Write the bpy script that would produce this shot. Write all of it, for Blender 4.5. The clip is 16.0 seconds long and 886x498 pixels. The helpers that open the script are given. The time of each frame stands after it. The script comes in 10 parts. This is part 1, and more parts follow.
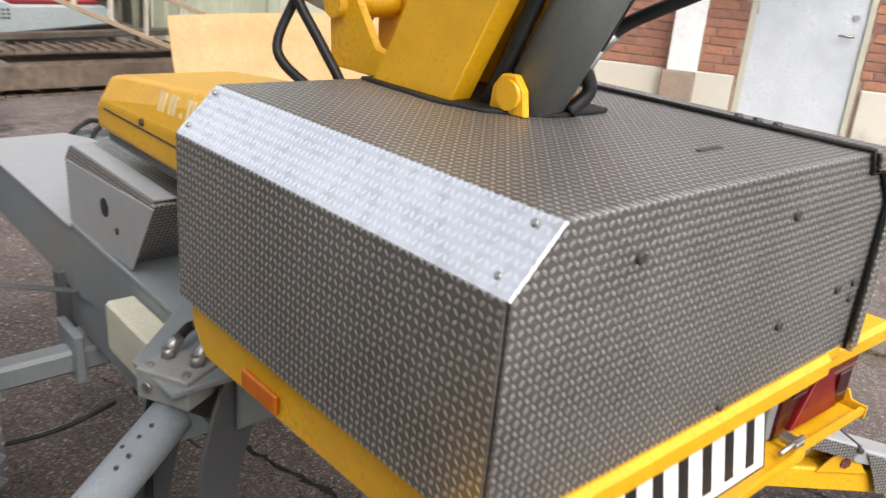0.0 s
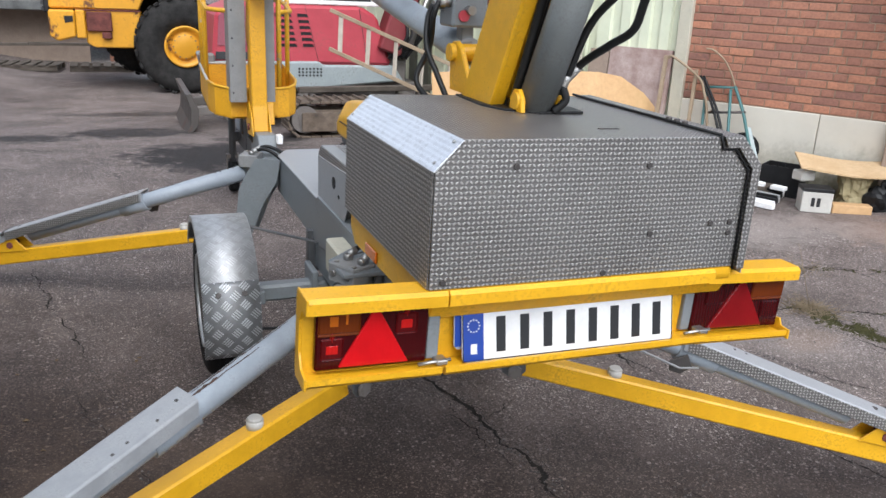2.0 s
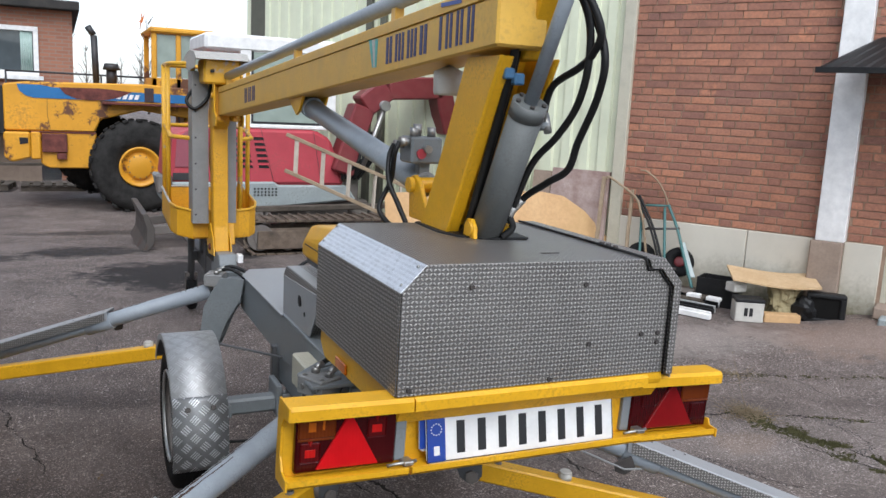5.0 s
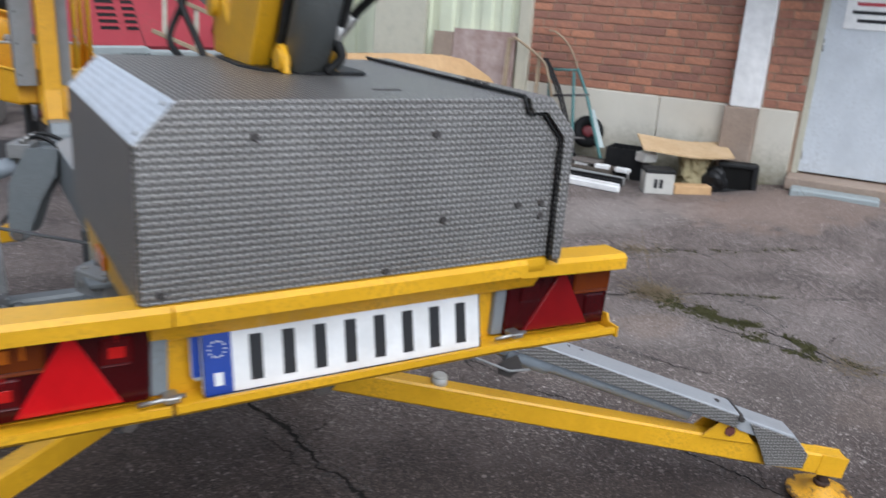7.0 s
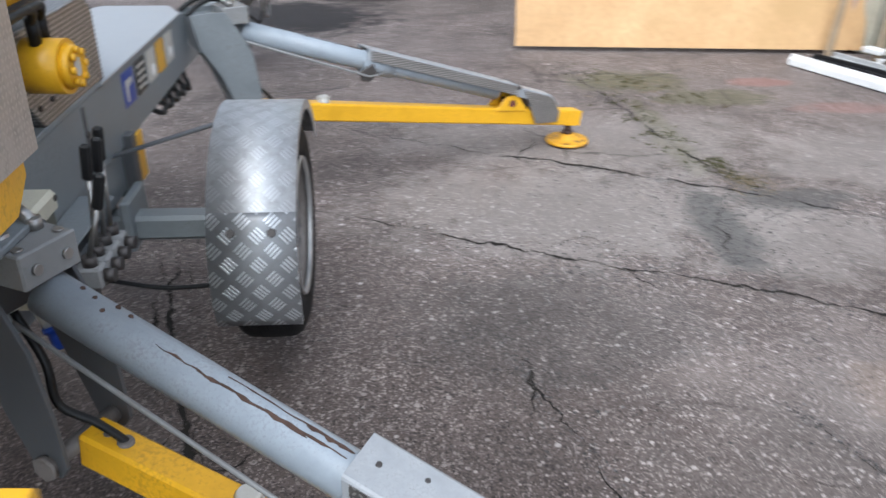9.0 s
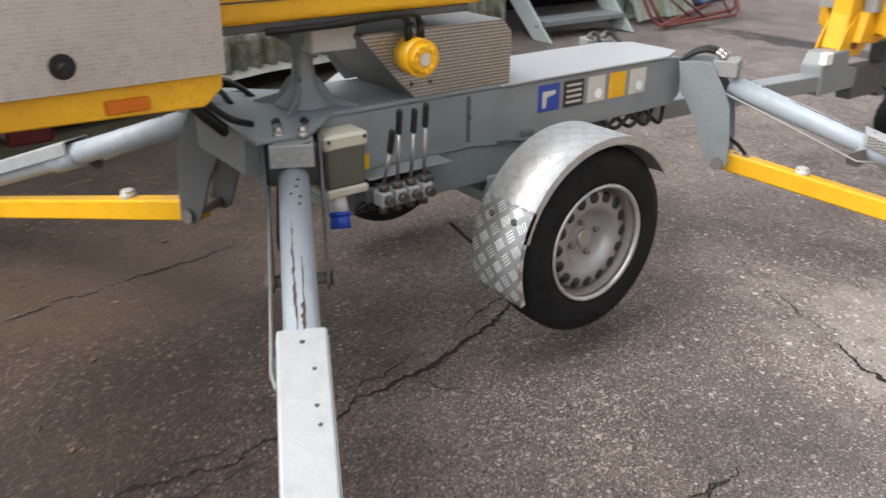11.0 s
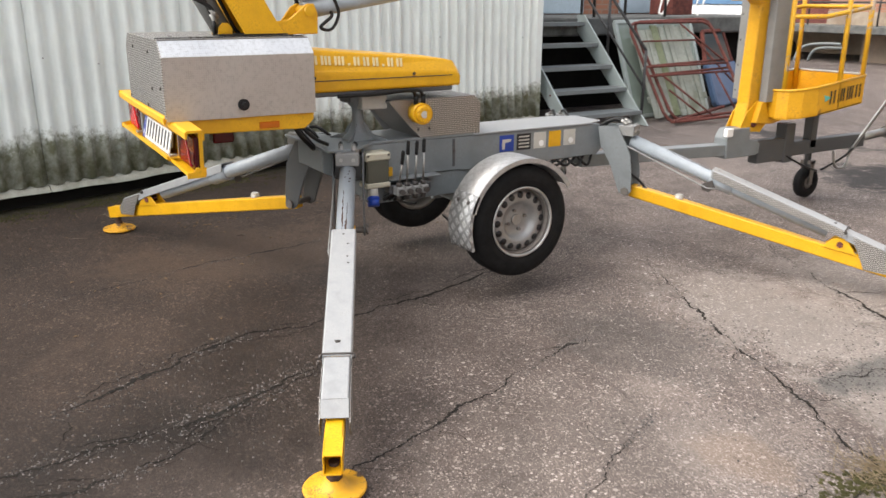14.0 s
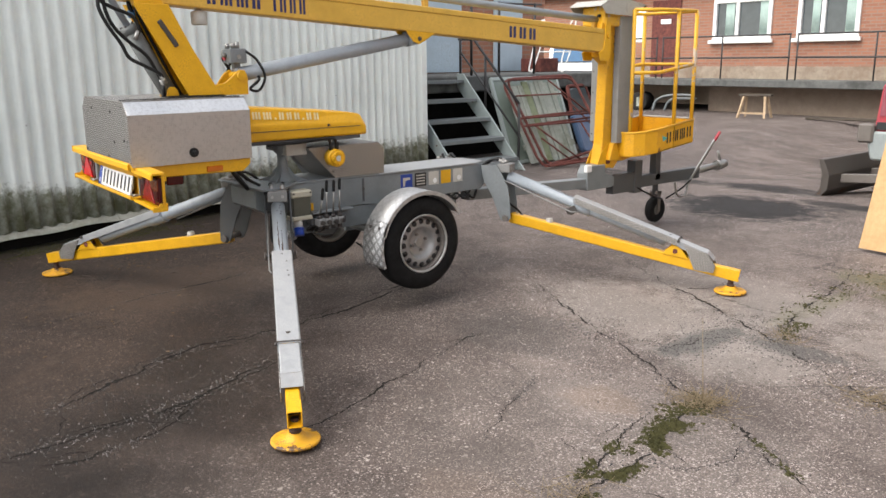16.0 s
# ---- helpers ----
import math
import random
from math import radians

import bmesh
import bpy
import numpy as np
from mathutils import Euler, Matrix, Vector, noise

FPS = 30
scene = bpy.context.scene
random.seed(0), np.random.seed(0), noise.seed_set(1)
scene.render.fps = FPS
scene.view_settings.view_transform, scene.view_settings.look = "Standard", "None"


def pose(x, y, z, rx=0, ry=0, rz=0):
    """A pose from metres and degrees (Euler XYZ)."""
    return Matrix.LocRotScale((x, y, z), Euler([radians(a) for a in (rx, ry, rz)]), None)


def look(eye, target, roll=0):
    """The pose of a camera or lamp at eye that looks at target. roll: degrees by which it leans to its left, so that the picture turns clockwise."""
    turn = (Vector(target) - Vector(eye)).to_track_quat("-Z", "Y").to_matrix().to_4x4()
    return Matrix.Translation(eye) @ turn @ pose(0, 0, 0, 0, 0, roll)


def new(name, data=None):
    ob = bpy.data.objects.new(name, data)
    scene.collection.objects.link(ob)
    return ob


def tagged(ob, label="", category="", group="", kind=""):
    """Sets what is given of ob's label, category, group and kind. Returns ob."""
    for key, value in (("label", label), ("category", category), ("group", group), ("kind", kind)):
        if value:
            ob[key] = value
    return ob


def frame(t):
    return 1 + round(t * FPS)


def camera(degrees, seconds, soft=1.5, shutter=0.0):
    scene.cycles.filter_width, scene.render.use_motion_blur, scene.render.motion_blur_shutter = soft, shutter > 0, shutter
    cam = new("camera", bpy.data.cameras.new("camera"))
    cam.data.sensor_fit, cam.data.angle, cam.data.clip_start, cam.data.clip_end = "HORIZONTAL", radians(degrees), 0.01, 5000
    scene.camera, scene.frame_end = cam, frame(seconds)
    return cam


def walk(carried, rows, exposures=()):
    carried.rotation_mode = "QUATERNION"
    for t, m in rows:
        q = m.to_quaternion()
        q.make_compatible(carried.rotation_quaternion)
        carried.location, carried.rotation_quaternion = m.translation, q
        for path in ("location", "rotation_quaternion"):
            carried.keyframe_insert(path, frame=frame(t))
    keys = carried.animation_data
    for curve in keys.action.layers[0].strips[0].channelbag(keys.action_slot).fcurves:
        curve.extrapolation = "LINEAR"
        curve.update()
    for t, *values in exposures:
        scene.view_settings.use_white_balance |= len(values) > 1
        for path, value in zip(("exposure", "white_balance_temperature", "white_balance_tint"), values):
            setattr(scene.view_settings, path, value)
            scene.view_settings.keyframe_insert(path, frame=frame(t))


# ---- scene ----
cam = camera(57.1, 16.0, 1.5, 0.4)
PATH = [
    (0, (-0.787, -0.409, 1.518), (0.475, 0.968, 0.803), 4.7),
    (0.5, (-0.842, -0.69, 1.529), (0.278, 0.831, 0.871), 3.9),
    (1, (-0.848, -0.973, 1.539), (0.178, 0.616, 0.889), 3.6),
    (1.5, (-0.826, -1.24, 1.564), (-0.014, 0.467, 0.911), 3.3),
    (2, (-0.88, -1.388, 1.584), (-0.166, 0.374, 0.965), 2.7),
    (2.5, (-0.938, -1.473, 1.586), (-0.215, 0.296, 0.996), 2.0),
    (3, (-0.964, -1.536, 1.597), (-0.186, 0.22, 1.037), 2.2),
    (3.5, (-0.989, -1.571, 1.622), (-0.175, 0.191, 1.138), 2.6),
    (4, (-1.006, -1.589, 1.643), (-0.179, 0.19, 1.254), 2.5),
    (4.2, (-1.005, -1.589, 1.651), (-0.173, 0.196, 1.299), 2.6),
    (6.3, (-0.881, -1.439, 1.598), (-0.007, 0.327, 1.252), 2.3),
    (6.5, (-0.798, -1.362, 1.564), (0.097, 0.374, 1.134), 2.6),
    (7, (-0.553, -1.149, 1.484), (0.449, 0.466, 0.863), 3.5),
    (7.5, (-0.258, -0.856, 1.382), (0.889, 0.615, 0.662), 2.9),
    (7.8, (-0.035, -0.77, 1.376), (1.062, 0.68, 0.542), 3.4),
    (7.9, (0.047, -0.705, 1.351), (1.107, 0.762, 0.5), 1.8),
    (8, (0.127, -0.668, 1.349), (1.119, 0.838, 0.483), 1.9),
    (8.3, (0.41, -0.575, 1.344), (1.128, 1.05, 0.425), 1.7),
    (8.4, (0.439, -0.528, 1.344), (1.125, 1.101, 0.409), 1.5),
    (8.5, (0.508, -0.456, 1.312), (1.132, 1.198, 0.376), 2.2),
    (9, (0.816, -0.309, 1.328), (0.928, 1.46, 0.402), 0.5),
    (9.5, (1.176, -0.227, 1.323), (0.758, 1.503, 0.411), 1.1),
    (9.6, (1.244, -0.2, 1.307), (0.73, 1.51, 0.407), 1.0),
    (10, (1.418, -0.071, 1.286), (0.573, 1.508, 0.395), 1.5),
    (10.2, (1.527, -0.028, 1.3), (0.527, 1.463, 0.418), 1.2),
    (12.3, (2.867, -0.312, 1.395), (1.171, 0.421, 0.629), 0.7),
    (12.5, (2.98, -0.383, 1.4), (1.288, 0.382, 0.657), 0.4),
    (13, (3.236, -0.497, 1.447), (1.553, 0.353, 0.782), -0.3),
    (13.5, (3.508, -0.592, 1.439), (1.844, 0.33, 0.821), -0.1),
    (14, (3.728, -0.737, 1.462), (2.087, 0.243, 0.875), 0.2),
    (14.3, (3.846, -0.879, 1.465), (2.233, 0.161, 0.9), -0.2),
    (14.5, (3.913, -0.951, 1.464), (2.335, 0.14, 0.897), -0.2),
    (15, (4.066, -1.081, 1.465), (2.543, 0.091, 0.912), 0.2),
    (15.5, (4.261, -1.222, 1.48), (2.746, -0.017, 0.977), -0.1),
    (16, (4.379, -1.309, 1.493), (2.862, -0.088, 1.036), -0.6),
]
walk(cam, [(t, look(eye, target, roll)) for t, eye, target, roll in PATH], exposures=((0.0, 1.70, 6700, 11), (1.0, 1.50, 6400, 10), (2.0, 1.45, 6050, 10), (4.0, 1.25, 6100, 10), (6.5, 1.01, 5850, 9), (7.5, 1.12, 5800, 9), (8.5, 1.46, 5750, 8), (9.5, 1.64, 6000, 7), (10.0, 1.74, 6200, 7), (12.5, 2.16, 7000, 10), (14.0, 1.90, 6900, 10), (16.0, 1.69, 6800, 10)))

# ---------------------------------------------------------------- light
world = bpy.data.worlds.new("sky")
scene.world = world
world.use_nodes = True
wn = world.node_tree.nodes
wl = world.node_tree.links
sky = wn.new("ShaderNodeTexSky")
sky.sky_type = "NISHITA"
sky.sun_disc = False
sky.sun_elevation = radians(50)
sky.sun_rotation = radians(192)
sky.dust_density = 1.0
soft_sky = wn.new("ShaderNodeHueSaturation")
soft_sky.inputs["Saturation"].default_value = 0.35
wl.new(sky.outputs["Color"], soft_sky.inputs["Color"])
wl.new(soft_sky.outputs["Color"], wn["Background"].inputs["Color"])
wn["Background"].inputs["Strength"].default_value = 0.105

sun_data = bpy.data.lights.new("sun", "SUN")
sun_data.energy = 1.3
sun_data.angle = radians(60)
sun_data.color = (1.0, 0.97, 0.93)
sun = new("sun", sun_data)
sun.matrix_world = look((-0.95, -4.4, 5.4), (0, 0, 0))

# ---------------------------------------------------------------- mesh helpers
UP = Vector((0, 0, 1))
UNIT = Matrix.Identity(4)


def merge(bm, src, m=None):
    """Add the bmesh src to bm."""
    if m is not None:
        src.transform(m)
    me = bpy.data.meshes.new("tmp")
    src.to_mesh(me)
    src.free()
    bm.from_mesh(me)
    bpy.data.meshes.remove(me)


def solid(bm, verts, faces, bev=0.0, m=None, seg=1):
    """A closed solid from corners and faces, with bevelled edges."""
    b = bmesh.new()
    vs = [b.verts.new(v) for v in verts]
    for f in faces:
        b.faces.new([vs[i] for i in f])
    bmesh.ops.recalc_face_normals(b, faces=b.faces)
    if bev > 0:
        bmesh.ops.bevel(b, geom=list(b.edges), offset=bev, segments=seg, affect="EDGES", profile=0.5)
    merge(bm, b, m)


def box(bm, x0, x1, y0, y1, z0, z1, bev=0.003, m=None):
    v = [(x, y, z) for z in (z0, z1) for y in (y0, y1) for x in (x0, x1)]
    solid(bm, v, [(0, 2, 3, 1), (4, 5, 7, 6), (0, 1, 5, 4), (2, 6, 7, 3), (0, 4, 6, 2), (1, 3, 7, 5)], bev, m)


def prism(bm, pts, axis, a0, a1, bev=0.0, m=None):
    """A flat outline drawn out along an axis: pts are the other two coordinates in x, y, z order."""
    def at(p, a):
        return (a, p[0], p[1]) if axis == "x" else (p[0], a, p[1]) if axis == "y" else (p[0], p[1], a)
    n = len(pts)
    v = [at(p, a0) for p in pts] + [at(p, a1) for p in pts]
    f = [tuple(range(n)), tuple(range(2 * n - 1, n - 1, -1))] + [(i, (i + 1) % n, n + (i + 1) % n, n + i) for i in range(n)]
    solid(bm, v, f, bev, m)


def rod(bm, p0, p1, r, r1=None, seg=14, m=None, caps=True):
    """A round bar from p0 to p1."""
    p0, p1 = Vector(p0), Vector(p1)
    d = p1 - p0
    b = bmesh.new()
    bmesh.ops.create_cone(b, cap_ends=caps, segments=seg, radius1=r, radius2=r if r1 is None else r1, depth=d.length)
    for f in b.faces:
        f.smooth = len(f.verts) == 4
    b.transform(Matrix.Translation((p0 + p1) / 2) @ d.to_track_quat("Z", "Y").to_matrix().to_4x4())
    merge(bm, b, m)


def bar(bm, p0, p1, w, h, bev=0.004, up=UP, m=None):
    """A square bar from p0 to p1, w wide and h high."""
    p0, p1 = Vector(p0), Vector(p1)
    d = (p1 - p0).normalized()
    s = d.cross(up).normalized()
    u = s.cross(d)
    q = [p + s * a * w / 2 + u * c * h / 2 for p in (p0, p1) for a, c in ((-1, -1), (1, -1), (1, 1), (-1, 1))]
    solid(bm, q, [(0, 1, 2, 3), (7, 6, 5, 4), (0, 4, 5, 1), (1, 5, 6, 2), (2, 6, 7, 3), (3, 7, 4, 0)], bev, m)


def smooth_path(pts, n=8):
    """A Catmull-Rom curve through the points."""
    p = [Vector(q) for q in pts]
    p = [p[0] * 2 - p[1]] + p + [p[-1] * 2 - p[-2]]
    out = []
    for i in range(1, len(p) - 2):
        for k in range(n):
            t = k / n
            a, b, c, d = p[i - 1], p[i], p[i + 1], p[i + 2]
            out.append(0.5 * (2 * b + (c - a) * t + (2 * a - 5 * b + 4 * c - d) * t * t + (3 * b - a - 3 * c + d) * t ** 3))
    return out + [p[-2]]


def tube(bm, pts, r, seg=8, m=None, bend=True, n=8):
    """A hose or bent pipe along the points."""
    path = smooth_path(pts, n) if bend else [Vector(p) for p in pts]
    b = bmesh.new()
    rings = []
    side = None
    for i, p in enumerate(path):
        d = (path[min(i + 1, len(path) - 1)] - path[max(i - 1, 0)]).normalized()
        side = d.orthogonal() if side is None else side - d * side.dot(d)
        side = side.normalized()
        w = d.cross(side)
        rings.append([b.verts.new(p + (side * math.cos(a) + w * math.sin(a)) * r) for a in (2 * math.pi * k / seg for k in range(seg))])
    for a, c in zip(rings, rings[1:]):
        for k in range(seg):
            b.faces.new((a[k], a[(k + 1) % seg], c[(k + 1) % seg], c[k])).smooth = True
    b.faces.new(rings[0][::-1])
    b.faces.new(rings[-1])
    bmesh.ops.recalc_face_normals(b, faces=b.faces)
    merge(bm, b, m)


def lathe(bm, prof, seg=32, m=None, smooth=True):
    """A turned solid round the local z axis; prof is a closed outline of (radius, z)."""
    b = bmesh.new()
    rings = [[b.verts.new((r * math.cos(a), r * math.sin(a), z)) for a in (2 * math.pi * k / seg for k in range(seg))] for r, z in prof]
    n = len(rings)
    for i in range(n):
        a, c = rings[i], rings[(i + 1) % n]
        for k in range(seg):
            b.faces.new((a[k], a[(k + 1) % seg], c[(k + 1) % seg], c[k])).smooth = smooth
    bmesh.ops.remove_doubles(b, verts=b.verts, dist=1e-6)
    bmesh.ops.recalc_face_normals(b, faces=b.faces)
    merge(bm, b, m)


def box_uv(bm):
    """Flat coordinates in metres, from the side that each face looks to."""
    uv = bm.loops.layers.uv.verify()
    for f in bm.faces:
        n = f.normal
        a = max(range(3), key=lambda i: abs(n[i]))
        i, j = ((1, 2), (0, 2), (0, 1))[a]
        for l in f.loops:
            l[uv].uv = (l.vert.co[i], l.vert.co[j])


def part(name, bm, material, parent=None, label="", m=None, uv=True):
    """One mesh object out of a bmesh, under a thing or a part."""
    bm.normal_update()
    if uv:
        box_uv(bm)
    if m is not None:
        bm.transform(m)
    me = bpy.data.meshes.new(name)
    bm.to_mesh(me)
    bm.free()
    me.materials.append(material)
    ob = new(name, me)
    if parent is not None:
        ob.parent = parent
    if label:
        ob["label"] = label
    return ob


def thing(name, label, category, at=(0, 0, 0), turn=0.0, group="", kind=""):
    ob = new(name)
    ob.empty_display_size = 0.1
    ob.matrix_world = pose(*at, 0, 0, turn)
    return tagged(ob, label, category, group, kind)


def fresh():
    return bmesh.new()


# ---------------------------------------------------------------- materials
class Nodes:
    """Short calls for building one node material."""

    def __init__(self, name):
        self.mat = bpy.data.materials.new(name)
        self.mat.use_nodes = True
        self.t = self.mat.node_tree
        self.bsdf = self.t.nodes["Principled BSDF"]

    def put(self, kind, **kw):
        n = self.t.nodes.new(kind)
        for k, v in kw.items():
            n.inputs[k].default_value = v
        return n

    def link(self, a, b):
        self.t.links.new(a, b)

    def val(self, x, socket):
        if isinstance(x, (int, float)):
            socket.default_value = x
        else:
            self.link(x, socket)

    def math(self, op, a, b=0.0, c=None, clamp=False):
        n = self.t.nodes.new("ShaderNodeMath")
        n.operation = op
        n.use_clamp = clamp
        self.val(a, n.inputs[0])
        self.val(b, n.inputs[1])
        if c is not None:
            self.val(c, n.inputs[2])
        return n.outputs[0]

    def coords(self, which="Object"):
        return self.t.nodes.new("ShaderNodeTexCoord").outputs[which]

    def noise(self, scale, detail=4.0, rough=0.6, vec=None):
        n = self.put("ShaderNodeTexNoise", Scale=scale, Detail=detail, Roughness=rough)
        self.link(vec if vec is not None else self.coords(), n.inputs["Vector"])
        return n.outputs["Fac"]

    def ramp(self, fac, stops):
        n = self.t.nodes.new("ShaderNodeValToRGB")
        while len(n.color_ramp.elements) < len(stops):
            n.color_ramp.elements.new(0.5)
        for e, (p, c) in zip(n.color_ramp.elements, stops):
            e.position = p
            e.color = (c, c, c, 1) if isinstance(c, (int, float)) else (*c, 1)
        self.link(fac, n.inputs["Fac"])
        return n.outputs["Color"]

    def mix(self, fac, a, b, blend="MIX"):
        n = self.t.nodes.new("ShaderNodeMix")
        n.data_type = "RGBA"
        n.blend_type = blend
        self.val(fac, n.inputs[0])
        for x, s in ((a, n.inputs[6]), (b, n.inputs[7])):
            if isinstance(x, tuple):
                s.default_value = (*x, 1)
            else:
                self.link(x, s)
        return n.outputs[2]

    def bump(self, height, strength, distance, normal=None):
        n = self.put("ShaderNodeBump", Strength=strength, Distance=distance)
        self.link(height, n.inputs["Height"])
        if normal is not None:
            self.link(normal, n.inputs["Normal"])
        self.link(n.outputs["Normal"], self.bsdf.inputs["Normal"])
        return n.outputs["Normal"]

    def done(self, color=None, rough=0.5, metal=0.0):
        if isinstance(color, tuple):
            self.bsdf.inputs["Base Color"].default_value = (*color, 1)
        elif color is not None:
            self.link(color, self.bsdf.inputs["Base Color"])
        self.val(rough, self.bsdf.inputs["Roughness"])
        self.val(metal, self.bsdf.inputs["Metallic"])
        return self.mat


def paint(name, color, rough=0.4, dirt=0.25, dirt_color=(0.09, 0.07, 0.05), scale=9.0, rust=0.0, rust_color=(0.12, 0.045, 0.02)):
    """Worn paint: faded patches, grime, fine relief, and rust spots where wanted."""
    k = Nodes(name)
    big = k.noise(scale, 5, 0.65)
    fine = k.noise(scale * 14, 3, 0.6)
    dark = tuple(c * 0.78 for c in color)
    col = k.mix(k.ramp(big, [(0.35, 0.0), (0.7, 1.0)]), dark, color)
    spots = k.math("MULTIPLY", k.ramp(k.math("MULTIPLY", big, fine), [(0.27, 0.0), (0.42, 1.0)]), dirt)
    col = k.mix(spots, col, dirt_color)
    if rust > 0:
        r = k.ramp(k.noise(scale * 0.6, 8, 0.72), [(0.72 - rust * 0.3, 0.0), (0.76 - rust * 0.3, 1.0)])
        col = k.mix(r, col, rust_color)
    k.bump(fine, 0.12, 0.002)
    return k.done(col, k.math("MULTIPLY_ADD", big, 0.25, rough - 0.1))


def plate_metal(name, kind, pitch, base=(0.52, 0.52, 0.51), rough=0.34, lowest=0.42, ridge=1.35):
    """Tread plate: raised dashes (small) or groups of five bars (large) on rolled metal."""
    k = Nodes(name)
    sep = k.t.nodes.new("ShaderNodeSeparateXYZ")
    k.link(k.coords("UV"), sep.inputs[0])
    u = k.math("DIVIDE", sep.outputs["X"], pitch)
    v = k.math("DIVIDE", sep.outputs["Y"], pitch)
    if kind == "bars":
        u, v = k.math("MULTIPLY", k.math("ADD", u, v), 0.7071), k.math("MULTIPLY", k.math("SUBTRACT", u, v), 0.7071)
    fu = k.math("SUBTRACT", k.math("FRACT", u), 0.5)
    fv = k.math("SUBTRACT", k.math("FRACT", v), 0.5)
    par = k.math("FLOORED_MODULO", k.math("ADD", k.math("FLOOR", u), k.math("FLOOR", v)), 2.0)
    if kind == "bars":
        a = k.math("ADD", k.math("MULTIPLY", par, fu), k.math("MULTIPLY", k.math("SUBTRACT", 1.0, par), fv))
        b = k.math("ADD", k.math("MULTIPLY", par, fv), k.math("MULTIPLY", k.math("SUBTRACT", 1.0, par), fu))
        stripe = k.math("ABSOLUTE", k.math("SUBTRACT", k.math("FRACT", k.math("MULTIPLY", b, 5.6)), 0.5))
        one = k.ramp(stripe, [(0.22, 1.0), (0.34, 0.0)])
        lim = k.math("MULTIPLY", k.math("LESS_THAN", k.math("ABSOLUTE", b), 0.33), k.math("LESS_THAN", k.math("ABSOLUTE", a), 0.30))
        h = k.math("MULTIPLY", one, lim)
    else:
        p = k.math("MULTIPLY", k.math("ADD", fu, fv), 0.7071)
        q = k.math("MULTIPLY", k.math("SUBTRACT", fu, fv), 0.7071)
        inv = k.math("SUBTRACT", 1.0, par)
        a = k.math("ADD", k.math("MULTIPLY", par, p), k.math("MULTIPLY", inv, q))
        b = k.math("ADD", k.math("MULTIPLY", par, q), k.math("MULTIPLY", inv, p))
        d = k.math("ADD", k.math("POWER", k.math("DIVIDE", a, 0.46), 2.0), k.math("POWER", k.math("DIVIDE", b, 0.25), 2.0))
        h = k.ramp(d, [(0.35, 1.0), (1.0, 0.0)])
    big = k.noise(5.0, 6, 0.7)
    fine = k.noise(60.0, 3, 0.6)
    dark = tuple(c * lowest for c in base)
    ground = k.mix(k.ramp(big, [(0.3, 0.0), (0.7, 1.0)]), dark, tuple(c * (lowest + 0.16) for c in base))
    ground = k.mix(k.math("MULTIPLY", k.ramp(fine, [(0.45, 0.0), (0.75, 1.0)]), 0.35), ground, (0.2, 0.18, 0.16))
    col = k.mix(h, ground, tuple(min(1, c * ridge) for c in base))
    k.bump(k.math("ADD", h, k.math("MULTIPLY", fine, 0.05)), 0.6 if lowest < 0.6 else 0.25, pitch * 0.09)
    rg = k.math("SUBTRACT", k.math("MULTIPLY_ADD", big, 0.3, rough), k.math("MULTIPLY", h, 0.08))
    return k.done(col, rg, 0.85)


def plain_metal(name, base, rough, scale=12.0, metal=0.9):
    k = Nodes(name)
    big = k.noise(scale, 5, 0.7)
    fine = k.noise(scale * 9, 3, 0.6)
    col = k.mix(k.ramp(big, [(0.3, 0.0), (0.75, 1.0)]), tuple(c * 0.7 for c in base), base)
    k.bump(fine, 0.15, 0.001)
    return k.done(col, k.math("MULTIPLY_ADD", big, 0.3, rough - 0.1), metal)


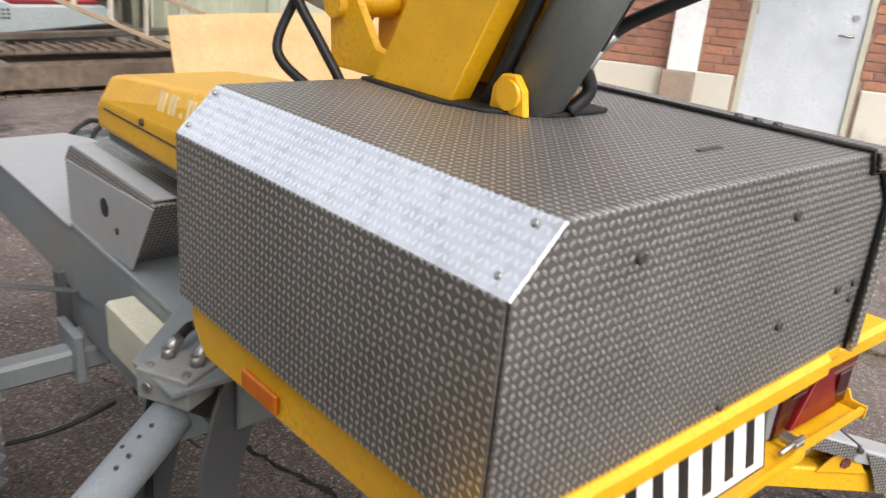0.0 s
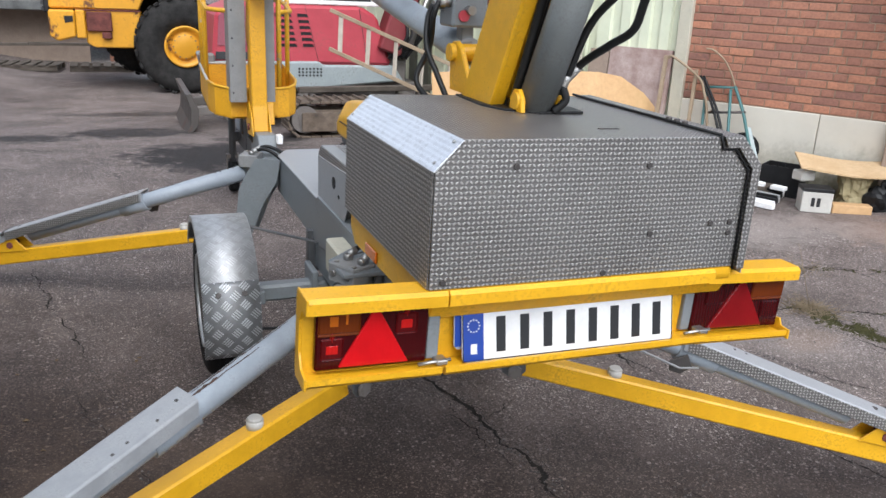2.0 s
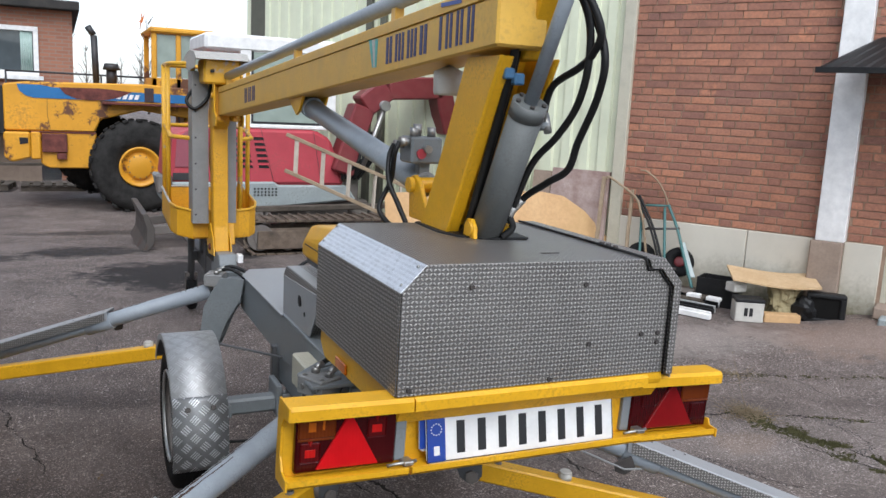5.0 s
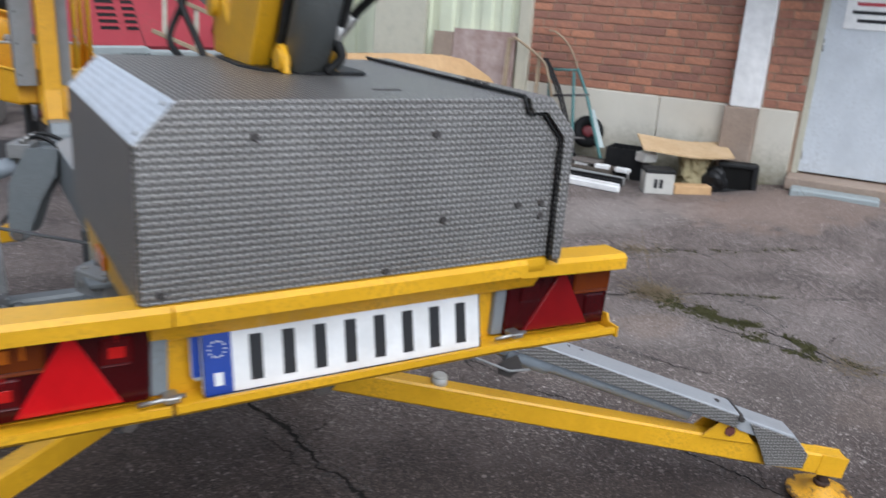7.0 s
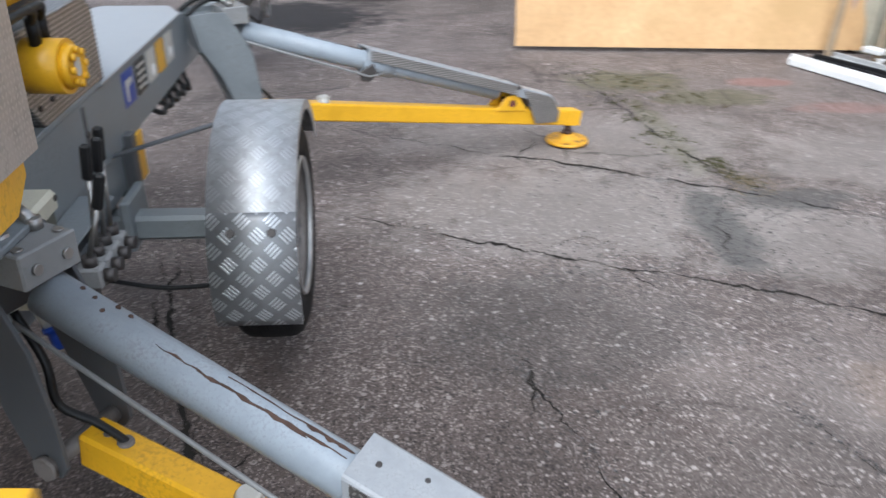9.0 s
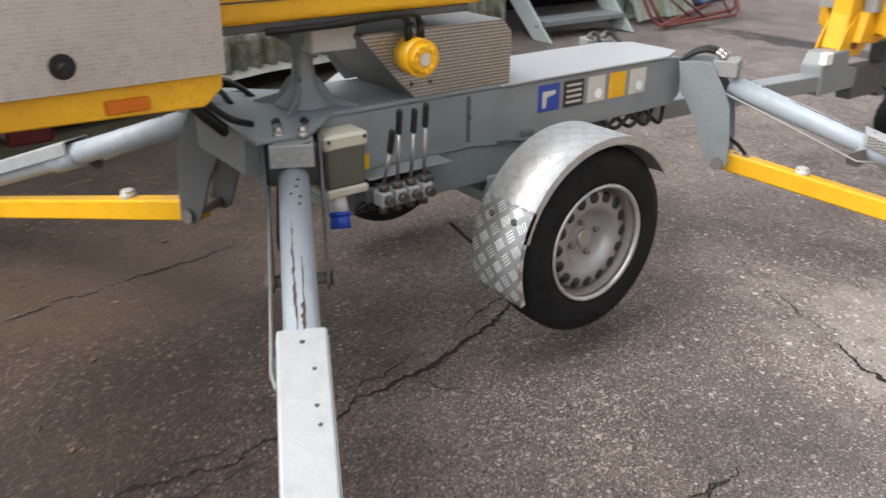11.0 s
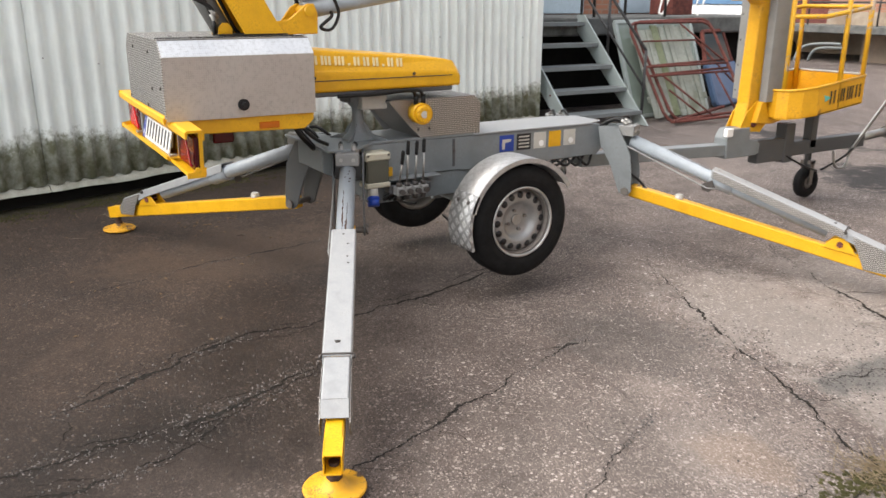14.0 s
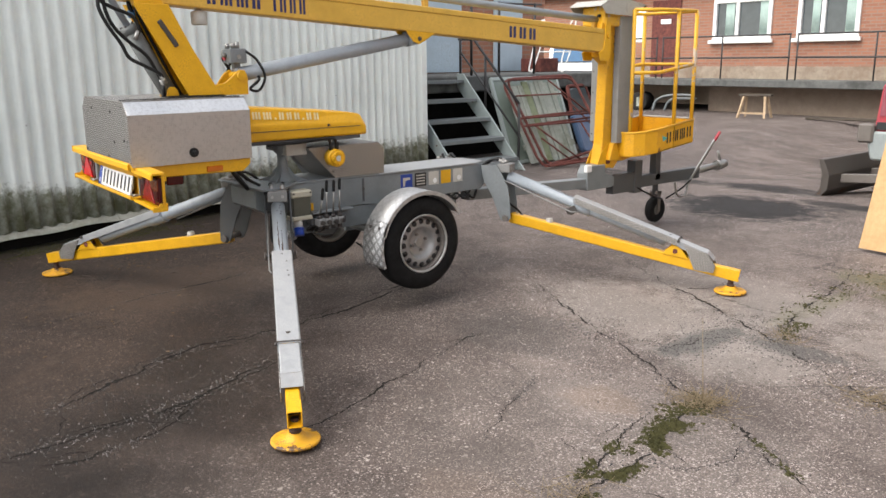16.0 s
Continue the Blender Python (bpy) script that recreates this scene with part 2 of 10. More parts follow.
def asphalt():
    k = Nodes("asphalt")
    pos = k.coords()
    sep = k.t.nodes.new("ShaderNodeSeparateXYZ")
    k.link(pos, sep.inputs[0])
    X, Y = sep.outputs["X"], sep.outputs["Y"]
    broad = k.noise(0.55, 5, 0.6, pos)
    mid = k.noise(3.5, 6, 0.65, pos)
    grain = k.noise(150.0, 3, 0.7, pos)

    def cells(scale):
        v = k.put("ShaderNodeTexVoronoi", Scale=scale)
        k.link(pos, v.inputs["Vector"])
        c = k.t.nodes.new("ShaderNodeSeparateColor")
        k.link(v.outputs["Color"], c.inputs[0])
        return v.outputs["Distance"], c.outputs["Red"], c.outputs["Green"], c.outputs["Blue"]

    # bitumen film between the stones, worn thinner in broad patches
    col = k.mix(k.ramp(broad, [(0.32, 0.0), (0.68, 1.0)]), (0.098, 0.078, 0.071), (0.156, 0.127, 0.117))
    col = k.mix(k.ramp(mid, [(0.40, 0.0), (0.72, 1.0)]), col, (0.158, 0.129, 0.119))
    col = k.mix(k.math("MULTIPLY", k.ramp(grain, [(0.40, 0.0), (0.60, 1.0)]), 0.75), col, (0.030, 0.024, 0.022))
    # fine and coarse stone chips
    show = k.ramp(k.noise(1.7, 4, 0.6, pos), [(0.32, 0.6), (0.56, 1.0)])
    chip_all = None
    for scale, share, size, tint_a, tint_b, much in ((150.0, 0.42, 0.46, (0.21, 0.176, 0.165), (0.40, 0.355, 0.335), 0.8), (72.0, 0.52, 0.36, (0.22, 0.185, 0.175), (0.50, 0.45, 0.43), 0.8), (36.0, 0.88, 0.28, (0.30, 0.265, 0.25), (0.50, 0.46, 0.44), 0.8)):
        dist, red, green, blue = cells(scale)
        rad = k.math("MULTIPLY", k.math("ADD", green, 0.25), size)
        on = k.math("MULTIPLY", k.math("GREATER_THAN", red, share), k.math("LESS_THAN", dist, rad))
        col = k.mix(k.math("MULTIPLY", k.math("MULTIPLY", on, show), much), col, k.mix(blue, tint_a, tint_b))
        chip_all = on if chip_all is None else k.math("MAXIMUM", chip_all, on)
    dist, red, green, blue = cells(95.0)
    pit = k.math("MULTIPLY", k.math("GREATER_THAN", red, 0.58), k.math("LESS_THAN", dist, k.math("MULTIPLY", green, 0.48)))
    col = k.mix(k.math("MULTIPLY", pit, 0.75), col, (0.018, 0.015, 0.014))
    # blotches, brown soil film, pale dust
    col = k.mix(1.0, col, k.ramp(k.noise(2.1, 8, 0.74, pos), [(0.34, 0.72), (0.50, 1.0), (0.66, 1.22)]), "MULTIPLY")
    stain = k.ramp(k.noise(0.42, 8, 0.74, pos), [(0.54, 0.0), (0.62, 1.0)])
    col = k.mix(k.math("MULTIPLY", stain, 0.45), col, (0.048, 0.038, 0.034))
    dust = k.ramp(k.noise(1.1, 8, 0.72, k.coords("UV")), [(0.52, 0.0), (0.66, 1.0)])
    col = k.mix(k.math("MULTIPLY", dust, 0.32), col, (0.24, 0.205, 0.19))
    wob = k.math("MULTIPLY", k.math("SUBTRACT", k.noise(0.9, 6, 0.65, pos), 0.5), 2.2)
    ragged = k.math("ADD", k.math("MULTIPLY", wob, 0.7), k.math("MULTIPLY", k.math("SUBTRACT", k.noise(6.0, 7, 0.72, pos), 0.5), 3.0))
    oily, mossy, red_soil, grit, wet_grit, ochre = (0.014, 0.013, 0.013), (0.080, 0.077, 0.036), (0.26, 0.10, 0.085), (0.25, 0.225, 0.21), (0.055, 0.056, 0.055), (0.20, 0.125, 0.07)
    patches = ((0.0, 6.25, 1.0, 0.85, oily, 0.95), (-0.75, 8.0, 0.75, 0.6, oily, 0.88), (0.5, 7.2, 0.6, 0.35, oily, 0.85), (-2.3, 7.6, 1.2, 0.4, oily, 0.85), (-0.3, 10.6, 1.6, 0.4, oily, 0.6))
    patches += ((2.4, 0.9, 1.1, 0.9, grit, 0.14), (1.9, -0.4, 0.6, 0.5, grit, 0.12), (-0.9, 0.6, 0.6, 0.9, (0.24, 0.195, 0.165), 0.45))
    patches += ((4.7, 2.5, 1.0, 0.6, (0.21, 0.15, 0.12), 0.5), (4.1, 3.0, 0.5, 0.3, (0.19, 0.135, 0.11), 0.35))
    patches += ((2.15, 4.30, 0.42, 0.26, mossy, 0.6), (2.55, 3.95, 0.35, 0.16, mossy, 0.5), (2.95, 4.25, 0.22, 0.10, red_soil, 0.35), (3.2, 3.75, 0.3, 0.12, red_soil, 0.25), (2.12, 3.35, 0.10, 0.55, mossy, 0.55))
    patches += ((1.5, 2.55, 0.95, 0.50, grit, 0.45), (2.25, 2.25, 0.50, 0.36, grit, 0.42), (1.7, 3.3, 1.0, 0.5, grit, 0.38), (3.3, 3.0, 1.0, 0.45, grit, 0.38), (1.30, 1.75, 0.55, 0.35, wet_grit, 0.25), (2.02, 2.35, 0.13, 0.38, wet_grit, 0.7), (2.4, 2.6, 0.30, 0.12, wet_grit, 0.6), (2.2, 1.35, 0.22, 0.16, ochre, 0.16), (2.45, 0.35, 0.3, 0.2, ochre, 0.10))
    for cx, cy, rx, ry, tint, much in patches:
        ex = k.math("POWER", k.math("DIVIDE", k.math("SUBTRACT", X, cx), rx), 2.0)
        ey = k.math("POWER", k.math("DIVIDE", k.math("SUBTRACT", Y, cy), ry), 2.0)
        spot = k.ramp(k.math("ADD", k.math("ADD", ex, ey), ragged), [(0.35, 1.0), (0.95, 0.0)])
        col = k.mix(k.math("MULTIPLY", spot, much), col, tint)
    # hairline crazing
    warp = k.t.nodes.new("ShaderNodeMix")
    warp.data_type = "VECTOR"
    warp.inputs[0].default_value = 0.22
    k.link(pos, warp.inputs[4])
    wn2 = k.put("ShaderNodeTexNoise", Scale=1.7, Detail=5.0, Roughness=0.65)
    k.link(pos, wn2.inputs["Vector"])
    k.link(wn2.outputs["Color"], warp.inputs[5])
    net = k.t.nodes.new("ShaderNodeTexVoronoi")
    net.feature = "DISTANCE_TO_EDGE"
    net.inputs["Scale"].default_value = 1.55
    k.link(warp.outputs[1], net.inputs["Vector"])
    hair = k.math("MULTIPLY", k.ramp(net.outputs["Distance"], [(0.003, 1.0), (0.009, 0.0)]), k.ramp(k.noise(0.7, 4, 0.6, pos), [(0.50, 0.0), (0.58, 1.0)]))
    # damp and the building's shade painted as one darkening, and a wetter strip where water runs along the big crack
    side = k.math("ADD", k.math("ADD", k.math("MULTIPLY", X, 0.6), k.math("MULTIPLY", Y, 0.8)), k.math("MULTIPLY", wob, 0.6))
    damp_shade = k.ramp(k.math("MULTIPLY_ADD", side, 0.2, 0.4), [(0.46, 1.0), (0.66, 0.50), (0.88, 0.0)])
    col = k.mix(k.math("MULTIPLY", hair, k.math("MULTIPLY_ADD", damp_shade, -0.7, 0.7)), col, (0.016, 0.014, 0.013))
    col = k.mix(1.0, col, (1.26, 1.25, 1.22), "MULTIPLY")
    col = k.mix(damp_shade, col, (0.265, 0.215, 0.178), "MULTIPLY")
    run = k.math("ADD", k.math("SUBTRACT", k.math("ADD", k.math("MULTIPLY", X, 0.90), k.math("MULTIPLY", Y, 0.435)), 0.98), k.math("MULTIPLY", wob, 0.22))
    strip = k.math("MULTIPLY", k.ramp(k.math("ABSOLUTE", run), [(0.25, 1.0), (0.85, 0.0)]), k.ramp(k.math("MULTIPLY_ADD", Y, 0.2, 0.5), [(0.52, 1.0), (0.66, 0.0)]))
    col = k.mix(k.math("MULTIPLY", strip, k.ramp(k.noise(2.6, 6, 0.7, pos), [(0.30, 0.55), (0.60, 1.0)])), col, (0.33, 0.315, 0.31), "MULTIPLY")
    # mossy soil washed up against the corrugated wall
    foot = k.math("ADD", k.math("MULTIPLY_ADD", X, -0.973, -1.849 - 0.832), k.math("MULTIPLY", Y, -0.231))
    soil = k.ramp(k.math("MULTIPLY_ADD", k.math("ADD", foot, k.math("MULTIPLY", ragged, 0.10)), 0.5, 0.5), [(0.36, 0.0), (0.47, 1.0)])
    soil = k.math("MULTIPLY", soil, k.ramp(k.math("MULTIPLY_ADD", Y, 0.1, 0.3), [(0.78, 1.0), (0.84, 0.0)]))
    col = k.mix(k.math("MULTIPLY", soil, k.ramp(k.noise(22.0, 6, 0.75, pos), [(0.38, 0.45), (0.58, 0.95)])), col, k.mix(k.noise(14.0, 6, 0.75, pos), (0.006, 0.006, 0.004), (0.045, 0.042, 0.018)))
    k.bsdf.inputs["Specular IOR Level"].default_value = 0.3
    k.bump(k.math("ADD", k.math("MULTIPLY", chip_all, 0.6), k.math("ADD", grain, k.math("MULTIPLY", mid, 0.5))), 0.45, 0.004)
    return k.done(col, k.math("SUBTRACT", k.ramp(broad, [(0.3, 0.62), (0.7, 0.85)]), k.math("MULTIPLY", strip, 0.22)))


def corrugated(name, base, dirt, low, high):
    """Painted sheet metal, with algae and grime that creep up from its lower edge."""
    k = Nodes(name)
    sep = k.t.nodes.new("ShaderNodeSeparateXYZ")
    k.link(k.coords(), sep.inputs[0])
    big = k.noise(1.6, 6, 0.7)
    fine = k.noise(26.0, 4, 0.65)
    col = k.mix(k.ramp(big, [(0.3, 0.0), (0.7, 1.0)]), tuple(c * 0.84 for c in base), base)
    edge = k.math("ADD", sep.outputs["Z"], k.math("ADD", k.math("MULTIPLY", k.math("SUBTRACT", fine, 0.5), 0.30), k.math("MULTIPLY", k.math("SUBTRACT", big, 0.5), 0.45)))
    n = k.put("ShaderNodeMapRange")
    k.link(edge, n.inputs["Value"])
    for a, b in (("From Min", low), ("From Max", high), ("To Min", 1.0), ("To Max", 0.0)):
        n.inputs[a].default_value = b
    col = k.mix(k.math("MULTIPLY", n.outputs[0], k.ramp(k.noise(9.0, 6, 0.7), [(0.25, 0.45), (0.6, 1.0)])), col, dirt)
    k.bump(fine, 0.08, 0.002)
    return k.done(col, 0.5)


def brick_mat(name, colors, rough=0.85):
    """Fired clay, each brick of its own tone."""
    k = Nodes(name)
    info = k.t.nodes.new("ShaderNodeObjectInfo")
    geo = k.t.nodes.new("ShaderNodeNewGeometry")
    pick = k.math("FRACT", k.math("ADD", k.math("MULTIPLY", info.outputs["Random"], 7.31), geo.outputs["Random Per Island"]))
    col = k.ramp(pick, [(i / (len(colors) - 1), c) for i, c in enumerate(colors)])
    fine = k.noise(38.0, 5, 0.7)
    col = k.mix(k.math("MULTIPLY", k.ramp(fine, [(0.4, 0.0), (0.75, 1.0)]), 0.55), col, (0.07, 0.045, 0.035))
    soot = k.ramp(k.noise(1.3, 7, 0.72, geo.outputs["Position"]), [(0.50, 0.0), (0.68, 1.0)])
    col = k.mix(k.math("MULTIPLY", soot, 0.45), col, (0.085, 0.05, 0.042))
    col = k.mix(k.math("MULTIPLY", k.ramp(k.noise(3.1, 6, 0.7, geo.outputs["Position"]), [(0.62, 0.0), (0.70, 1.0)]), 0.6), col, (0.62, 0.27, 0.15))
    k.bump(fine, 0.4, 0.005)
    return k.done(col, rough)


def chip_mat(name, colors):
    """Loose stones, each of its own tone."""
    k = Nodes(name)
    geo = k.t.nodes.new("ShaderNodeNewGeometry")
    n = len(colors)
    return k.done(k.ramp(geo.outputs["Random Per Island"], [(i / (n - 1), c) for i, c in enumerate(colors)]), 0.8)


def rough_mat(name, a, b, scale=8.0, rough=0.85, bump=0.3, depth=0.006, stain=None):
    """Stone, concrete, board or cloth: two tones at two scales."""
    k = Nodes(name)
    big = k.noise(scale, 6, 0.65)
    fine = k.noise(scale * 12, 4, 0.65)
    col = k.mix(k.ramp(big, [(0.3, 0.0), (0.7, 1.0)]), a, b)
    col = k.mix(k.math("MULTIPLY", k.ramp(fine, [(0.4, 0.0), (0.8, 1.0)]), 0.35), col, tuple(c * 0.5 for c in a))
    if stain:
        col = k.mix(k.math("MULTIPLY", k.ramp(k.noise(scale * 0.4, 7, 0.7), [(0.52, 0.0), (0.66, 1.0)]), 0.7), col, stain)
    k.bump(fine, bump, depth)
    k.bsdf.inputs["Specular IOR Level"].default_value = 0.28
    return k.done(col, rough)


def far_brick(name):
    """Brickwork too far off to tell its single bricks by relief."""
    k = Nodes(name)
    b = k.put("ShaderNodeTexBrick", Scale=1.0)
    k.link(k.coords("UV"), b.inputs["Vector"])
    b.inputs["Color1"].default_value = (0.37, 0.150, 0.088, 1)
    b.inputs["Color2"].default_value = (0.27, 0.108, 0.066, 1)
    b.inputs["Mortar"].default_value = (0.28, 0.19, 0.145, 1)
    for key, v in (("Mortar Size", 0.012), ("Brick Width", 0.26), ("Row Height", 0.077), ("Bias", 0.0)):
        b.inputs[key].default_value = v
    col = k.mix(k.math("MULTIPLY", k.noise(2.0, 5, 0.7), 0.35), b.outputs["Color"], (0.24, 0.14, 0.1))
    k.bump(b.outputs["Fac"], 0.3, -0.008)
    return k.done(col, 0.85)


def glass_mat(name, tint=(0.05, 0.06, 0.065), rough=0.05):
    k = Nodes(name)
    k.bsdf.inputs["IOR"].default_value = 1.5
    n = k.noise(6.0, 3, 0.5)
    return k.done(k.mix(n, tint, tuple(c * 1.6 for c in tint)), rough)


def lens_mat(name, color, rib=0.004):
    k = Nodes(name)
    w = k.put("ShaderNodeTexWave", Scale=1.0 / rib / 6.283, Distortion=0.0)
    k.link(k.coords(), w.inputs["Vector"])
    k.bump(w.outputs["Fac"], 0.25, 0.001)
    k.bsdf.inputs["Coat Weight"].default_value = 0.15
    k.bsdf.inputs["Specular IOR Level"].default_value = 0.3
    k.bsdf.inputs["Coat Roughness"].default_value = 0.08
    n = k.noise(20.0, 3, 0.5)
    return k.done(k.mix(n, tuple(c * 0.6 for c in color), color), 0.22)


def dull(mat, gloss):
    """Lower the mirror gloss of a dark, dry surface."""
    for node in mat.node_tree.nodes:
        if node.type == "BSDF_PRINCIPLED":
            node.inputs["Specular IOR Level"].default_value = gloss
    return mat


M_ASPHALT = asphalt()
M_YELLOW = paint("yellow_paint", (0.80, 0.42, 0.010), 0.36, 0.35, (0.16, 0.09, 0.02))
M_YELLOW_BOOM = paint("boom_paint", (0.74, 0.44, 0.07), 0.42, 0.25, (0.2, 0.12, 0.05), 5.0)
M_GREY = paint("grey_paint", (0.215, 0.235, 0.245), 0.42, 0.35, (0.10, 0.09, 0.08))
M_GREY_DARK = paint("dark_grey_paint", (0.085, 0.088, 0.092), 0.5, 0.4)
M_TUBE = paint("cylinder_grey", (0.33, 0.37, 0.41), 0.36, 0.3, (0.10, 0.06, 0.04), 14.0)
M_SLEEVE = paint("sleeve_paint", (0.35, 0.36, 0.37), 0.38, 0.35, (0.15, 0.13, 0.11), 18.0)
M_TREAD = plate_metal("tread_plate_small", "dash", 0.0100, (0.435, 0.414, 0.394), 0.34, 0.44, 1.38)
M_TREAD_SKYLIT = plate_metal("tread_plate_skylit", "dash", 0.0085, (0.76, 0.77, 0.79), 0.28, 0.86, 1.12)
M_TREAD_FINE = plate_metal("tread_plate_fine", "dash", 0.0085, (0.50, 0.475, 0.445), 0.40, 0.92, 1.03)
M_SLOPE_SKYLIT = plate_metal("skylit_rolled_plate", "dash", 0.0085, (0.70, 0.71, 0.72), 0.30, 0.94, 1.02)
M_BARS = plate_metal("tread_plate_bars", "bars", 0.047, (0.50, 0.51, 0.52), 0.42, 0.52, 1.40)
M_BARS_WORN = plate_metal("worn_guard_plate", "bars", 0.047, (0.47, 0.475, 0.48), 0.46, 0.88, 1.06)
M_STEEL = plain_metal("bare_steel", (0.45, 0.44, 0.42), 0.35)
M_BOLT = plain_metal("dark_bolt", (0.10, 0.09, 0.085), 0.5, metal=0.6)
M_RIM = plain_metal("rim_silver", (0.52, 0.52, 0.51), 0.38, 20.0, 0.7)
M_RIM_DISC = plain_metal("disc_silver", (0.36, 0.355, 0.35), 0.45, 14.0, 0.6)
M_RUBBER = dull(rough_mat("rubber", (0.006, 0.006, 0.0065), (0.015, 0.015, 0.0155), 20.0, 0.7, 0.2, 0.002), 0.15)
M_HOSE = rough_mat("hose_rubber", (0.008, 0.008, 0.008), (0.016, 0.016, 0.016), 30.0, 0.45, 0.1, 0.001)
M_BLACK = rough_mat("black_plastic", (0.008, 0.008, 0.009), (0.018, 0.018, 0.018), 15.0, 0.5, 0.15, 0.002)
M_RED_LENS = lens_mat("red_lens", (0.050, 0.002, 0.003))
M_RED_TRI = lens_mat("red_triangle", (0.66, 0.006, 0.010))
M_RED_GLINT = lens_mat("red_glint", (0.60, 0.012, 0.010))
M_TRI_SHADED = lens_mat("shaded_red_triangle", (0.22, 0.005, 0.007))
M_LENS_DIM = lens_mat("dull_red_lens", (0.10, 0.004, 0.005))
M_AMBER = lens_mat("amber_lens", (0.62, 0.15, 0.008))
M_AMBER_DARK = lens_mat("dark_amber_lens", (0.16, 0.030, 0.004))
M_GLINT_MID = lens_mat("mid_red_glint", (0.30, 0.010, 0.008))
M_PLATE = paint("plate_white", (0.80, 0.80, 0.79), 0.3, 0.06)
M_PLATE_OLD = paint("plate_grey", (0.45, 0.45, 0.44), 0.35, 0.2)
M_BLUE = paint("plate_blue", (0.01, 0.05, 0.32), 0.3, 0.05)
M_INK = paint("black_ink", (0.012, 0.012, 0.014), 0.4, 0.0)
M_DECAL_BLUE = paint("decal_navy", (0.02, 0.025, 0.12), 0.4, 0.1)
M_DECAL_TEAL = paint("decal_teal", (0.10, 0.45, 0.42), 0.4, 0.1)
M_DECAL_PALE = paint("decal_pale", (0.80, 0.66, 0.36), 0.4, 0.2, (0.70, 0.45, 0.10))
M_STICKER = paint("sticker_white", (0.55, 0.53, 0.48), 0.4, 0.2)
M_WHITE = paint("white_paint", (0.88, 0.87, 0.85), 0.4, 0.05, (0.5, 0.46, 0.4))
M_CREAM = paint("cream_plastic", (0.56, 0.53, 0.42), 0.45, 0.3)
M_OLIVE = paint("olive_plastic", (0.10, 0.10, 0.075), 0.5, 0.2)
M_SOCKET_BLUE = paint("socket_blue", (0.01, 0.06, 0.42), 0.35, 0.1)
M_CLAD = corrugated("left_cladding", (0.84, 0.875, 0.84), (0.15, 0.155, 0.095), 0.43, 0.53)
M_FLASHING = rough_mat("weathered_flashing", (0.24, 0.235, 0.19), (0.46, 0.45, 0.39), 6.0, 0.7, 0.1, 0.002, (0.20, 0.20, 0.13))
M_CLAD_GREEN = corrugated("green_cladding", (0.70, 0.73, 0.55), (0.20, 0.17, 0.11), -0.4, 0.5)
M_BRICK = brick_mat("brick", [(0.40, 0.176, 0.112), (0.32, 0.145, 0.100), (0.44, 0.20, 0.125), (0.27, 0.128, 0.095), (0.38, 0.17, 0.108), (0.41, 0.18, 0.112), (0.50, 0.22, 0.128)])
M_MORTAR = rough_mat("mortar", (0.27, 0.185, 0.130), (0.38, 0.275, 0.20), 14.0)
M_CONCRETE = rough_mat("concrete", (0.60, 0.56, 0.47), (0.74, 0.70, 0.60), 3.0, 0.9, 0.25, 0.005, (0.24, 0.20, 0.13))
M_FOUNDATION = corrugated("stained_concrete", (0.62, 0.58, 0.49), (0.15, 0.135, 0.075), 0.02, 0.42)
M_CONCRETE_BROWN = rough_mat("brown_render", (0.27, 0.205, 0.16), (0.36, 0.28, 0.22), 4.0)
M_SLAB = rough_mat("mottled_stone", (0.28, 0.19, 0.165), (0.52, 0.42, 0.38), 6.0, 0.7, 0.15, 0.003, (0.22, 0.13, 0.11))
M_SCRAPE = rough_mat("dark_scrape", (0.045, 0.028, 0.022), (0.10, 0.06, 0.045), 30.0)
M_TREAD_DARK = paint("tread_dark", (0.20, 0.22, 0.225), 0.55, 0.5, (0.06, 0.055, 0.05), 6.0)
M_FAR_BRICK = far_brick("far_brick")
M_PLY = rough_mat("plywood", (0.48, 0.29, 0.135), (0.60, 0.39, 0.20), 2.2, 0.65, 0.1, 0.002, (0.42, 0.27, 0.12))
M_CARD = rough_mat("cardboard", (0.50, 0.34, 0.18), (0.62, 0.45, 0.27), 5.0, 0.85, 0.1, 0.002)
M_TIMBER = rough_mat("timber", (0.24, 0.18, 0.12), (0.36, 0.28, 0.19), 7.0)
M_OLD_TIMBER = rough_mat("weathered_timber", (0.06, 0.048, 0.038), (0.13, 0.11, 0.09), 6.0)
M_DOOR = paint("door_grey", (0.60, 0.63, 0.66), 0.45, 0.2, scale=3.0)
M_TEAL = paint("teal_paint", (0.06, 0.17, 0.165), 0.5, 0.4)
M_RUST = rough_mat("rusty_iron", (0.075, 0.028, 0.024), (0.21, 0.068, 0.055), 12.0)
M_CLAMP = paint("clamp_blue", (0.06, 0.16, 0.30), 0.45, 0.2)
M_SCUFFED = paint("scuffed_white", (0.48, 0.46, 0.42), 0.5, 0.8, (0.10, 0.09, 0.08), 14.0, 0.3, (0.05, 0.045, 0.04))
M_SHIELD = paint("shield_grey", (0.26, 0.26, 0.255), 0.45, 0.3)
M_YELLOW_WORN = paint("worn_yellow", (0.78, 0.42, 0.02), 0.42, 0.5, (0.2, 0.1, 0.04), 9.0, 0.45, (0.45, 0.36, 0.28))
M_TUB = paint("platform_yellow", (0.78, 0.39, 0.012), 0.42, 0.5, (0.2, 0.1, 0.03), 8.0, 0.30, (0.20, 0.075, 0.025))
M_PAD = paint("worn_pad_yellow", (0.74, 0.37, 0.015), 0.5, 0.8, (0.16, 0.08, 0.03), 11.0, 0.55, (0.10, 0.055, 0.03))
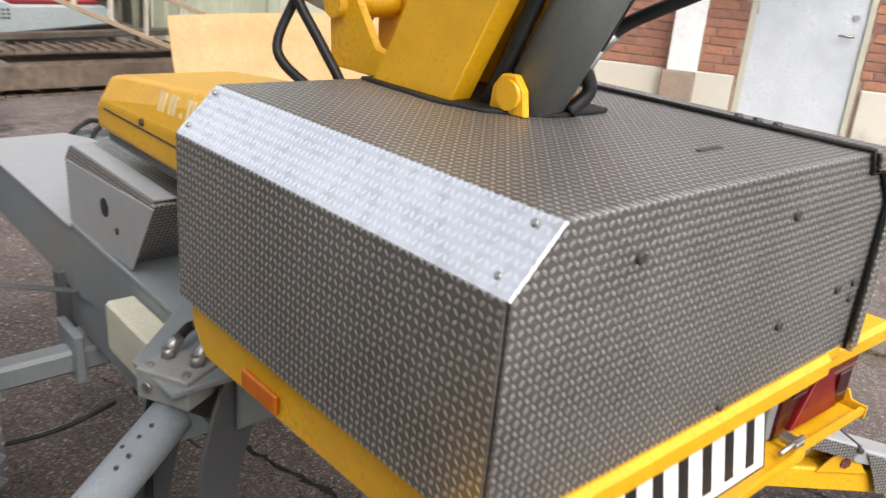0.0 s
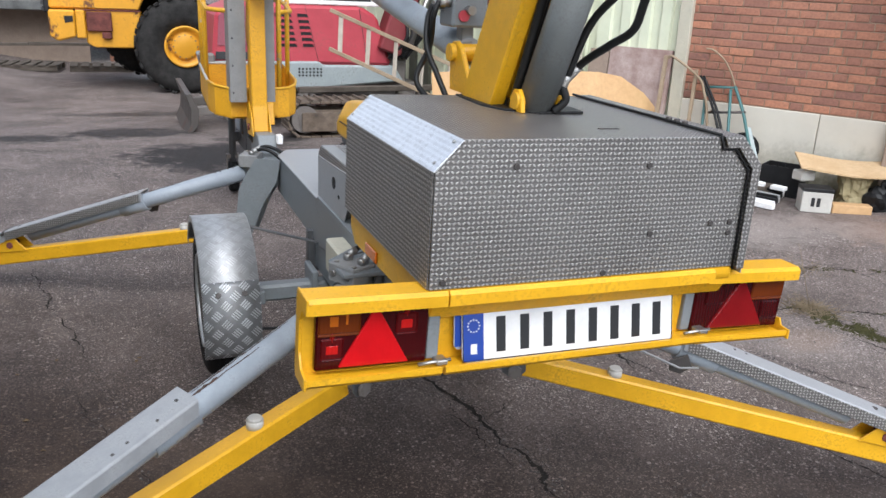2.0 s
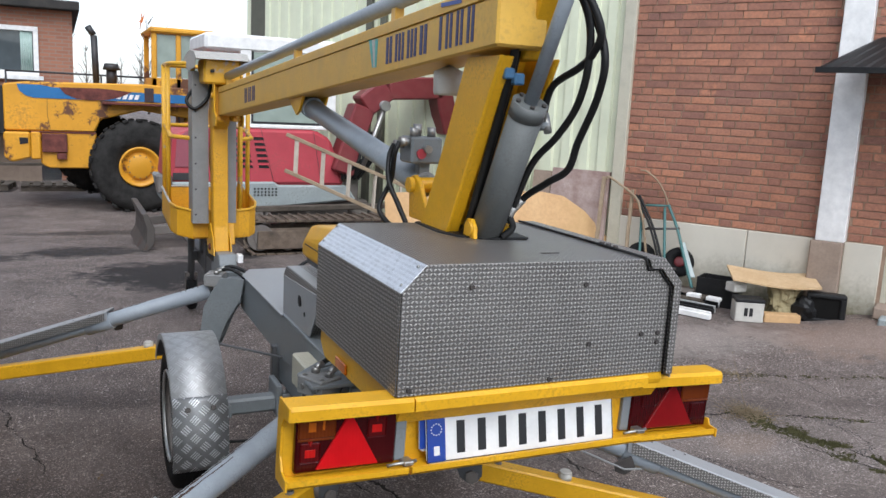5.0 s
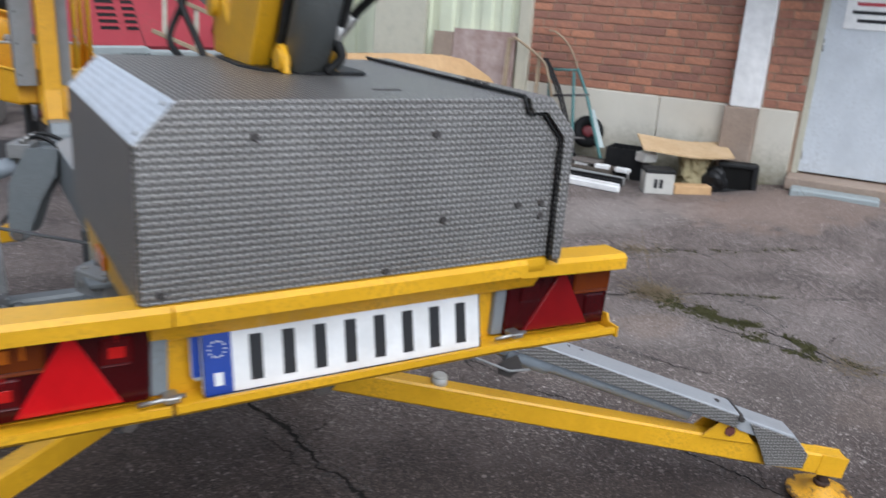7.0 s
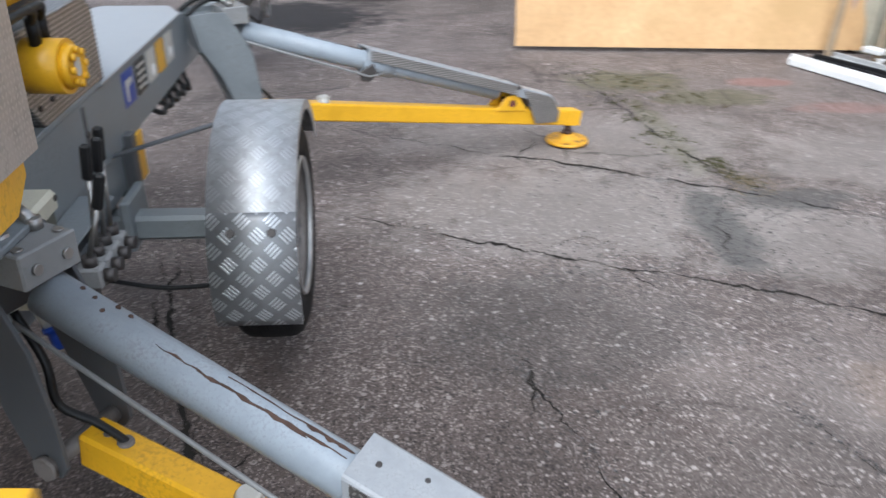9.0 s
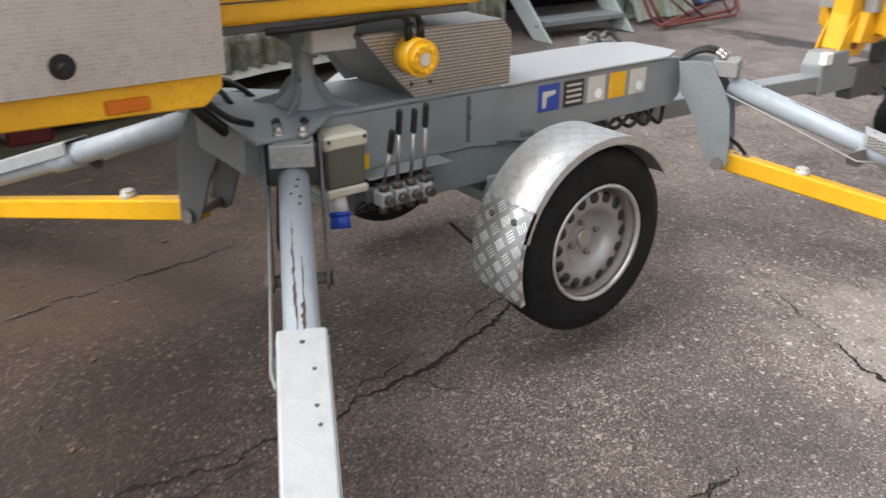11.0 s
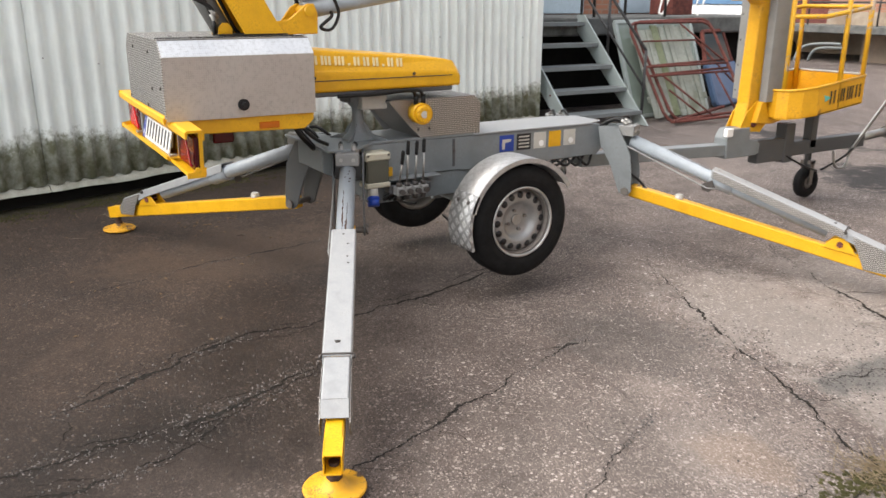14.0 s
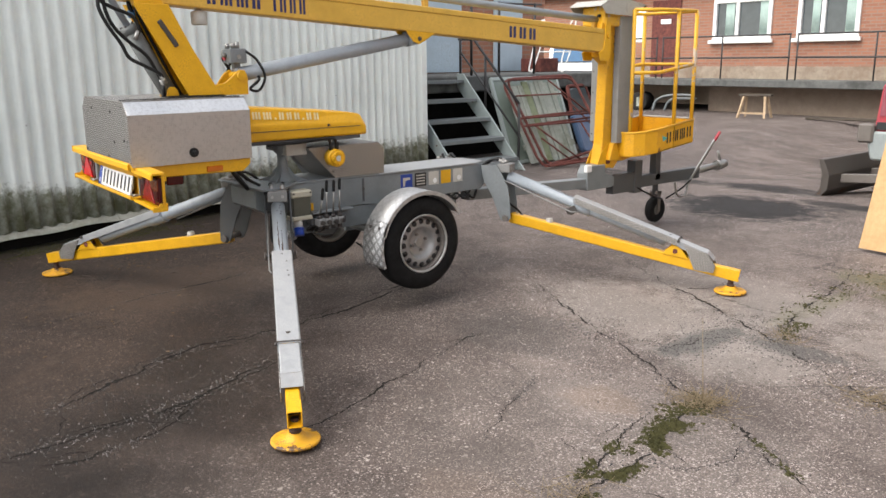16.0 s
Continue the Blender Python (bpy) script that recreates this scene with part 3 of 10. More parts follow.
M_DUSTY_TYRE = dull(rough_mat("dusty_tyre", (0.014, 0.0135, 0.013), (0.045, 0.043, 0.041), 6.0, 0.85, 0.3, 0.006), 0.15)
M_OLD_RUNG = rough_mat("bleached_wood", (0.40, 0.35, 0.28), (0.54, 0.48, 0.40), 9.0)
M_FADED_RED = paint("faded_maroon", (0.30, 0.075, 0.105), 0.55, 0.4, scale=4.0)
M_MUD = rough_mat("muddy_track", (0.10, 0.075, 0.055), (0.20, 0.155, 0.12), 7.0, 0.9, 0.5, 0.012, (0.05, 0.042, 0.036))
M_GLASS = glass_mat("window_glass")
M_SKY_GLASS = glass_mat("sky_blue_glass", (0.06, 0.12, 0.20), 0.04)
M_DIRTY_GLASS = glass_mat("dirty_glass", (0.20, 0.24, 0.21), 0.2)
M_RED_MACHINE = paint("machine_red", (0.48, 0.055, 0.075), 0.5, 0.35, scale=4.0)
M_RED_DARK = paint("arm_red", (0.21, 0.03, 0.035), 0.45, 0.4)
M_MACHINE_GREY = paint("machine_grey", (0.33, 0.37, 0.37), 0.5, 0.4, scale=4.0)
M_LOADER = paint("loader_yellow", (0.76, 0.36, 0.018), 0.45, 0.45, (0.2, 0.1, 0.03), 2.5, 0.62)
M_LOADER_BLUE = paint("loader_blue", (0.02, 0.16, 0.40), 0.45, 0.2)
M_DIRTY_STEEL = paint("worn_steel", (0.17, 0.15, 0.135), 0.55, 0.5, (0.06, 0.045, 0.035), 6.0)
M_BLADE = paint("scoured_blade", (0.085, 0.074, 0.066), 0.5, 0.5, (0.04, 0.028, 0.022), 5.0, 0.4, (0.10, 0.045, 0.03))
M_STAIR = paint("stair_paint", (0.44, 0.50, 0.49), 0.5, 0.4, (0.12, 0.11, 0.09), 6.0)
M_BLUE_WALL = paint("pale_blue_board", (0.46, 0.56, 0.64), 0.55, 0.25, scale=2.5)
M_OLD_BOARD = rough_mat("weathered_board", (0.26, 0.28, 0.245), (0.42, 0.44, 0.39), 5.0, 0.85, 0.2, 0.004, (0.13, 0.14, 0.09))
M_MOSSY_BOARD = rough_mat("mossy_board", (0.16, 0.19, 0.11), (0.30, 0.33, 0.22), 5.0, 0.9, 0.2, 0.004, (0.08, 0.10, 0.04))
M_CAR_BLUE = paint("faded_car_blue", (0.10, 0.17, 0.30), 0.4, 0.3)
M_KHAKI = rough_mat("khaki_cloth", (0.22, 0.185, 0.10), (0.34, 0.29, 0.17), 14.0, 0.9, 0.3, 0.004)
# near-black that stands for shade in gaps; also the black box's face
M_VOID = dull(rough_mat("void_shade_black", (0.006, 0.006, 0.006), (0.012, 0.011, 0.010), 5.0, 0.95), 0.15)
M_PLINTH = rough_mat("dirty_plinth", (0.27, 0.215, 0.165), (0.42, 0.35, 0.275), 2.5, 0.9, 0.2, 0.004, (0.20, 0.14, 0.10))
M_DARK_SLAB = rough_mat("dark_concrete", (0.085, 0.087, 0.085), (0.17, 0.172, 0.165), 4.0, 0.9, 0.3, 0.006, (0.05, 0.05, 0.046))
M_RAW_TIMBER = rough_mat("raw_timber", (0.42, 0.29, 0.18), (0.58, 0.44, 0.30), 7.0)
M_ROOF = dull(rough_mat("roof_felt", (0.03, 0.03, 0.03), (0.06, 0.055, 0.05), 5.0), 0.15)
M_DARK_IRON = paint("dark_iron", (0.03, 0.03, 0.032), 0.5, 0.3)
M_TWIG = rough_mat("twigs", (0.10, 0.08, 0.065), (0.16, 0.13, 0.11), 3.0)
M_MOSS = rough_mat("moss", (0.034, 0.036, 0.011), (0.088, 0.080, 0.030), 25.0, 0.95, 0.8, 0.01)
M_STRAW = rough_mat("straw", (0.17, 0.125, 0.075), (0.30, 0.24, 0.155), 20.0)
M_LITTER = rough_mat("leaf_crumb", (0.10, 0.065, 0.035), (0.20, 0.14, 0.08), 40.0)
M_LIFT_CYL = paint("cylinder_dark_grey", (0.15, 0.16, 0.158), 0.45, 0.35, (0.07, 0.06, 0.05), 10.0)
M_CRACK = rough_mat("crack_soil", (0.007, 0.006, 0.0055), (0.024, 0.020, 0.016), 30.0, 0.95, 0.2, 0.002)
M_GRAVEL = chip_mat("stone_chips", [(0.025, 0.023, 0.022), (0.085, 0.075, 0.070), (0.04, 0.037, 0.035), (0.17, 0.152, 0.145), (0.05, 0.044, 0.042), (0.03, 0.03, 0.029)])

# ---------------------------------------------------------------- ground
def smooth(a, b, v):
    t = min(1.0, max(0.0, (v - a) / (b - a)))
    return t * t * (3 - 2 * t)


def dip(x, y):
    """The yard falls gently towards its far corner and rises a little to both walls."""
    along, off = 0.52 * (x - 4.29) - 0.854 * (y - 4.38), 0.854 * (x - 4.29) + 0.52 * (y - 4.38)
    step = 0.115 * smooth(1.15, 1.85, along) * smooth(-1.5, -0.35, off)
    return step - 0.42 * smooth(5.5, 13.0, y) * smooth(-5.0, -2.0, x) + 0.024 * smooth(-0.8, -1.6, x) * smooth(5.0, 3.0, y)


def ground_sheet():
    bm = fresh()
    xs = [-400, -60] + [-14 + 0.5 * i for i in range(57)] + [60, 400]
    ys = [-400, -60] + [-8 + 0.5 * i for i in range(65)] + [80, 400]
    grid = []
    for y in ys:
        line = []
        for x in xs:
            near = abs(x) < 15 and -9 < y < 25
            z = 0.012 * noise.noise((x * 0.8, y * 0.8, 0.3)) if near else 0.0
            z += dip(x, y)
            line.append(bm.verts.new((x, y, z)))
        grid.append(line)
    for a, b in zip(grid, grid[1:]):
        for i in range(len(a) - 1):
            bm.faces.new((a[i], a[i + 1], b[i + 1], b[i])).smooth = True
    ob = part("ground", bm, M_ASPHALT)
    return tagged(ob, "grey-brown worn asphalt yard with cracks and pale grit", "ground", kind="structure")


ground_sheet()


def ground_z(x, y):
    x0, y0 = math.floor(x * 2) / 2, math.floor(y * 2) / 2
    def h(a, b):
        return 0.012 * noise.noise((a * 0.8, b * 0.8, 0.3)) + dip(a, b)
    fx, fy = (x - x0) * 2, (y - y0) * 2
    return (h(x0, y0) * (1 - fx) + h(x0 + 0.5, y0) * fx) * (1 - fy) + (h(x0, y0 + 0.5) * (1 - fx) + h(x0 + 0.5, y0 + 0.5) * fx) * fy


# the long cracks of the dry side, then those of the damp, shaded side: a line and its width
DRY_CRACKS = [
    ([(0.35, 2.65), (0.92, 2.37), (1.42, 2.14), (1.88, 1.94), (2.35, 1.72), (2.71, 1.57), (3.04, 1.37), (3.6, 1.12)], 0.022),
    ([(0.50, 3.54), (1.21, 3.16), (1.64, 2.97), (2.22, 2.67), (2.62, 2.45), (3.02, 2.24), (4.2, 1.8)], 0.022),
    ([(1.84, 4.66), (2.02, 3.75), (2.12, 3.20), (2.30, 2.68)], 0.026),
    ([(2.48, 1.65), (2.55, 1.32), (2.65, 1.0), (2.67, 0.60)], 0.030),
    ([(2.40, 1.40), (2.47, 1.16), (2.56, 0.92), (2.60, 0.72)], 0.012),
    ([(2.66, 1.06), (2.80, 1.08), (2.86, 1.25), (2.83, 1.49)], 0.009),
    ([(1.96, 2.02), (2.00, 2.30), (2.10, 2.58)], 0.014),
    ([(2.12, 0.72), (1.99, 0.94), (1.89, 1.16), (1.81, 1.32)], 0.009),
]
DAMP_CRACKS = [
    ([(0.78, -0.95), (0.72, -0.60), (0.51, -0.17), (0.35, 0.20), (0.37, 0.70), (0.27, 1.35), (0.10, 1.95), (0.02, 2.5)], 0.026),
    ([(1.06, -0.95), (1.05, -0.60), (1.03, -0.22), (0.92, 0.12), (0.74, 0.55)], 0.024),
    ([(1.22, -0.80), (1.25, -0.50), (1.18, -0.26), (1.05, -0.05)], 0.015),
    ([(1.66, -0.02), (1.55, 0.34), (1.43, 0.68), (1.27, 1.16), (1.13, 1.55)], 0.013),
    ([(-0.57, -0.75), (-0.66, -0.10), (-0.78, 0.33), (-0.88, 1.04), (-1.2, 1.9)], 0.012),
    ([(-1.40, 3.4), (-1.30, 2.85), (-1.12, 2.19), (-0.96, 1.54)], 0.010),
    ([(1.16, 1.15), (1.16, 1.45), (1.10, 1.66)], 0.006),
]
CRACKS = DRY_CRACKS + DAMP_CRACKS


def crack_strips():
    rng = random.Random(4)
    bm = fresh()
    lines = [(pts, w * 1.0) for pts, w in DRY_CRACKS] + [(pts, w * 1.35) for pts, w in DAMP_CRACKS]
    # the widest damp cracks run as broken double lines
    for pts, w in DAMP_CRACKS[:3]:
        for side in (-1, 1):
            for i in range(0, len(pts) - 1):
                if rng.random() < 0.3:
                    continue
                (xa, ya), (xb, yb) = pts[i], pts[i + 1]
                n = Vector((-(yb - ya), xb - xa)).normalized() * side
                d0, d1 = rng.uniform(0.02, 0.05), rng.uniform(0.03, 0.08)
                lines.append(([(xa + n.x * d0, ya + n.y * d0), ((xa + xb) / 2 + n.x * d1, (ya + yb) / 2 + n.y * d1), (xb + n.x * d0, yb + n.y * d0)], w * rng.uniform(0.25, 0.6)))
    for pts, w in CRACKS:
        for _ in range(2 + len(pts) // 2):
            # side branches that wander off and die out
            i = rng.randrange(len(pts) - 1)
            k = rng.random()
            x, y = (pts[i][j] * (1 - k) + pts[i + 1][j] * k for j in (0, 1))
            a = math.atan2(pts[i + 1][1] - pts[i][1], pts[i + 1][0] - pts[i][0]) + rng.choice((-1, 1)) * rng.uniform(0.5, 1.3)
            twig = [(x, y)]
            for _k in range(rng.randrange(2, 5)):
                a += rng.gauss(0, 0.35)
                x, y = x + 0.08 * math.cos(a), y + 0.08 * math.sin(a)
                twig.append((x, y))
            lines.append((twig, w * rng.uniform(0.2, 0.4)))
    for pts, w in lines:
        path = smooth_path([(x, y, 0) for x, y in pts], 60)
        ring = []
        for i, p in enumerate(path):
            q = p.to_2d() + Vector((noise.noise((p.x * 9, p.y * 9, 1)), noise.noise((p.x * 9, p.y * 9, 7)))) * 0.035 + Vector((noise.noise((p.x * 41, p.y * 41, 2)), noise.noise((p.x * 41, p.y * 41, 5)))) * 0.014
            d = (path[min(i + 1, len(path) - 1)] - path[max(0, i - 1)]).to_2d().normalized()
            ends = min(1.0, 0.15 + 3.0 * min(i, len(path) - 1 - i) / len(path))
            s = Vector((-d.y, d.x)) * w * ends * max(0.10, 0.35 + 1.1 * noise.noise((p.x * 6, p.y * 6, 3)) + 0.25 * rng.random())
            z = ground_z(q.x, q.y) + 0.0018
            g, h = rng.uniform(0.15, 0.75), rng.uniform(0.15, 0.75)
            ring.append((bm.verts.new((q.x - s.x * g, q.y - s.y * g, z)), bm.verts.new((q.x + s.x * h, q.y + s.y * h, z))))
        for a, b in zip(ring, ring[1:]):
            bm.faces.new((a[0], b[0], b[1], a[1]))
    bmesh.ops.recalc_face_normals(bm, faces=bm.faces)
    return tagged(part("asphalt_cracks", bm, M_CRACK), "dark soil-filled cracks running across the asphalt", "crack", kind="stuff")


crack_strips()


def loose_gravel():
    """Broken-out stones that gather along the cracks."""
    rng = random.Random(41)
    verts, faces = [], []
    def stone(x, y, r):
        z = ground_z(x, y)
        k = len(verts)
        a0 = rng.uniform(0, 6.28)
        for q in range(5):
            a = a0 + q * 1.2566
            e = r * rng.uniform(0.7, 1.25)
            verts.append((x + e * math.cos(a), y + e * math.sin(a), z))
        verts.append((x + r * rng.uniform(-0.3, 0.3), y + r * rng.uniform(-0.3, 0.3), z + r * rng.uniform(0.5, 1.0)))
        faces.extend((k + q, k + (q + 1) % 5, k + 5) for q in range(5))
    for pts, w in CRACKS:
        path = smooth_path([(x, y, 0) for x, y in pts], 40)
        for p in path:
            for _ in range(int(w * 260)):
                if noise.noise((p.x * 3, p.y * 3, 11)) + rng.uniform(-0.5, 0.5) > -0.05:
                    stone(p.x + rng.gauss(0, w * 1.6), p.y + rng.gauss(0, w * 1.6), rng.uniform(0.002, 0.0055))
    for cx, cy, sx, sy, n in ((2.04, 2.32, 0.10, 0.28, 700), (2.45, 2.55, 0.32, 0.10, 700), (1.50, 2.12, 0.30, 0.12, 500), (1.95, 2.80, 0.40, 0.12, 450), (1.30, 1.80, 0.40, 0.28, 500), (0.9, -0.1, 0.28, 0.45, 500), (2.9, 2.2, 0.3, 0.10, 300)):
        for _ in range(n):
            stone(cx + rng.gauss(0, sx), cy + rng.gauss(0, sy), rng.uniform(0.0022, 0.006))
    me = bpy.data.meshes.new("loose_gravel")
    me.from_pydata(verts, [], faces)
    me.materials.append(M_GRAVEL)
    return tagged(new("loose_gravel", me), "loose dark and pale stone chips along the cracks", "gravel", kind="stuff")


loose_gravel()


def moss_tufts():
    """Moss and dry weeds that grow along the widest cracks."""
    rng = random.Random(9)
    bm = fresh()
    lines = [((2.67, 0.60), (2.65, 1.02), 1500, 0.026), ((2.65, 1.02), (2.53, 1.42), 1500, 0.034), ((2.53, 1.40), (2.48, 1.68), 700, 0.05), ((1.95, 4.5), (2.55, 3.85), 500, 0.09), ((2.60, 0.72), (2.50, 1.08), 300, 0.018),
             ((2.30, 2.72), (2.14, 3.25), 500, 0.045), ((2.12, 3.2), (2.0, 4.0), 450, 0.06), ((2.71, 1.57), (3.1, 1.35), 160, 0.012), ((-2.30, -0.9), (-2.85, 1.5), 2600, 0.09), ((3.0, 2.24), (4.4, 1.75), 350, 0.03)]
    for a, b, n, w in lines:
        a, b = Vector(a), Vector(b)
        for _ in range(n):
            p = a.lerp(b, rng.random()) + Vector((rng.gauss(0, w), rng.gauss(0, w)))
            if noise.noise((p.x * 7, p.y * 7, 4.0)) < -0.08:
                continue
            z = ground_z(p.x, p.y)
            base = Vector((p.x, p.y, z))
            if rng.random() < 0.55:
                # a low cushion
                r = rng.uniform(0.005, 0.014)
                ring = [bm.verts.new(base + Vector((r * math.cos(a) * rng.uniform(0.7, 1.2), r * math.sin(a) * rng.uniform(0.7, 1.2), -0.001))) for a in (0, 1.26, 2.51, 3.77, 5.03)]
                tip = bm.verts.new(base + Vector((0, 0, r * rng.uniform(0.35, 0.7))))
                for q in range(5):
                    bm.faces.new((ring[q], ring[(q + 1) % 5], tip)).smooth = True
                continue
            h = rng.uniform(0.005, 0.016) * (2.2 if rng.random() < 0.06 else 1)
            t = rng.uniform(0, 6.28)
            s = Vector((math.cos(t), math.sin(t), 0)) * rng.uniform(0.002, 0.005)
            lean = Vector((rng.gauss(0, 0.012), rng.gauss(0, 0.012), h))
            base.z -= 0.001
            bm.faces.new([bm.verts.new(base - s), bm.verts.new(base + s), bm.verts.new(base + lean)])
    return tagged(part("moss", bm, M_MOSS), "low green moss and dry weeds in the cracks", "moss", kind="stuff")


moss_tufts()


def dry_weeds():
    """Straw-coloured stalks where the cracks meet."""
    rng = random.Random(15)
    bm = fresh()
    for cx, cy, n, w in ((2.50, 1.66, 300, 0.060), (2.66, 0.60, 80, 0.06), (2.95, 2.26, 110, 0.07), (2.2, 4.2, 60, 0.12), (2.3, 2.72, 60, 0.05), (-2.2, 0.2, 40, 0.2)):
        for _ in range(n):
            x, y = cx + rng.gauss(0, w), cy + rng.gauss(0, w)
            a = rng.uniform(0, 6.28)
            l = rng.uniform(0.03, 0.10)
            z = ground_z(x, y)
            tip = (x + l * math.cos(a), y + l * math.sin(a), z + rng.uniform(0.005, 0.045))
            rod(bm, (x, y, z), tip, 0.0011, 0.0006, 4)
    # one tall dead stem
    rod(bm, (2.50, 1.66, ground_z(2.50, 1.66)), (2.42, 1.74, 0.36), 0.0022, 0.0008, 5)
    return tagged(part("dry_weeds", bm, M_STRAW), "dry straw-coloured weeds in the cracks", "weeds", kind="stuff")


dry_weeds()


def litter():
    """Twigs, leaf crumbs and soil on the dark, damp ground."""
    rng = random.Random(33)
    twigs, crumbs = fresh(), fresh()
    for cx, cy, n, w in ((-1.65, 0.65, 70, 0.22), (-0.7, 0.4, 16, 0.25), (-2.0, 1.6, 60, 0.35), (-0.2, -0.2, 10, 0.3), (-2.2, -0.6, 40, 0.3), (-1.2, 1.6, 20, 0.5)):
        for _ in range(n):
            x, y = cx + rng.gauss(0, w), cy + rng.gauss(0, w)
            a, l = rng.uniform(0, 6.28), rng.uniform(0.02, 0.10)
            z = ground_z(x, y) + 0.003
            if rng.random() < 0.4:
                mid = (x + 0.5 * l * math.cos(a), y + 0.5 * l * math.sin(a), z + 0.004)
                rod(twigs, (x, y, z), mid, 0.0022, 0.0018, 4)
                rod(twigs, mid, (mid[0] + 0.5 * l * math.cos(a + 0.5), mid[1] + 0.5 * l * math.sin(a + 0.5), z + 0.002), 0.0018, 0.001, 4)
            else:
                r = rng.uniform(0.006, 0.017)
                v = [(x + r * math.cos(a), y + r * math.sin(a), z), (x - 0.6 * r * math.sin(a), y + 0.6 * r * math.cos(a), z + 0.004), (x - r * math.cos(a), y - r * math.sin(a), z + 0.001), (x + 0.6 * r * math.sin(a), y - 0.6 * r * math.cos(a), z + 0.005)]
                v += [(p[0], p[1], p[2] - 0.0015) for p in v]
                solid(crumbs, v, [(0, 1, 2, 3), (7, 6, 5, 4), (0, 4, 5, 1), (1, 5, 6, 2), (2, 6, 7, 3), (3, 7, 4, 0)])
    tagged(part("twigs", twigs, M_TWIG), "thin dead twigs on the dark asphalt", "twigs", kind="stuff")
    tagged(part("leaf_litter", crumbs, M_LITTER), "brown leaf crumbs scattered on the dark asphalt", "litter", kind="stuff")


litter()

# ---------------------------------------------------------------- trailer-mounted lift
SUP = Matrix.Translation((0, 0, 0.95)) @ Matrix.Rotation(radians(0.8), 4, "Y") @ Matrix.Translation((0, 0, -0.95))
CX = -0.035   # middle of the chassis
lift = thing("trailer_lift", "yellow and grey trailer-mounted boom lift standing on four outriggers", "boom lift")


def bolt_head(bm, p, axis, r=0.009, h=0.006):
    p = Vector(p)
    rod(bm, p, p + Vector(axis) * h, r, r * 0.85, 6)


def counterweight_box():
    """The tread-plate cover at the rear."""
    x0, x1, y0, y1 = -0.35, 0.40, -0.010, 0.605
    zb, zs, zt, c = 1.013, 1.247, 1.307, 0.055
    t = 0.004
    bm = fresh()
    rear = [(x0, zb), (x1, zb), (x1, zs), (x1 - c, zt), (x0 + c, zt), (x0, zs)]
    prism(bm, rear, "y", y0 - t, y0, 0.0008)
    panel = part("rear_panel", bm, M_TREAD, lift, "small-pattern tread plate of dull bare metal", SUP)
    for x, z in ((-0.183, 1.254), (0.121, 1.25), (0.145, 1.102), (0.300, 1.118), (0.352, 1.118), (0.352, 1.094), (-0.322, 1.027), (0.04, 1.022)):
        b = fresh()
        bolt_head(b, (x, y0 - t, z), (0, -1, 0), 0.0075, 0.004)
        part("bolt", b, M_BOLT, panel, "", SUP)
    bm = fresh()
    box(bm, x0 + c, x1 - c, y0, y1, zt - t, zt, 0.001)
    top = part("top_panel", bm, M_TREAD, lift, "", SUP)
    b = fresh()
    box(b, 0.055, 0.105, 0.085, 0.092, zt - 0.001, zt + 0.002, 0.0)
    part("scratch_mark", b, M_BOLT, top, "", SUP)
    bm = fresh()
    box(bm, x0 - t, x0, y0, y1, zb, zs, 0.001)
    part("side_panel", bm, M_TREAD, lift, "", SUP)
    bm = fresh()
    # the slope's paler metal holds the reflected sky
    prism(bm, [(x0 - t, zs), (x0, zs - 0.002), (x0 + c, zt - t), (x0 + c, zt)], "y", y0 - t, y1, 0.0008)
    sl = part("sloped_panel", bm, M_TREAD_SKYLIT, lift, "tread plate, its colour brightened for the sky it mirrors", SUP)
    for y in (0.012, 0.590):
        for k in (0.18, 0.85):
            b = fresh()
            bolt_head(b, (x0 + c * k - 0.002, y, zs + (zt - zs) * k + 0.001), (-0.7, 0, 0.7), 0.0042, 0.0025)
            part("bolt", b, M_STEEL, sl, "", SUP)
    # side door: side, slope, and narrow flanges folded over the top and the rear
    bm = fresh()
    box(bm, x1, x1 + t, y0 - 0.012, y1, zb - 0.016, zs, 0.001)
    flange = [(x1 - 0.016, zb - 0.004), (x1 + t, zb - 0.004), (x1 + t, zs), (x1 - c, zt + 0.003), (x1 - c - 0.05, zt + 0.003), (x1 - c - 0.038, zt - 0.022), (x1 - c - 0.008, zt - 0.022), (x1 - 0.018, zs - 0.010)]
    door = part("side_door", bm, M_TREAD_FINE, lift, "hinged tread-plate cover with a black seal", SUP)
    b = fresh()
    box(b, x1 - c - 0.05, x1 - c, y0 - 0.012, y1, zt + 0.001, zt + 0.004, 0.0008)
    prism(b, flange, "y", y0 - 0.016, y0 - 0.012, 0.0008)
    part("door_flange", b, M_TREAD, door, "folded tread-plate flange", SUP)
    b = fresh()
    edge = [(x1 - c - 0.055, zt + 0.006), (x1 - c - 0.043, zt - 0.027), (x1 - c - 0.010, zt - 0.027), (x1 - 0.023, zs - 0.012), (x1 - 0.022, zb - 0.004)]
    tube(b, [(x, y0 - 0.008, z) for x, z in edge], 0.0026, 6, bend=False)
    tube(b, [(x1 - c - 0.055, y0 - 0.008, zt + 0.005), (x1 - c - 0.055, y1, zt + 0.005)], 0.0035, 6, bend=False)
    part("seal", b, M_BLACK, door, "black rubber seal", SUP)
    b = fresh()
    # sky brightness is put into this slope's colour too
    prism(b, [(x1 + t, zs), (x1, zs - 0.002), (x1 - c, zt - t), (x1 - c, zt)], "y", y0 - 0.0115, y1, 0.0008)
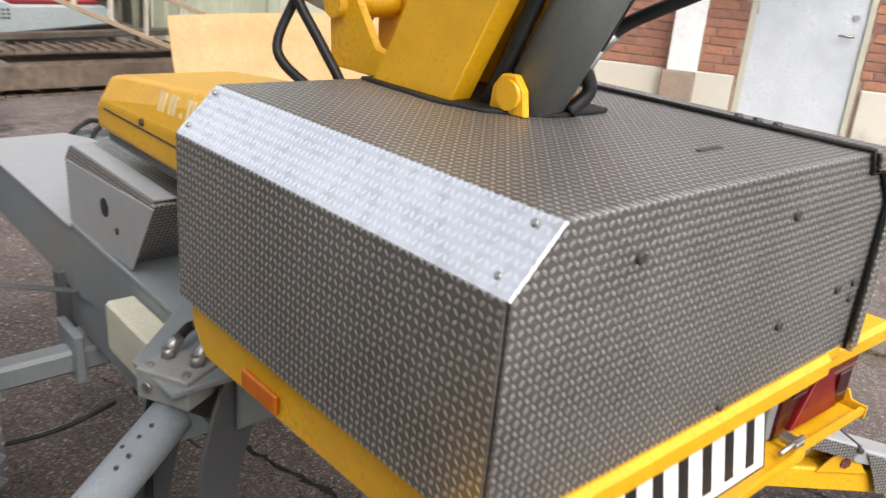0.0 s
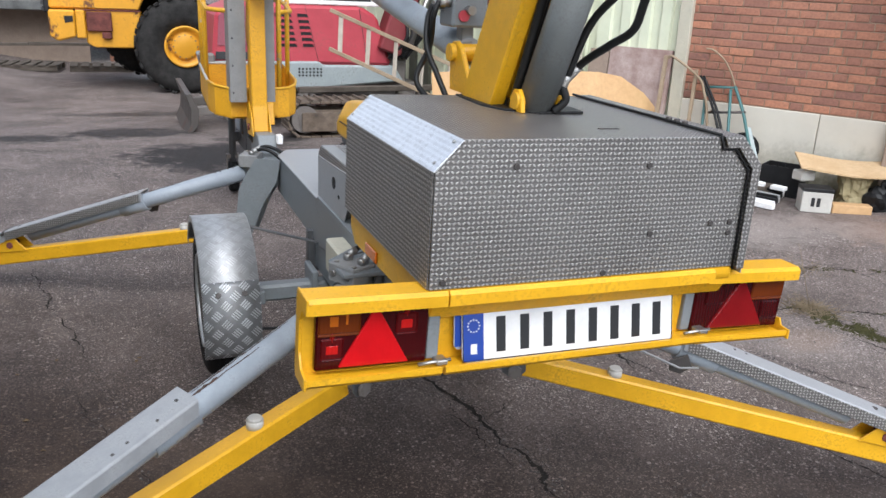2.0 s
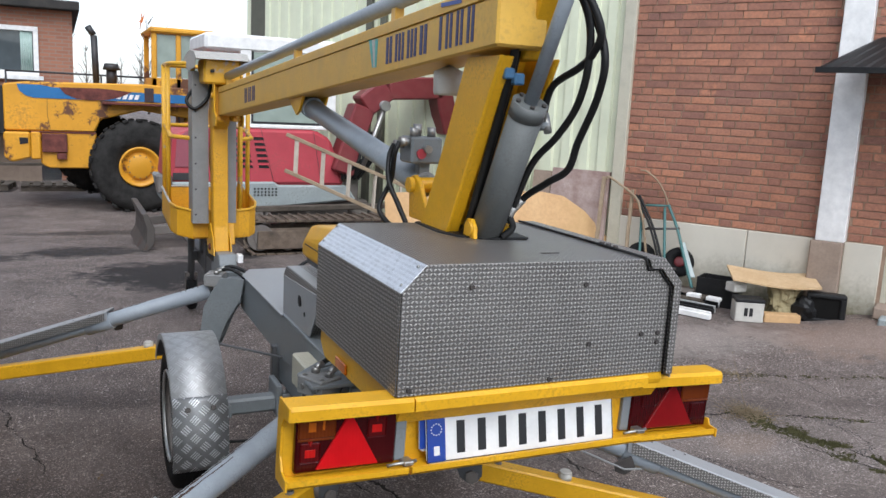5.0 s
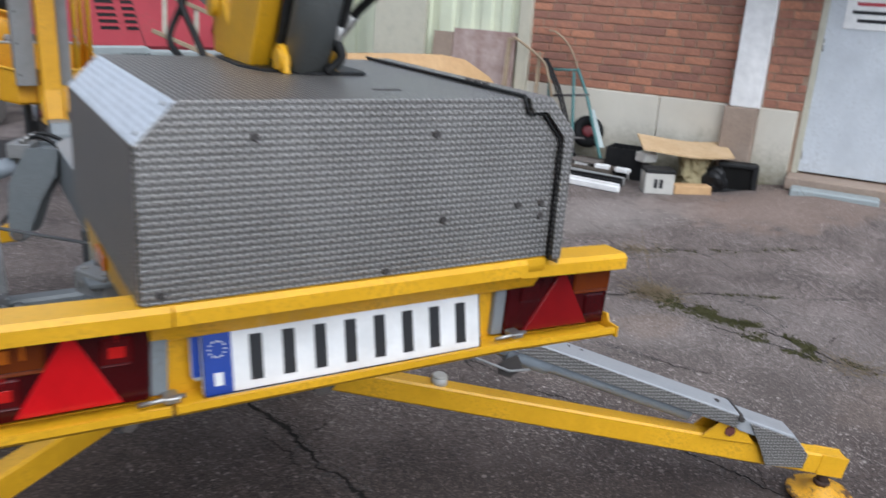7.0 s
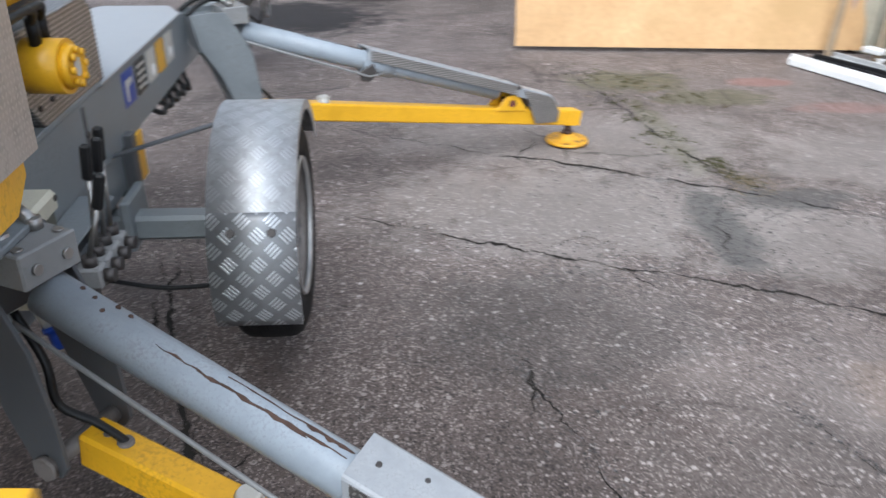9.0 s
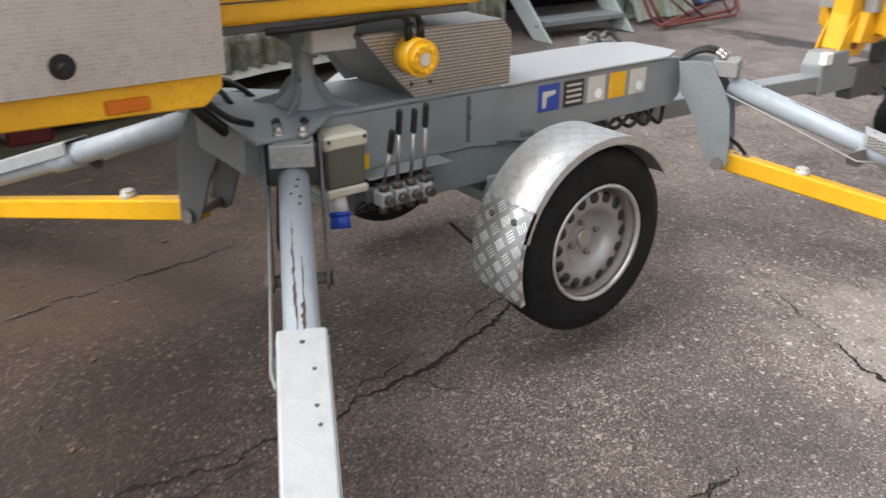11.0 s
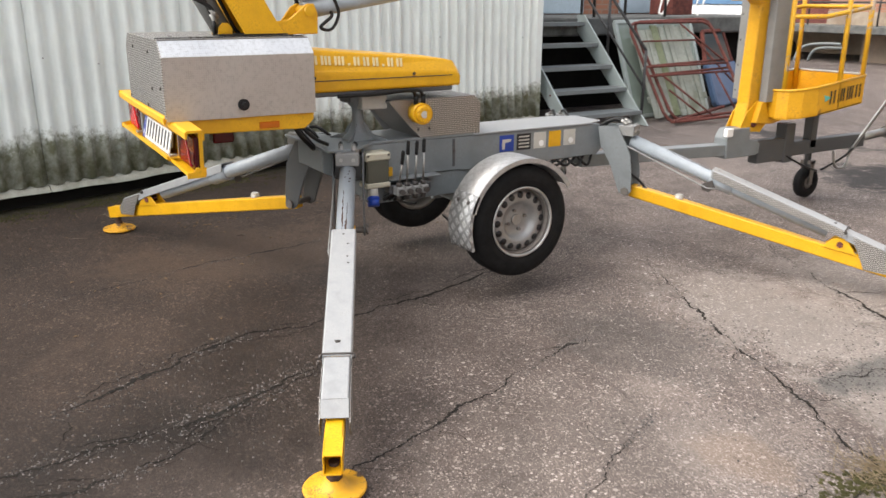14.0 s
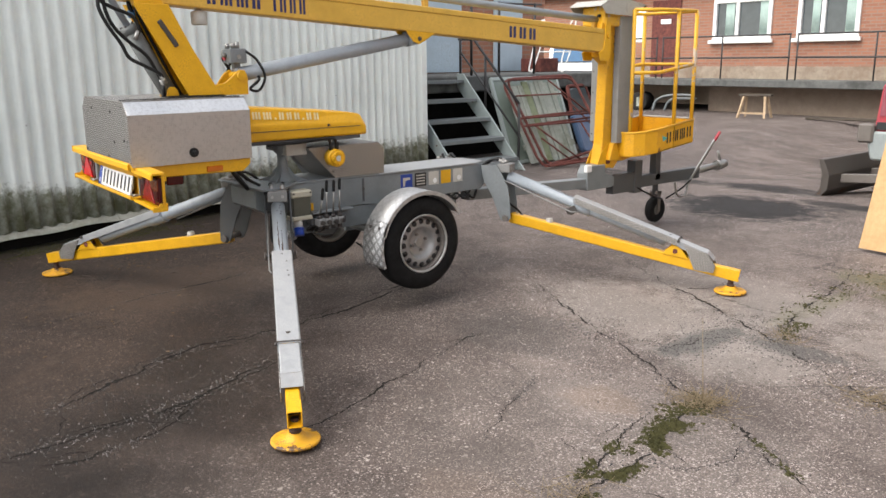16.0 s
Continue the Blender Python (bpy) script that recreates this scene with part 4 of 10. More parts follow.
    part("door_slope", b, M_SLOPE_SKYLIT, door, "smooth sloped plate, its colour brightened for the sky", SUP)
    for y in (0.12, 0.15, 0.18):
        b = fresh()
        bolt_head(b, (x1 - c - 0.045, y, zt + 0.004), (0, 0, 1), 0.008, 0.007)
        part("bolt", b, M_BOLT, door, "", SUP)
    b = fresh()
    rod(b, (x1 + t, 0.289, 1.049), (x1 + t + 0.006, 0.289, 1.049), 0.024, None, 18)
    rod(b, (x1 + t + 0.006, 0.289, 1.049), (x1 + t + 0.028, 0.289, 1.049), 0.012, 0.010, 12)
    part("door_lock", b, M_BLACK, door, "black round twist lock", SUP)
    bm = fresh()
    prism(bm, rear, "y", y1 - t, y1, 0.0008)
    part("front_panel", bm, M_TREAD, lift, "", SUP)
    # yellow tray below
    bm = fresh()
    prism(bm, [(-0.012, 1.012), (0.603, 1.012), (0.603, 0.965), (0.56, 0.928), (0.02, 0.938), (-0.012, 0.99)], "x", x0 + 0.012, x1 - 0.014, 0.004)
    part("turntable_tray", bm, M_YELLOW, lift, "yellow steel tray under the cover", SUP)
    for x, s in ((x1 - 0.013, 1), (x0 + 0.011, -1)):
        b = fresh()
        box(b, min(x, x + 0.006 * s), max(x, x + 0.006 * s), 0.356, 0.443, 0.942, 0.970, 0.002)
        part("side_reflector", b, M_AMBER, lift, "amber side reflector", SUP)
    b = fresh()
    box(b, 0.20, 0.27, 0.19, 0.28, 0.872, 0.925, 0.006)
    part("fog_lamp", b, M_LENS_DIM, lift, "dark red fog lamp under the tray", SUP)


counterweight_box()


def about(x, y, z, m):
    return Matrix.Translation((x, y, z)) @ m @ Matrix.Translation((-x, -y, -z))


BEAM_L = SUP @ about(-0.31, 0, 0.92, Matrix.Rotation(radians(1.4), 4, "Y") @ Matrix.Rotation(radians(0.8), 4, "Z"))
BEAM_R = SUP @ Matrix.Translation((-0.010, 0.016, -0.010)) @ about(0.337, 0, 0.92, Matrix.Rotation(radians(2.2), 4, "Y"))


def tail_lamp(s):
    """One lamp cluster with a red triangle; s is -1 or 1."""
    xi, xo = (0.340, 0.601) if s > 0 else (-0.335, -0.566)
    BM = BEAM_R if s > 0 else BEAM_L
    z0, z1, y = 0.848, 0.985, 0.012
    bm = fresh()
    box(bm, min(xi, xo), max(xi, xo), y, y + 0.020, z0, z1, 0.004)
    body = part("tail_lamp", bm, M_RED_LENS, lift, "dark red tail lamp with a bright red triangle", BM)
    w = xo - xi
    h = z1 - z0

    def panel(name, f0, f1, g0, g1, proud, mat, parent, label="", bev=0.004):
        """A lens from f0 to f1 of the lamp's width, counted from its inner end, and g0 to g1 of its height."""
        b = fresh()
        xa, xb = xi + w * f0, xi + w * f1
        box(b, min(xa, xb), max(xa, xb), y - proud, y + 0.002, z0 + h * g0, z0 + h * g1, bev)
        return part(name, b, mat, parent, label, BM)

    # darker reds on the right lamp's triangle and lenses stand for its shade
    b = fresh()
    prism(b, [(xi + w * 0.18, z0 + 0.008), (xi + w * 0.80, z0 + 0.008), (xi + w * 0.49, z1 - 0.004)], "y", y - 0.006, y + 0.002, 0.0015)
    part("triangle_reflector", b, M_RED_TRI if s < 0 else M_TRI_SHADED, body, "bright red triangle", BM)
    amber = panel("indicator_lens", 0.62, 0.985, 0.56, 0.96, 0.003, M_AMBER_DARK, body, "dark amber lens")
    panel("lens_rib", 0.62, 0.985, 0.535, 0.56, 0.004, M_AMBER_DARK, body, "", 0.001)
    # small bright panels are painted highlights in the lenses, left lamp only
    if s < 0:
        panel("painted_glint", 0.80, 0.90, 0.66, 0.86, 0.0036, M_AMBER, amber)
        panel("painted_glint", 0.715, 0.765, 0.68, 0.88, 0.0036, M_AMBER, amber)
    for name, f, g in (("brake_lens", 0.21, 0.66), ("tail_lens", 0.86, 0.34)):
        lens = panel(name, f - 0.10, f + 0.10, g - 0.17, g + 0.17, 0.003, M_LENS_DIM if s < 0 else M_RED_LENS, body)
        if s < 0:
            panel("painted_glint", f - 0.065, f + 0.065, g - 0.10, g + 0.08, 0.0036, M_RED_GLINT, lens)
            panel("painted_glint", f - 0.02, f + 0.02, g + 0.08, g + 0.24, 0.0036, M_GLINT_MID, lens)
    b = fresh()
    box(b, min(xi, xi - s * 0.026), max(xi, xi - s * 0.026), y + 0.004, y + 0.02, z0 + 0.004, z1 - 0.002, 0.002)
    part("lamp_bracket", b, M_GREY, body, "grey metal mounting bracket", BM)
    return body


def rear_frame():
    """Yellow folded channel in three lengths that carries the lamps and the plate."""
    prof_top = [(-0.022, 0.979), (-0.022, 1.002), (-0.014, 1.010), (0.078, 1.010), (0.084, 1.004), (0.084, 0.97), (0.076, 0.97), (0.076, 1.0), (-0.012, 1.0), (-0.014, 0.979)]
    prof_low = [(-0.022, 0.848), (-0.022, 0.836), (-0.014, 0.828), (0.078, 0.828), (0.084, 0.834), (0.084, 0.862), (0.076, 0.862), (0.076, 0.838), (-0.012, 0.838), (-0.014, 0.848)]
    for x0, x1, bmx, deep in ((-0.590, -0.312, BEAM_L, 0.052), (-0.306, 0.334, SUP, 0.084), (0.340, 0.606, BEAM_R, 0.052)):
        bm = fresh()
        for prof in (prof_top, prof_low):
            prism(bm, [(y if y < 0.05 else y + deep - 0.084, z) for y, z in prof], "x", x0, x1)
        box(bm, x0, x1 - (0.006 if x1 > 0.6 else 0.0), deep - 0.022, deep - 0.006, 0.834, 1.004, 0.002)
        part("rear_beam", bm, M_YELLOW, lift, "yellow folded steel lamp carrier", bmx)
    for x in (-0.594, 0.609):
        bm = fresh()
        c = [(-0.024, 1.011), (0.052, 1.011), (0.058, 0.99), (0.058, 0.845), (0.052, 0.827), (-0.024, 0.827), (-0.024, 0.852), (0.012, 0.858), (0.030, 0.885), (0.030, 0.952), (0.010, 0.978), (-0.024, 0.980)]
        if x > 0:
            # only a bent hook is left at this end
            c = [(-0.024, 0.827), (0.046, 0.827), (0.046, 0.842), (0.030, 0.866), (0.012, 0.868), (0.004, 0.852), (-0.024, 0.850)]
        prism(bm, c, "x", x, x + 0.005, 0.0008)
        part("end_plate", bm, M_YELLOW, lift, "", BEAM_L if x < 0 else BEAM_R)
    for x in (-0.31, 0.337):
        bm = fresh()
        box(bm, x - 0.012, x + 0.012, -0.012, 0.02, 0.848, 0.858, 0.002)
        rod(bm, (x - 0.05, -0.004, 0.852), (x + 0.02, -0.004, 0.856), 0.004)
        part("clamp", bm, M_STEEL, lift, "bare steel clamp", SUP)
    tail_lamp(-1)
    tail_lamp(1)
    # yellow fillers at both sides of the plates
    bm = fresh()
    box(bm, -0.306, 0.334, 0.044, 0.062, 0.836, 1.0, 0.002)
    part("backing_plate", bm, M_YELLOW, lift, "", SUP)


rear_frame()


def number_plate():
    """White plate in front of an older one; its writing is plain bars."""
    tilt = Matrix.Translation((0, 0.004, 0.838)) @ Matrix.Rotation(radians(-12), 4, "X") @ Matrix.Rotation(radians(0.3), 4, "Y")
    m = SUP @ tilt
    back = SUP @ Matrix.Translation((-0.014, 0.020, 0.864)) @ Matrix.Rotation(radians(-8), 4, "X")
    bm = fresh()
    prism(bm, [(-0.26, 0.008), (-0.252, 0.0), (0.26, 0.0), (0.268, 0.008), (0.268, 0.103), (0.26, 0.111), (-0.252, 0.111), (-0.26, 0.103)], "y", 0, 0.002)
    part("old_plate", bm, M_PLATE_OLD, lift, "older greyish plate behind the white one", back)
    b = fresh()
    box(b, -0.258, -0.212, -0.001, 0.0, 0.006, 0.105, 0)
    part("old_plate_band", b, M_BLUE, lift, "blue band", back)
    bm = fresh()
    prism(bm, [(-0.26, 0.008), (-0.252, 0.0), (0.252, 0.0), (0.26, 0.008), (0.26, 0.103), (0.252, 0.111), (-0.252, 0.111), (-0.26, 0.103)], "y", -0.0015, 0.0015)
    pl = part("number_plate", bm, M_PLATE, lift, "white number plate with a blue band and black bars", m)
    b = fresh()
    box(b, -0.257, -0.212, -0.0027, -0.0015, 0.003, 0.108, 0)
    part("blue_band", b, M_BLUE, pl, "", m)
    for k in range(12):
        a = k * math.pi / 6
        b = fresh()
        rod(b, (-0.2345 + 0.013 * math.cos(a), -0.0027, 0.076 + 0.013 * math.sin(a)), (-0.2345 + 0.013 * math.cos(a), -0.0033, 0.076 + 0.013 * math.sin(a)), 0.0017, None, 8)
        part("ring_dot", b, M_PLATE, pl, "", m)
    b = fresh()
    box(b, -0.2415, -0.2275, -0.0034, -0.0027, 0.017, 0.038, 0)
    part("white_bar", b, M_PLATE, pl, "", m)
    for k in range(8):
        x = -0.172 + k * 0.0555
        b = fresh()
        box(b, x - 0.0105, x + 0.0105, -0.0027, -0.0015, 0.017, 0.092, 0)
        part("black_bar", b, M_INK, pl, "", m)
    b = fresh()
    for a in ((-0.259, 0.259, 0.0012, 0.0035), (-0.259, 0.259, 0.1075, 0.1098)):
        box(b, a[0], a[1], -0.0022, -0.0014, a[2], a[3], 0)
    for a in ((-0.2592, -0.257), (0.257, 0.2592)):
        box(b, a[0], a[1], -0.0022, -0.0014, 0.004, 0.107, 0)
    part("plate_border", b, M_INK, pl, "", m)


number_plate()


def hood():
    """Yellow cover forward of the counterweight and the tank box under it."""
    y0, y1 = 0.607, 1.49
    side = [(-0.148, 1.045), (0.158, 1.045), (0.166, 1.055), (0.166, 1.135), (0.140, 1.250), (-0.130, 1.250), (-0.156, 1.135), (-0.156, 1.055)]
    bm = fresh()
    b = bmesh.new()
    n = len(side)
    rings = []
    for y, k in ((y0, 1.0), (1.40, 0.99), (y1 - 0.03, 0.95), (y1, 0.72)):
        rings.append([b.verts.new(((x + 0.0075) * (1 if k > 0.95 else 0.99) - 0.0075, y, 1.05 + (z - 1.05) * (k if z > 1.1 else 1) - (0.085 * (y - y0) if z > 1.2 else 0.02 * (y - y0) if z > 1.1 else 0))) for x, z in side])
    for a, c in zip(rings, rings[1:]):
        for i in range(n):
            b.faces.new((a[i], a[(i + 1) % n], c[(i + 1) % n], c[i]))
    b.faces.new(rings[0][::-1])
    b.faces.new(rings[-1])
    bmesh.ops.recalc_face_normals(b, faces=b.faces)
    bmesh.ops.bevel(b, geom=list(b.edges), offset=0.008, segments=2, affect="EDGES", profile=0.5)
    merge(bm, b)
    cover = part("turntable_hood", bm, M_YELLOW, lift, "yellow sheet metal hood", SUP)
    for s, x in ((1, 0.1665), (-1, -0.1565)):
        b = fresh()
        box(b, x - 0.001, x + 0.003 if s > 0 else x + 0.001, y0 + 0.01, y1 - 0.05, 1.098, 1.102, 0)
        part("seam", b, M_BOLT, cover, "", SUP)
        for y in (0.70, 1.22):
            b = fresh()
            bolt_head(b, (x, y, 1.115), (s, 0, 0), 0.009, 0.005)
            part("bolt", b, M_BOLT, cover, "", SUP)
    # faded pale writing on the slopes, as bars
    for s in (1, -1):
        p0, p1 = (Vector((0.166, 0, 1.135)), Vector((0.140, 0, 1.250))) if s > 0 else (Vector((-0.156, 0, 1.135)), Vector((-0.130, 0, 1.250)))
        off = Vector((s * 0.98, 0, 0.2)) * 0.0035
        # three wide letters, a stop, three letters, a stop, two letters: upright strokes of their size
        y = 0.672
        for strokes, tall in ((3, 1.0), (3, 1.0), (3, 1.0), (1, 0.25), (2, 1.0), (2, 1.0), (2, 1.0), (1, 0.25), (2, 1.0), (2, 1.0)):
            for _ in range(strokes):
                b = fresh()
                a, c = p0.lerp(p1, 0.40) + off, p0.lerp(p1, 0.40 + 0.34 * tall) + off
                drop = 0.055 * (y - 0.6)
                q = [(a.x, y, a.z - drop), (a.x, y + 0.011, a.z - drop), (c.x, y + 0.011, c.z - drop), (c.x, y, c.z - drop)]
                solid(b, q + [(x - s * 0.004, yy, z - 0.003) for x, yy, z in q], [(0, 1, 2, 3), (7, 6, 5, 4), (0, 4, 5, 1), (1, 5, 6, 2), (2, 6, 7, 3), (3, 7, 4, 0)])
                part("pale_bar", b, M_DECAL_PALE, cover, "", SUP)
                y += 0.0185
            y += 0.012
    bm = fresh()
    box(bm, -0.145, 0.155, 0.60, 1.45, 1.024, 1.048, 0.004)
    part("slew_plate", bm, M_GREY_DARK, lift, "dark steel plate under the hood", SUP)
    # tank box, its rear end sloping down and forward
    bm = fresh()
    prism(bm, [(1.10, 0.975), (1.217, 0.845), (1.279, 0.785), (1.640, 0.785), (1.640, 0.945), (1.60, 0.985), (1.11, 0.985)], "x", -0.187, 0.128, 0.003)
    tank = part("tank_box", bm, M_TREAD, lift, "tread-plate tank box with a sloping end")
    b = fresh()
    prism(b, [(1.095, 0.970), (1.228, 0.793), (1.619, 0.785), (1.619, 0.943)], "x", -0.191, -0.1872)
    prism(b, [(1.10, 0.9855), (1.58, 0.9855), (1.58, 0.989), (1.10, 0.989)], "x", -0.187, -0.14)
    part("tank_plate", b, M_SLEEVE, tank, "smooth light grey painted end plate")
    for y, z, r in ((1.37, 0.895, 0.022), (1.30, 0.86, 0.008)):
        b = fresh()
        rod(b, (-0.1935, y, z), (-0.191, y, z), r, None, 16)
        part("hole_plug", b, M_BLACK, tank, "black plugged hole")
    for y in (1.235, 1.30):
        b = fresh()
        bolt_head(b, (0.128, y + 0.03, 0.83), (1, 0, 0), 0.007, 0.004)
        part("bolt", b, M_BOLT, tank)
    # yellow slewing motor
    bm = fresh()
    rod(bm, (0.115, 1.258, 0.917), (0.205, 1.250, 0.917), 0.052, None, 24)
    rod(bm, (0.205, 1.250, 0.917), (0.222, 1.248, 0.917), 0.044, 0.038, 24)
    motor = part("slew_motor", bm, M_YELLOW, lift, "round yellow hydraulic motor")
    for k in range(8):
        a = k * math.pi / 4
        b = fresh()
        bolt_head(b, (0.222, 1.248 + 0.032 * math.cos(a), 0.917 + 0.032 * math.sin(a)), (1, 0, 0), 0.008, 0.008)
        part("bolt", b, M_YELLOW, motor)
    b = fresh()
    rod(b, (0.222, 1.248, 0.917), (0.2235, 1.248, 0.917), 0.018, None, 16)
    part("maker_badge", b, M_STICKER, motor, "small white round badge")
    for y in (1.235, 1.275):
        b = fresh()
        rod(b, (0.16, y, 0.96), (0.16, y, 1.01), 0.012, None, 10)
        tube(b, [(0.16, y, 1.0), (0.18, y - 0.05, 1.035), (0.17, y - 0.25, 1.025), (0.16, y - 0.42, 1.022)], 0.009)
        part("motor_hose", b, M_HOSE, motor, "black hydraulic hose")


hood()


def chassis():
    bm = fresh()
    x0, x1 = CX - 0.16, CX + 0.16
    prism(bm, [(0.74, 0.765), (0.74, 0.66), (0.86, 0.60), (1.50, 0.60), (1.60, 0.585), (2.46, 0.595), (2.50, 0.63), (2.50, 0.765), (2.46, 0.775), (0.78, 0.775)], "x", x0, x1, 0.004)
    beam = part("main_beam", bm, M_GREY, lift, "grey painted box-section trailer beam")
    # lower rail between the valve bank and the axle
    bm = fresh()
    box(bm, x0 + 0.01, x1 - 0.01, 1.02, 1.72, 0.47, 0.597, 0.004)
    part("lower_beam", bm, M_GREY, lift)
    # top deck at the front
    bm = fresh()
    prism(bm, [(x0 - 0.01, 1.60), (x1 + 0.008, 1.60), (x1 + 0.008, 2.40), (x1 - 0.05, 2.52), (x0 + 0.05, 2.52), (x0 - 0.01, 2.40)], "z", 0.776, 0.784, 0.002)
    part("deck_plate", bm, M_SLEEVE, lift, "pale grey deck plate")
    # flared rear deck joining the outrigger brackets
    bm = fresh()
    prism(bm, [(x0 - 0.13, 0.72), (x1 + 0.13, 0.72), (x1 + 0.14, 0.86), (x1 + 0.004, 1.0), (x1 + 0.004, 1.6), (x0 - 0.004, 1.6), (x0 - 0.004, 1.0), (x0 - 0.14, 0.86)], "z", 0.776, 0.788, 0.002)
    part("rear_deck", bm, M_GREY, lift)
    # pedestal: column with four flared fins
    bm = fresh()
    lathe(bm, [(0.0, 0.786), (0.085, 0.786), (0.080, 0.796), (0.050, 0.822), (0.034, 0.860), (0.027, 0.915), (0.030, 0.945), (0.048, 0.962), (0.055, 1.035), (0.0, 1.035)], 28, Matrix.Translation((0.0, 0.99, 0)))
    column = part("pedestal", bm, M_GREY, lift, "grey slewing column with flared fins")
    for k in range(4):
        f = fresh()
        prism(f, [(0.02, 0.0), (0.15, 0.0), (0.15, 0.006), (0.075, 0.030), (0.045, 0.075), (0.02, 0.09)], "y", -0.005, 0.005)
        part("fin", f, M_GREY, column, "", Matrix.Translation((0.0, 0.99, 0.787)) @ Matrix.Rotation(radians(45 + 90 * k), 4, "Z"))
    f = fresh()
    box(f, -0.06, 0.02, 0.918, 1.05, 0.972, 1.03, 0.006)
    part("slew_flange", f, M_GREY_DARK, column, "dark flange under the hood")
    bm = fresh()
    box(bm, 0.0, 0.086, 0.975, 1.113, 0.940, 1.024, 0.004)
    part("junction_box", bm, M_STICKER, lift, "pale grey junction box under the hood")
    for k, (y, mat, lab) in enumerate(((1.815, M_DECAL_BLUE, "blue"), (1.93, M_INK, "black"), (2.04, M_STICKER, "white"), (2.145, M_YELLOW, "yellow"), (2.25, M_STICKER, "white"))):
        b = fresh()
        w = 0.047 if k < 2 else 0.042
        box(b, x1, x1 + 0.002, y - w, y + w, 0.668, 0.757, 0)
        st = part("sticker", b, M_BLUE if k == 0 else mat, beam, lab + " safety sticker")
        b = fresh()
        if k == 1:
            for j in range(4):
                box(b, x1 + 0.002, x1 + 0.003, y - 0.035, y + 0.035, 0.68 + j * 0.019, 0.688 + j * 0.019, 0)
            part("sticker_bars", b, M_STICKER, st)
        elif k in (2, 4):
            rod(b, (x1 + 0.002, y + 0.01, 0.695), (x1 + 0.004, y + 0.01, 0.695), 0.017, None, 14)
            part("sticker_dot", b, M_WHITE, st)
        elif k == 0:
            prism(b, [(y - 0.03, 0.68), (y - 0.014, 0.68), (y - 0.01, 0.715), (y + 0.028, 0.722), (y + 0.028, 0.735), (y - 0.03, 0.735)], "x", x1 + 0.002, x1 + 0.003)
            part("sticker_sign", b, M_STICKER, st)
        else:
            b.free()
    b = fresh()
    box(b, x1, x1 + 0.002, 1.47, 1.485, 0.62, 0.765, 0)
    part("weld_seam", b, M_GREY_DARK, beam)
    b = fresh()
    rod(b, (x1, 1.478, 0.70), (x1 + 0.006, 1.478, 0.70), 0.008)
    part("plug", b, M_BOLT, beam)
    # drawbar
    bm = fresh()
    bar(bm, (CX, 2.45, 0.535), (CX, 4.05, 0.475), 0.10, 0.075)
    draw = part("drawbar", bm, M_GREY, lift, "pale grey square drawbar")
    bm = fresh()
    prism(bm, [(3.70, 0.43), (4.02, 0.43), (4.02, 0.53), (3.93, 0.55), (3.92, 0.63), (3.74, 0.63), (3.70, 0.57)], "x", CX - 0.055, CX + 0.06, 0.006)
    part("boom_rest", bm, M_GREY, lift, "grey boom rest block on the drawbar")
    b = fresh()
    box(b, 0.02, 0.055, 3.66, 3.72, 0.585, 0.64, 0.004)
    part("marker_lamp", b, M_WHITE, lift, "small white marker lamp")
    bm = fresh()
    box(bm, CX - 0.04, CX + 0.04, 4.05, 4.36, 0.36, 0.52, 0.004)
    box(bm, CX - 0.045, CX + 0.045, 4.33, 4.43, 0.34, 0.62, 0.004)
    box(bm, CX - 0.035, CX + 0.035, 4.36, 5.30, 0.38, 0.48, 0.004)
    box(bm, CX - 0.035, CX + 0.035, 4.63, 4.70, 0.42, 0.735, 0.004)
    part("coupling_beam", bm, M_GREY_DARK, lift, "dark grey overrun coupling beam")
    bm = fresh()
    rod(bm, (CX, 5.25, 0.44), (CX, 5.66, 0.465), 0.035, 0.03, 16)
    rod(bm, (CX, 5.62, 0.46), (CX, 5.76, 0.47), 0.05, 0.04, 16)
    rod(bm, (CX, 5.68, 0.50), (CX, 5.63, 0.60), 0.012)
    part("tow_coupling", bm, M_STEEL, lift, "steel tow ball coupling")
    bm = fresh()
    bar(bm, (CX + 0.045, 5.10, 0.34), (CX + 0.045, 5.50, 0.72), 0.016, 0.03)
    lever = part("handbrake_lever", bm, M_STEEL, lift, "steel handbrake lever with a red grip")
    b = fresh()
    rod(b, (CX + 0.045, 5.49, 0.71), (CX + 0.045, 5.57, 0.785), 0.014)
    part("grip", b, M_RED_MACHINE, lever, "red grip")
    b = fresh()
    tube(b, [(CX + 0.05, 4.90, 0.38), (CX + 0.06, 4.93, 0.26), (CX + 0.06, 5.05, 0.25), (CX + 0.05, 5.10, 0.36)], 0.010)
    part("brake_linkage", b, M_STEEL, lever)
    # jockey wheel
    bm = fresh()
    rod(bm, (CX - 0.08, 4.79, 0.24), (CX - 0.08, 4.79, 0.66), 0.026, None, 16)
    box(bm, CX - 0.085, CX - 0.025, 4.76, 4.82, 0.40, 0.47, 0.003)
    jk = part("jockey_wheel", bm, M_GREY_DARK, lift, "dark jockey wheel under the coupling")
    b = fresh()
    lathe(b, [(0.05, -0.03), (0.105, -0.034), (0.118, -0.02), (0.12, 0.0), (0.118, 0.02), (0.105, 0.034), (0.05, 0.03)], 28, Matrix.Translation((CX - 0.08, 4.80, 0.128)) @ Matrix.Rotation(radians(90), 4, "Y"))
    part("tyre", b, M_RUBBER, jk)
    b = fresh()
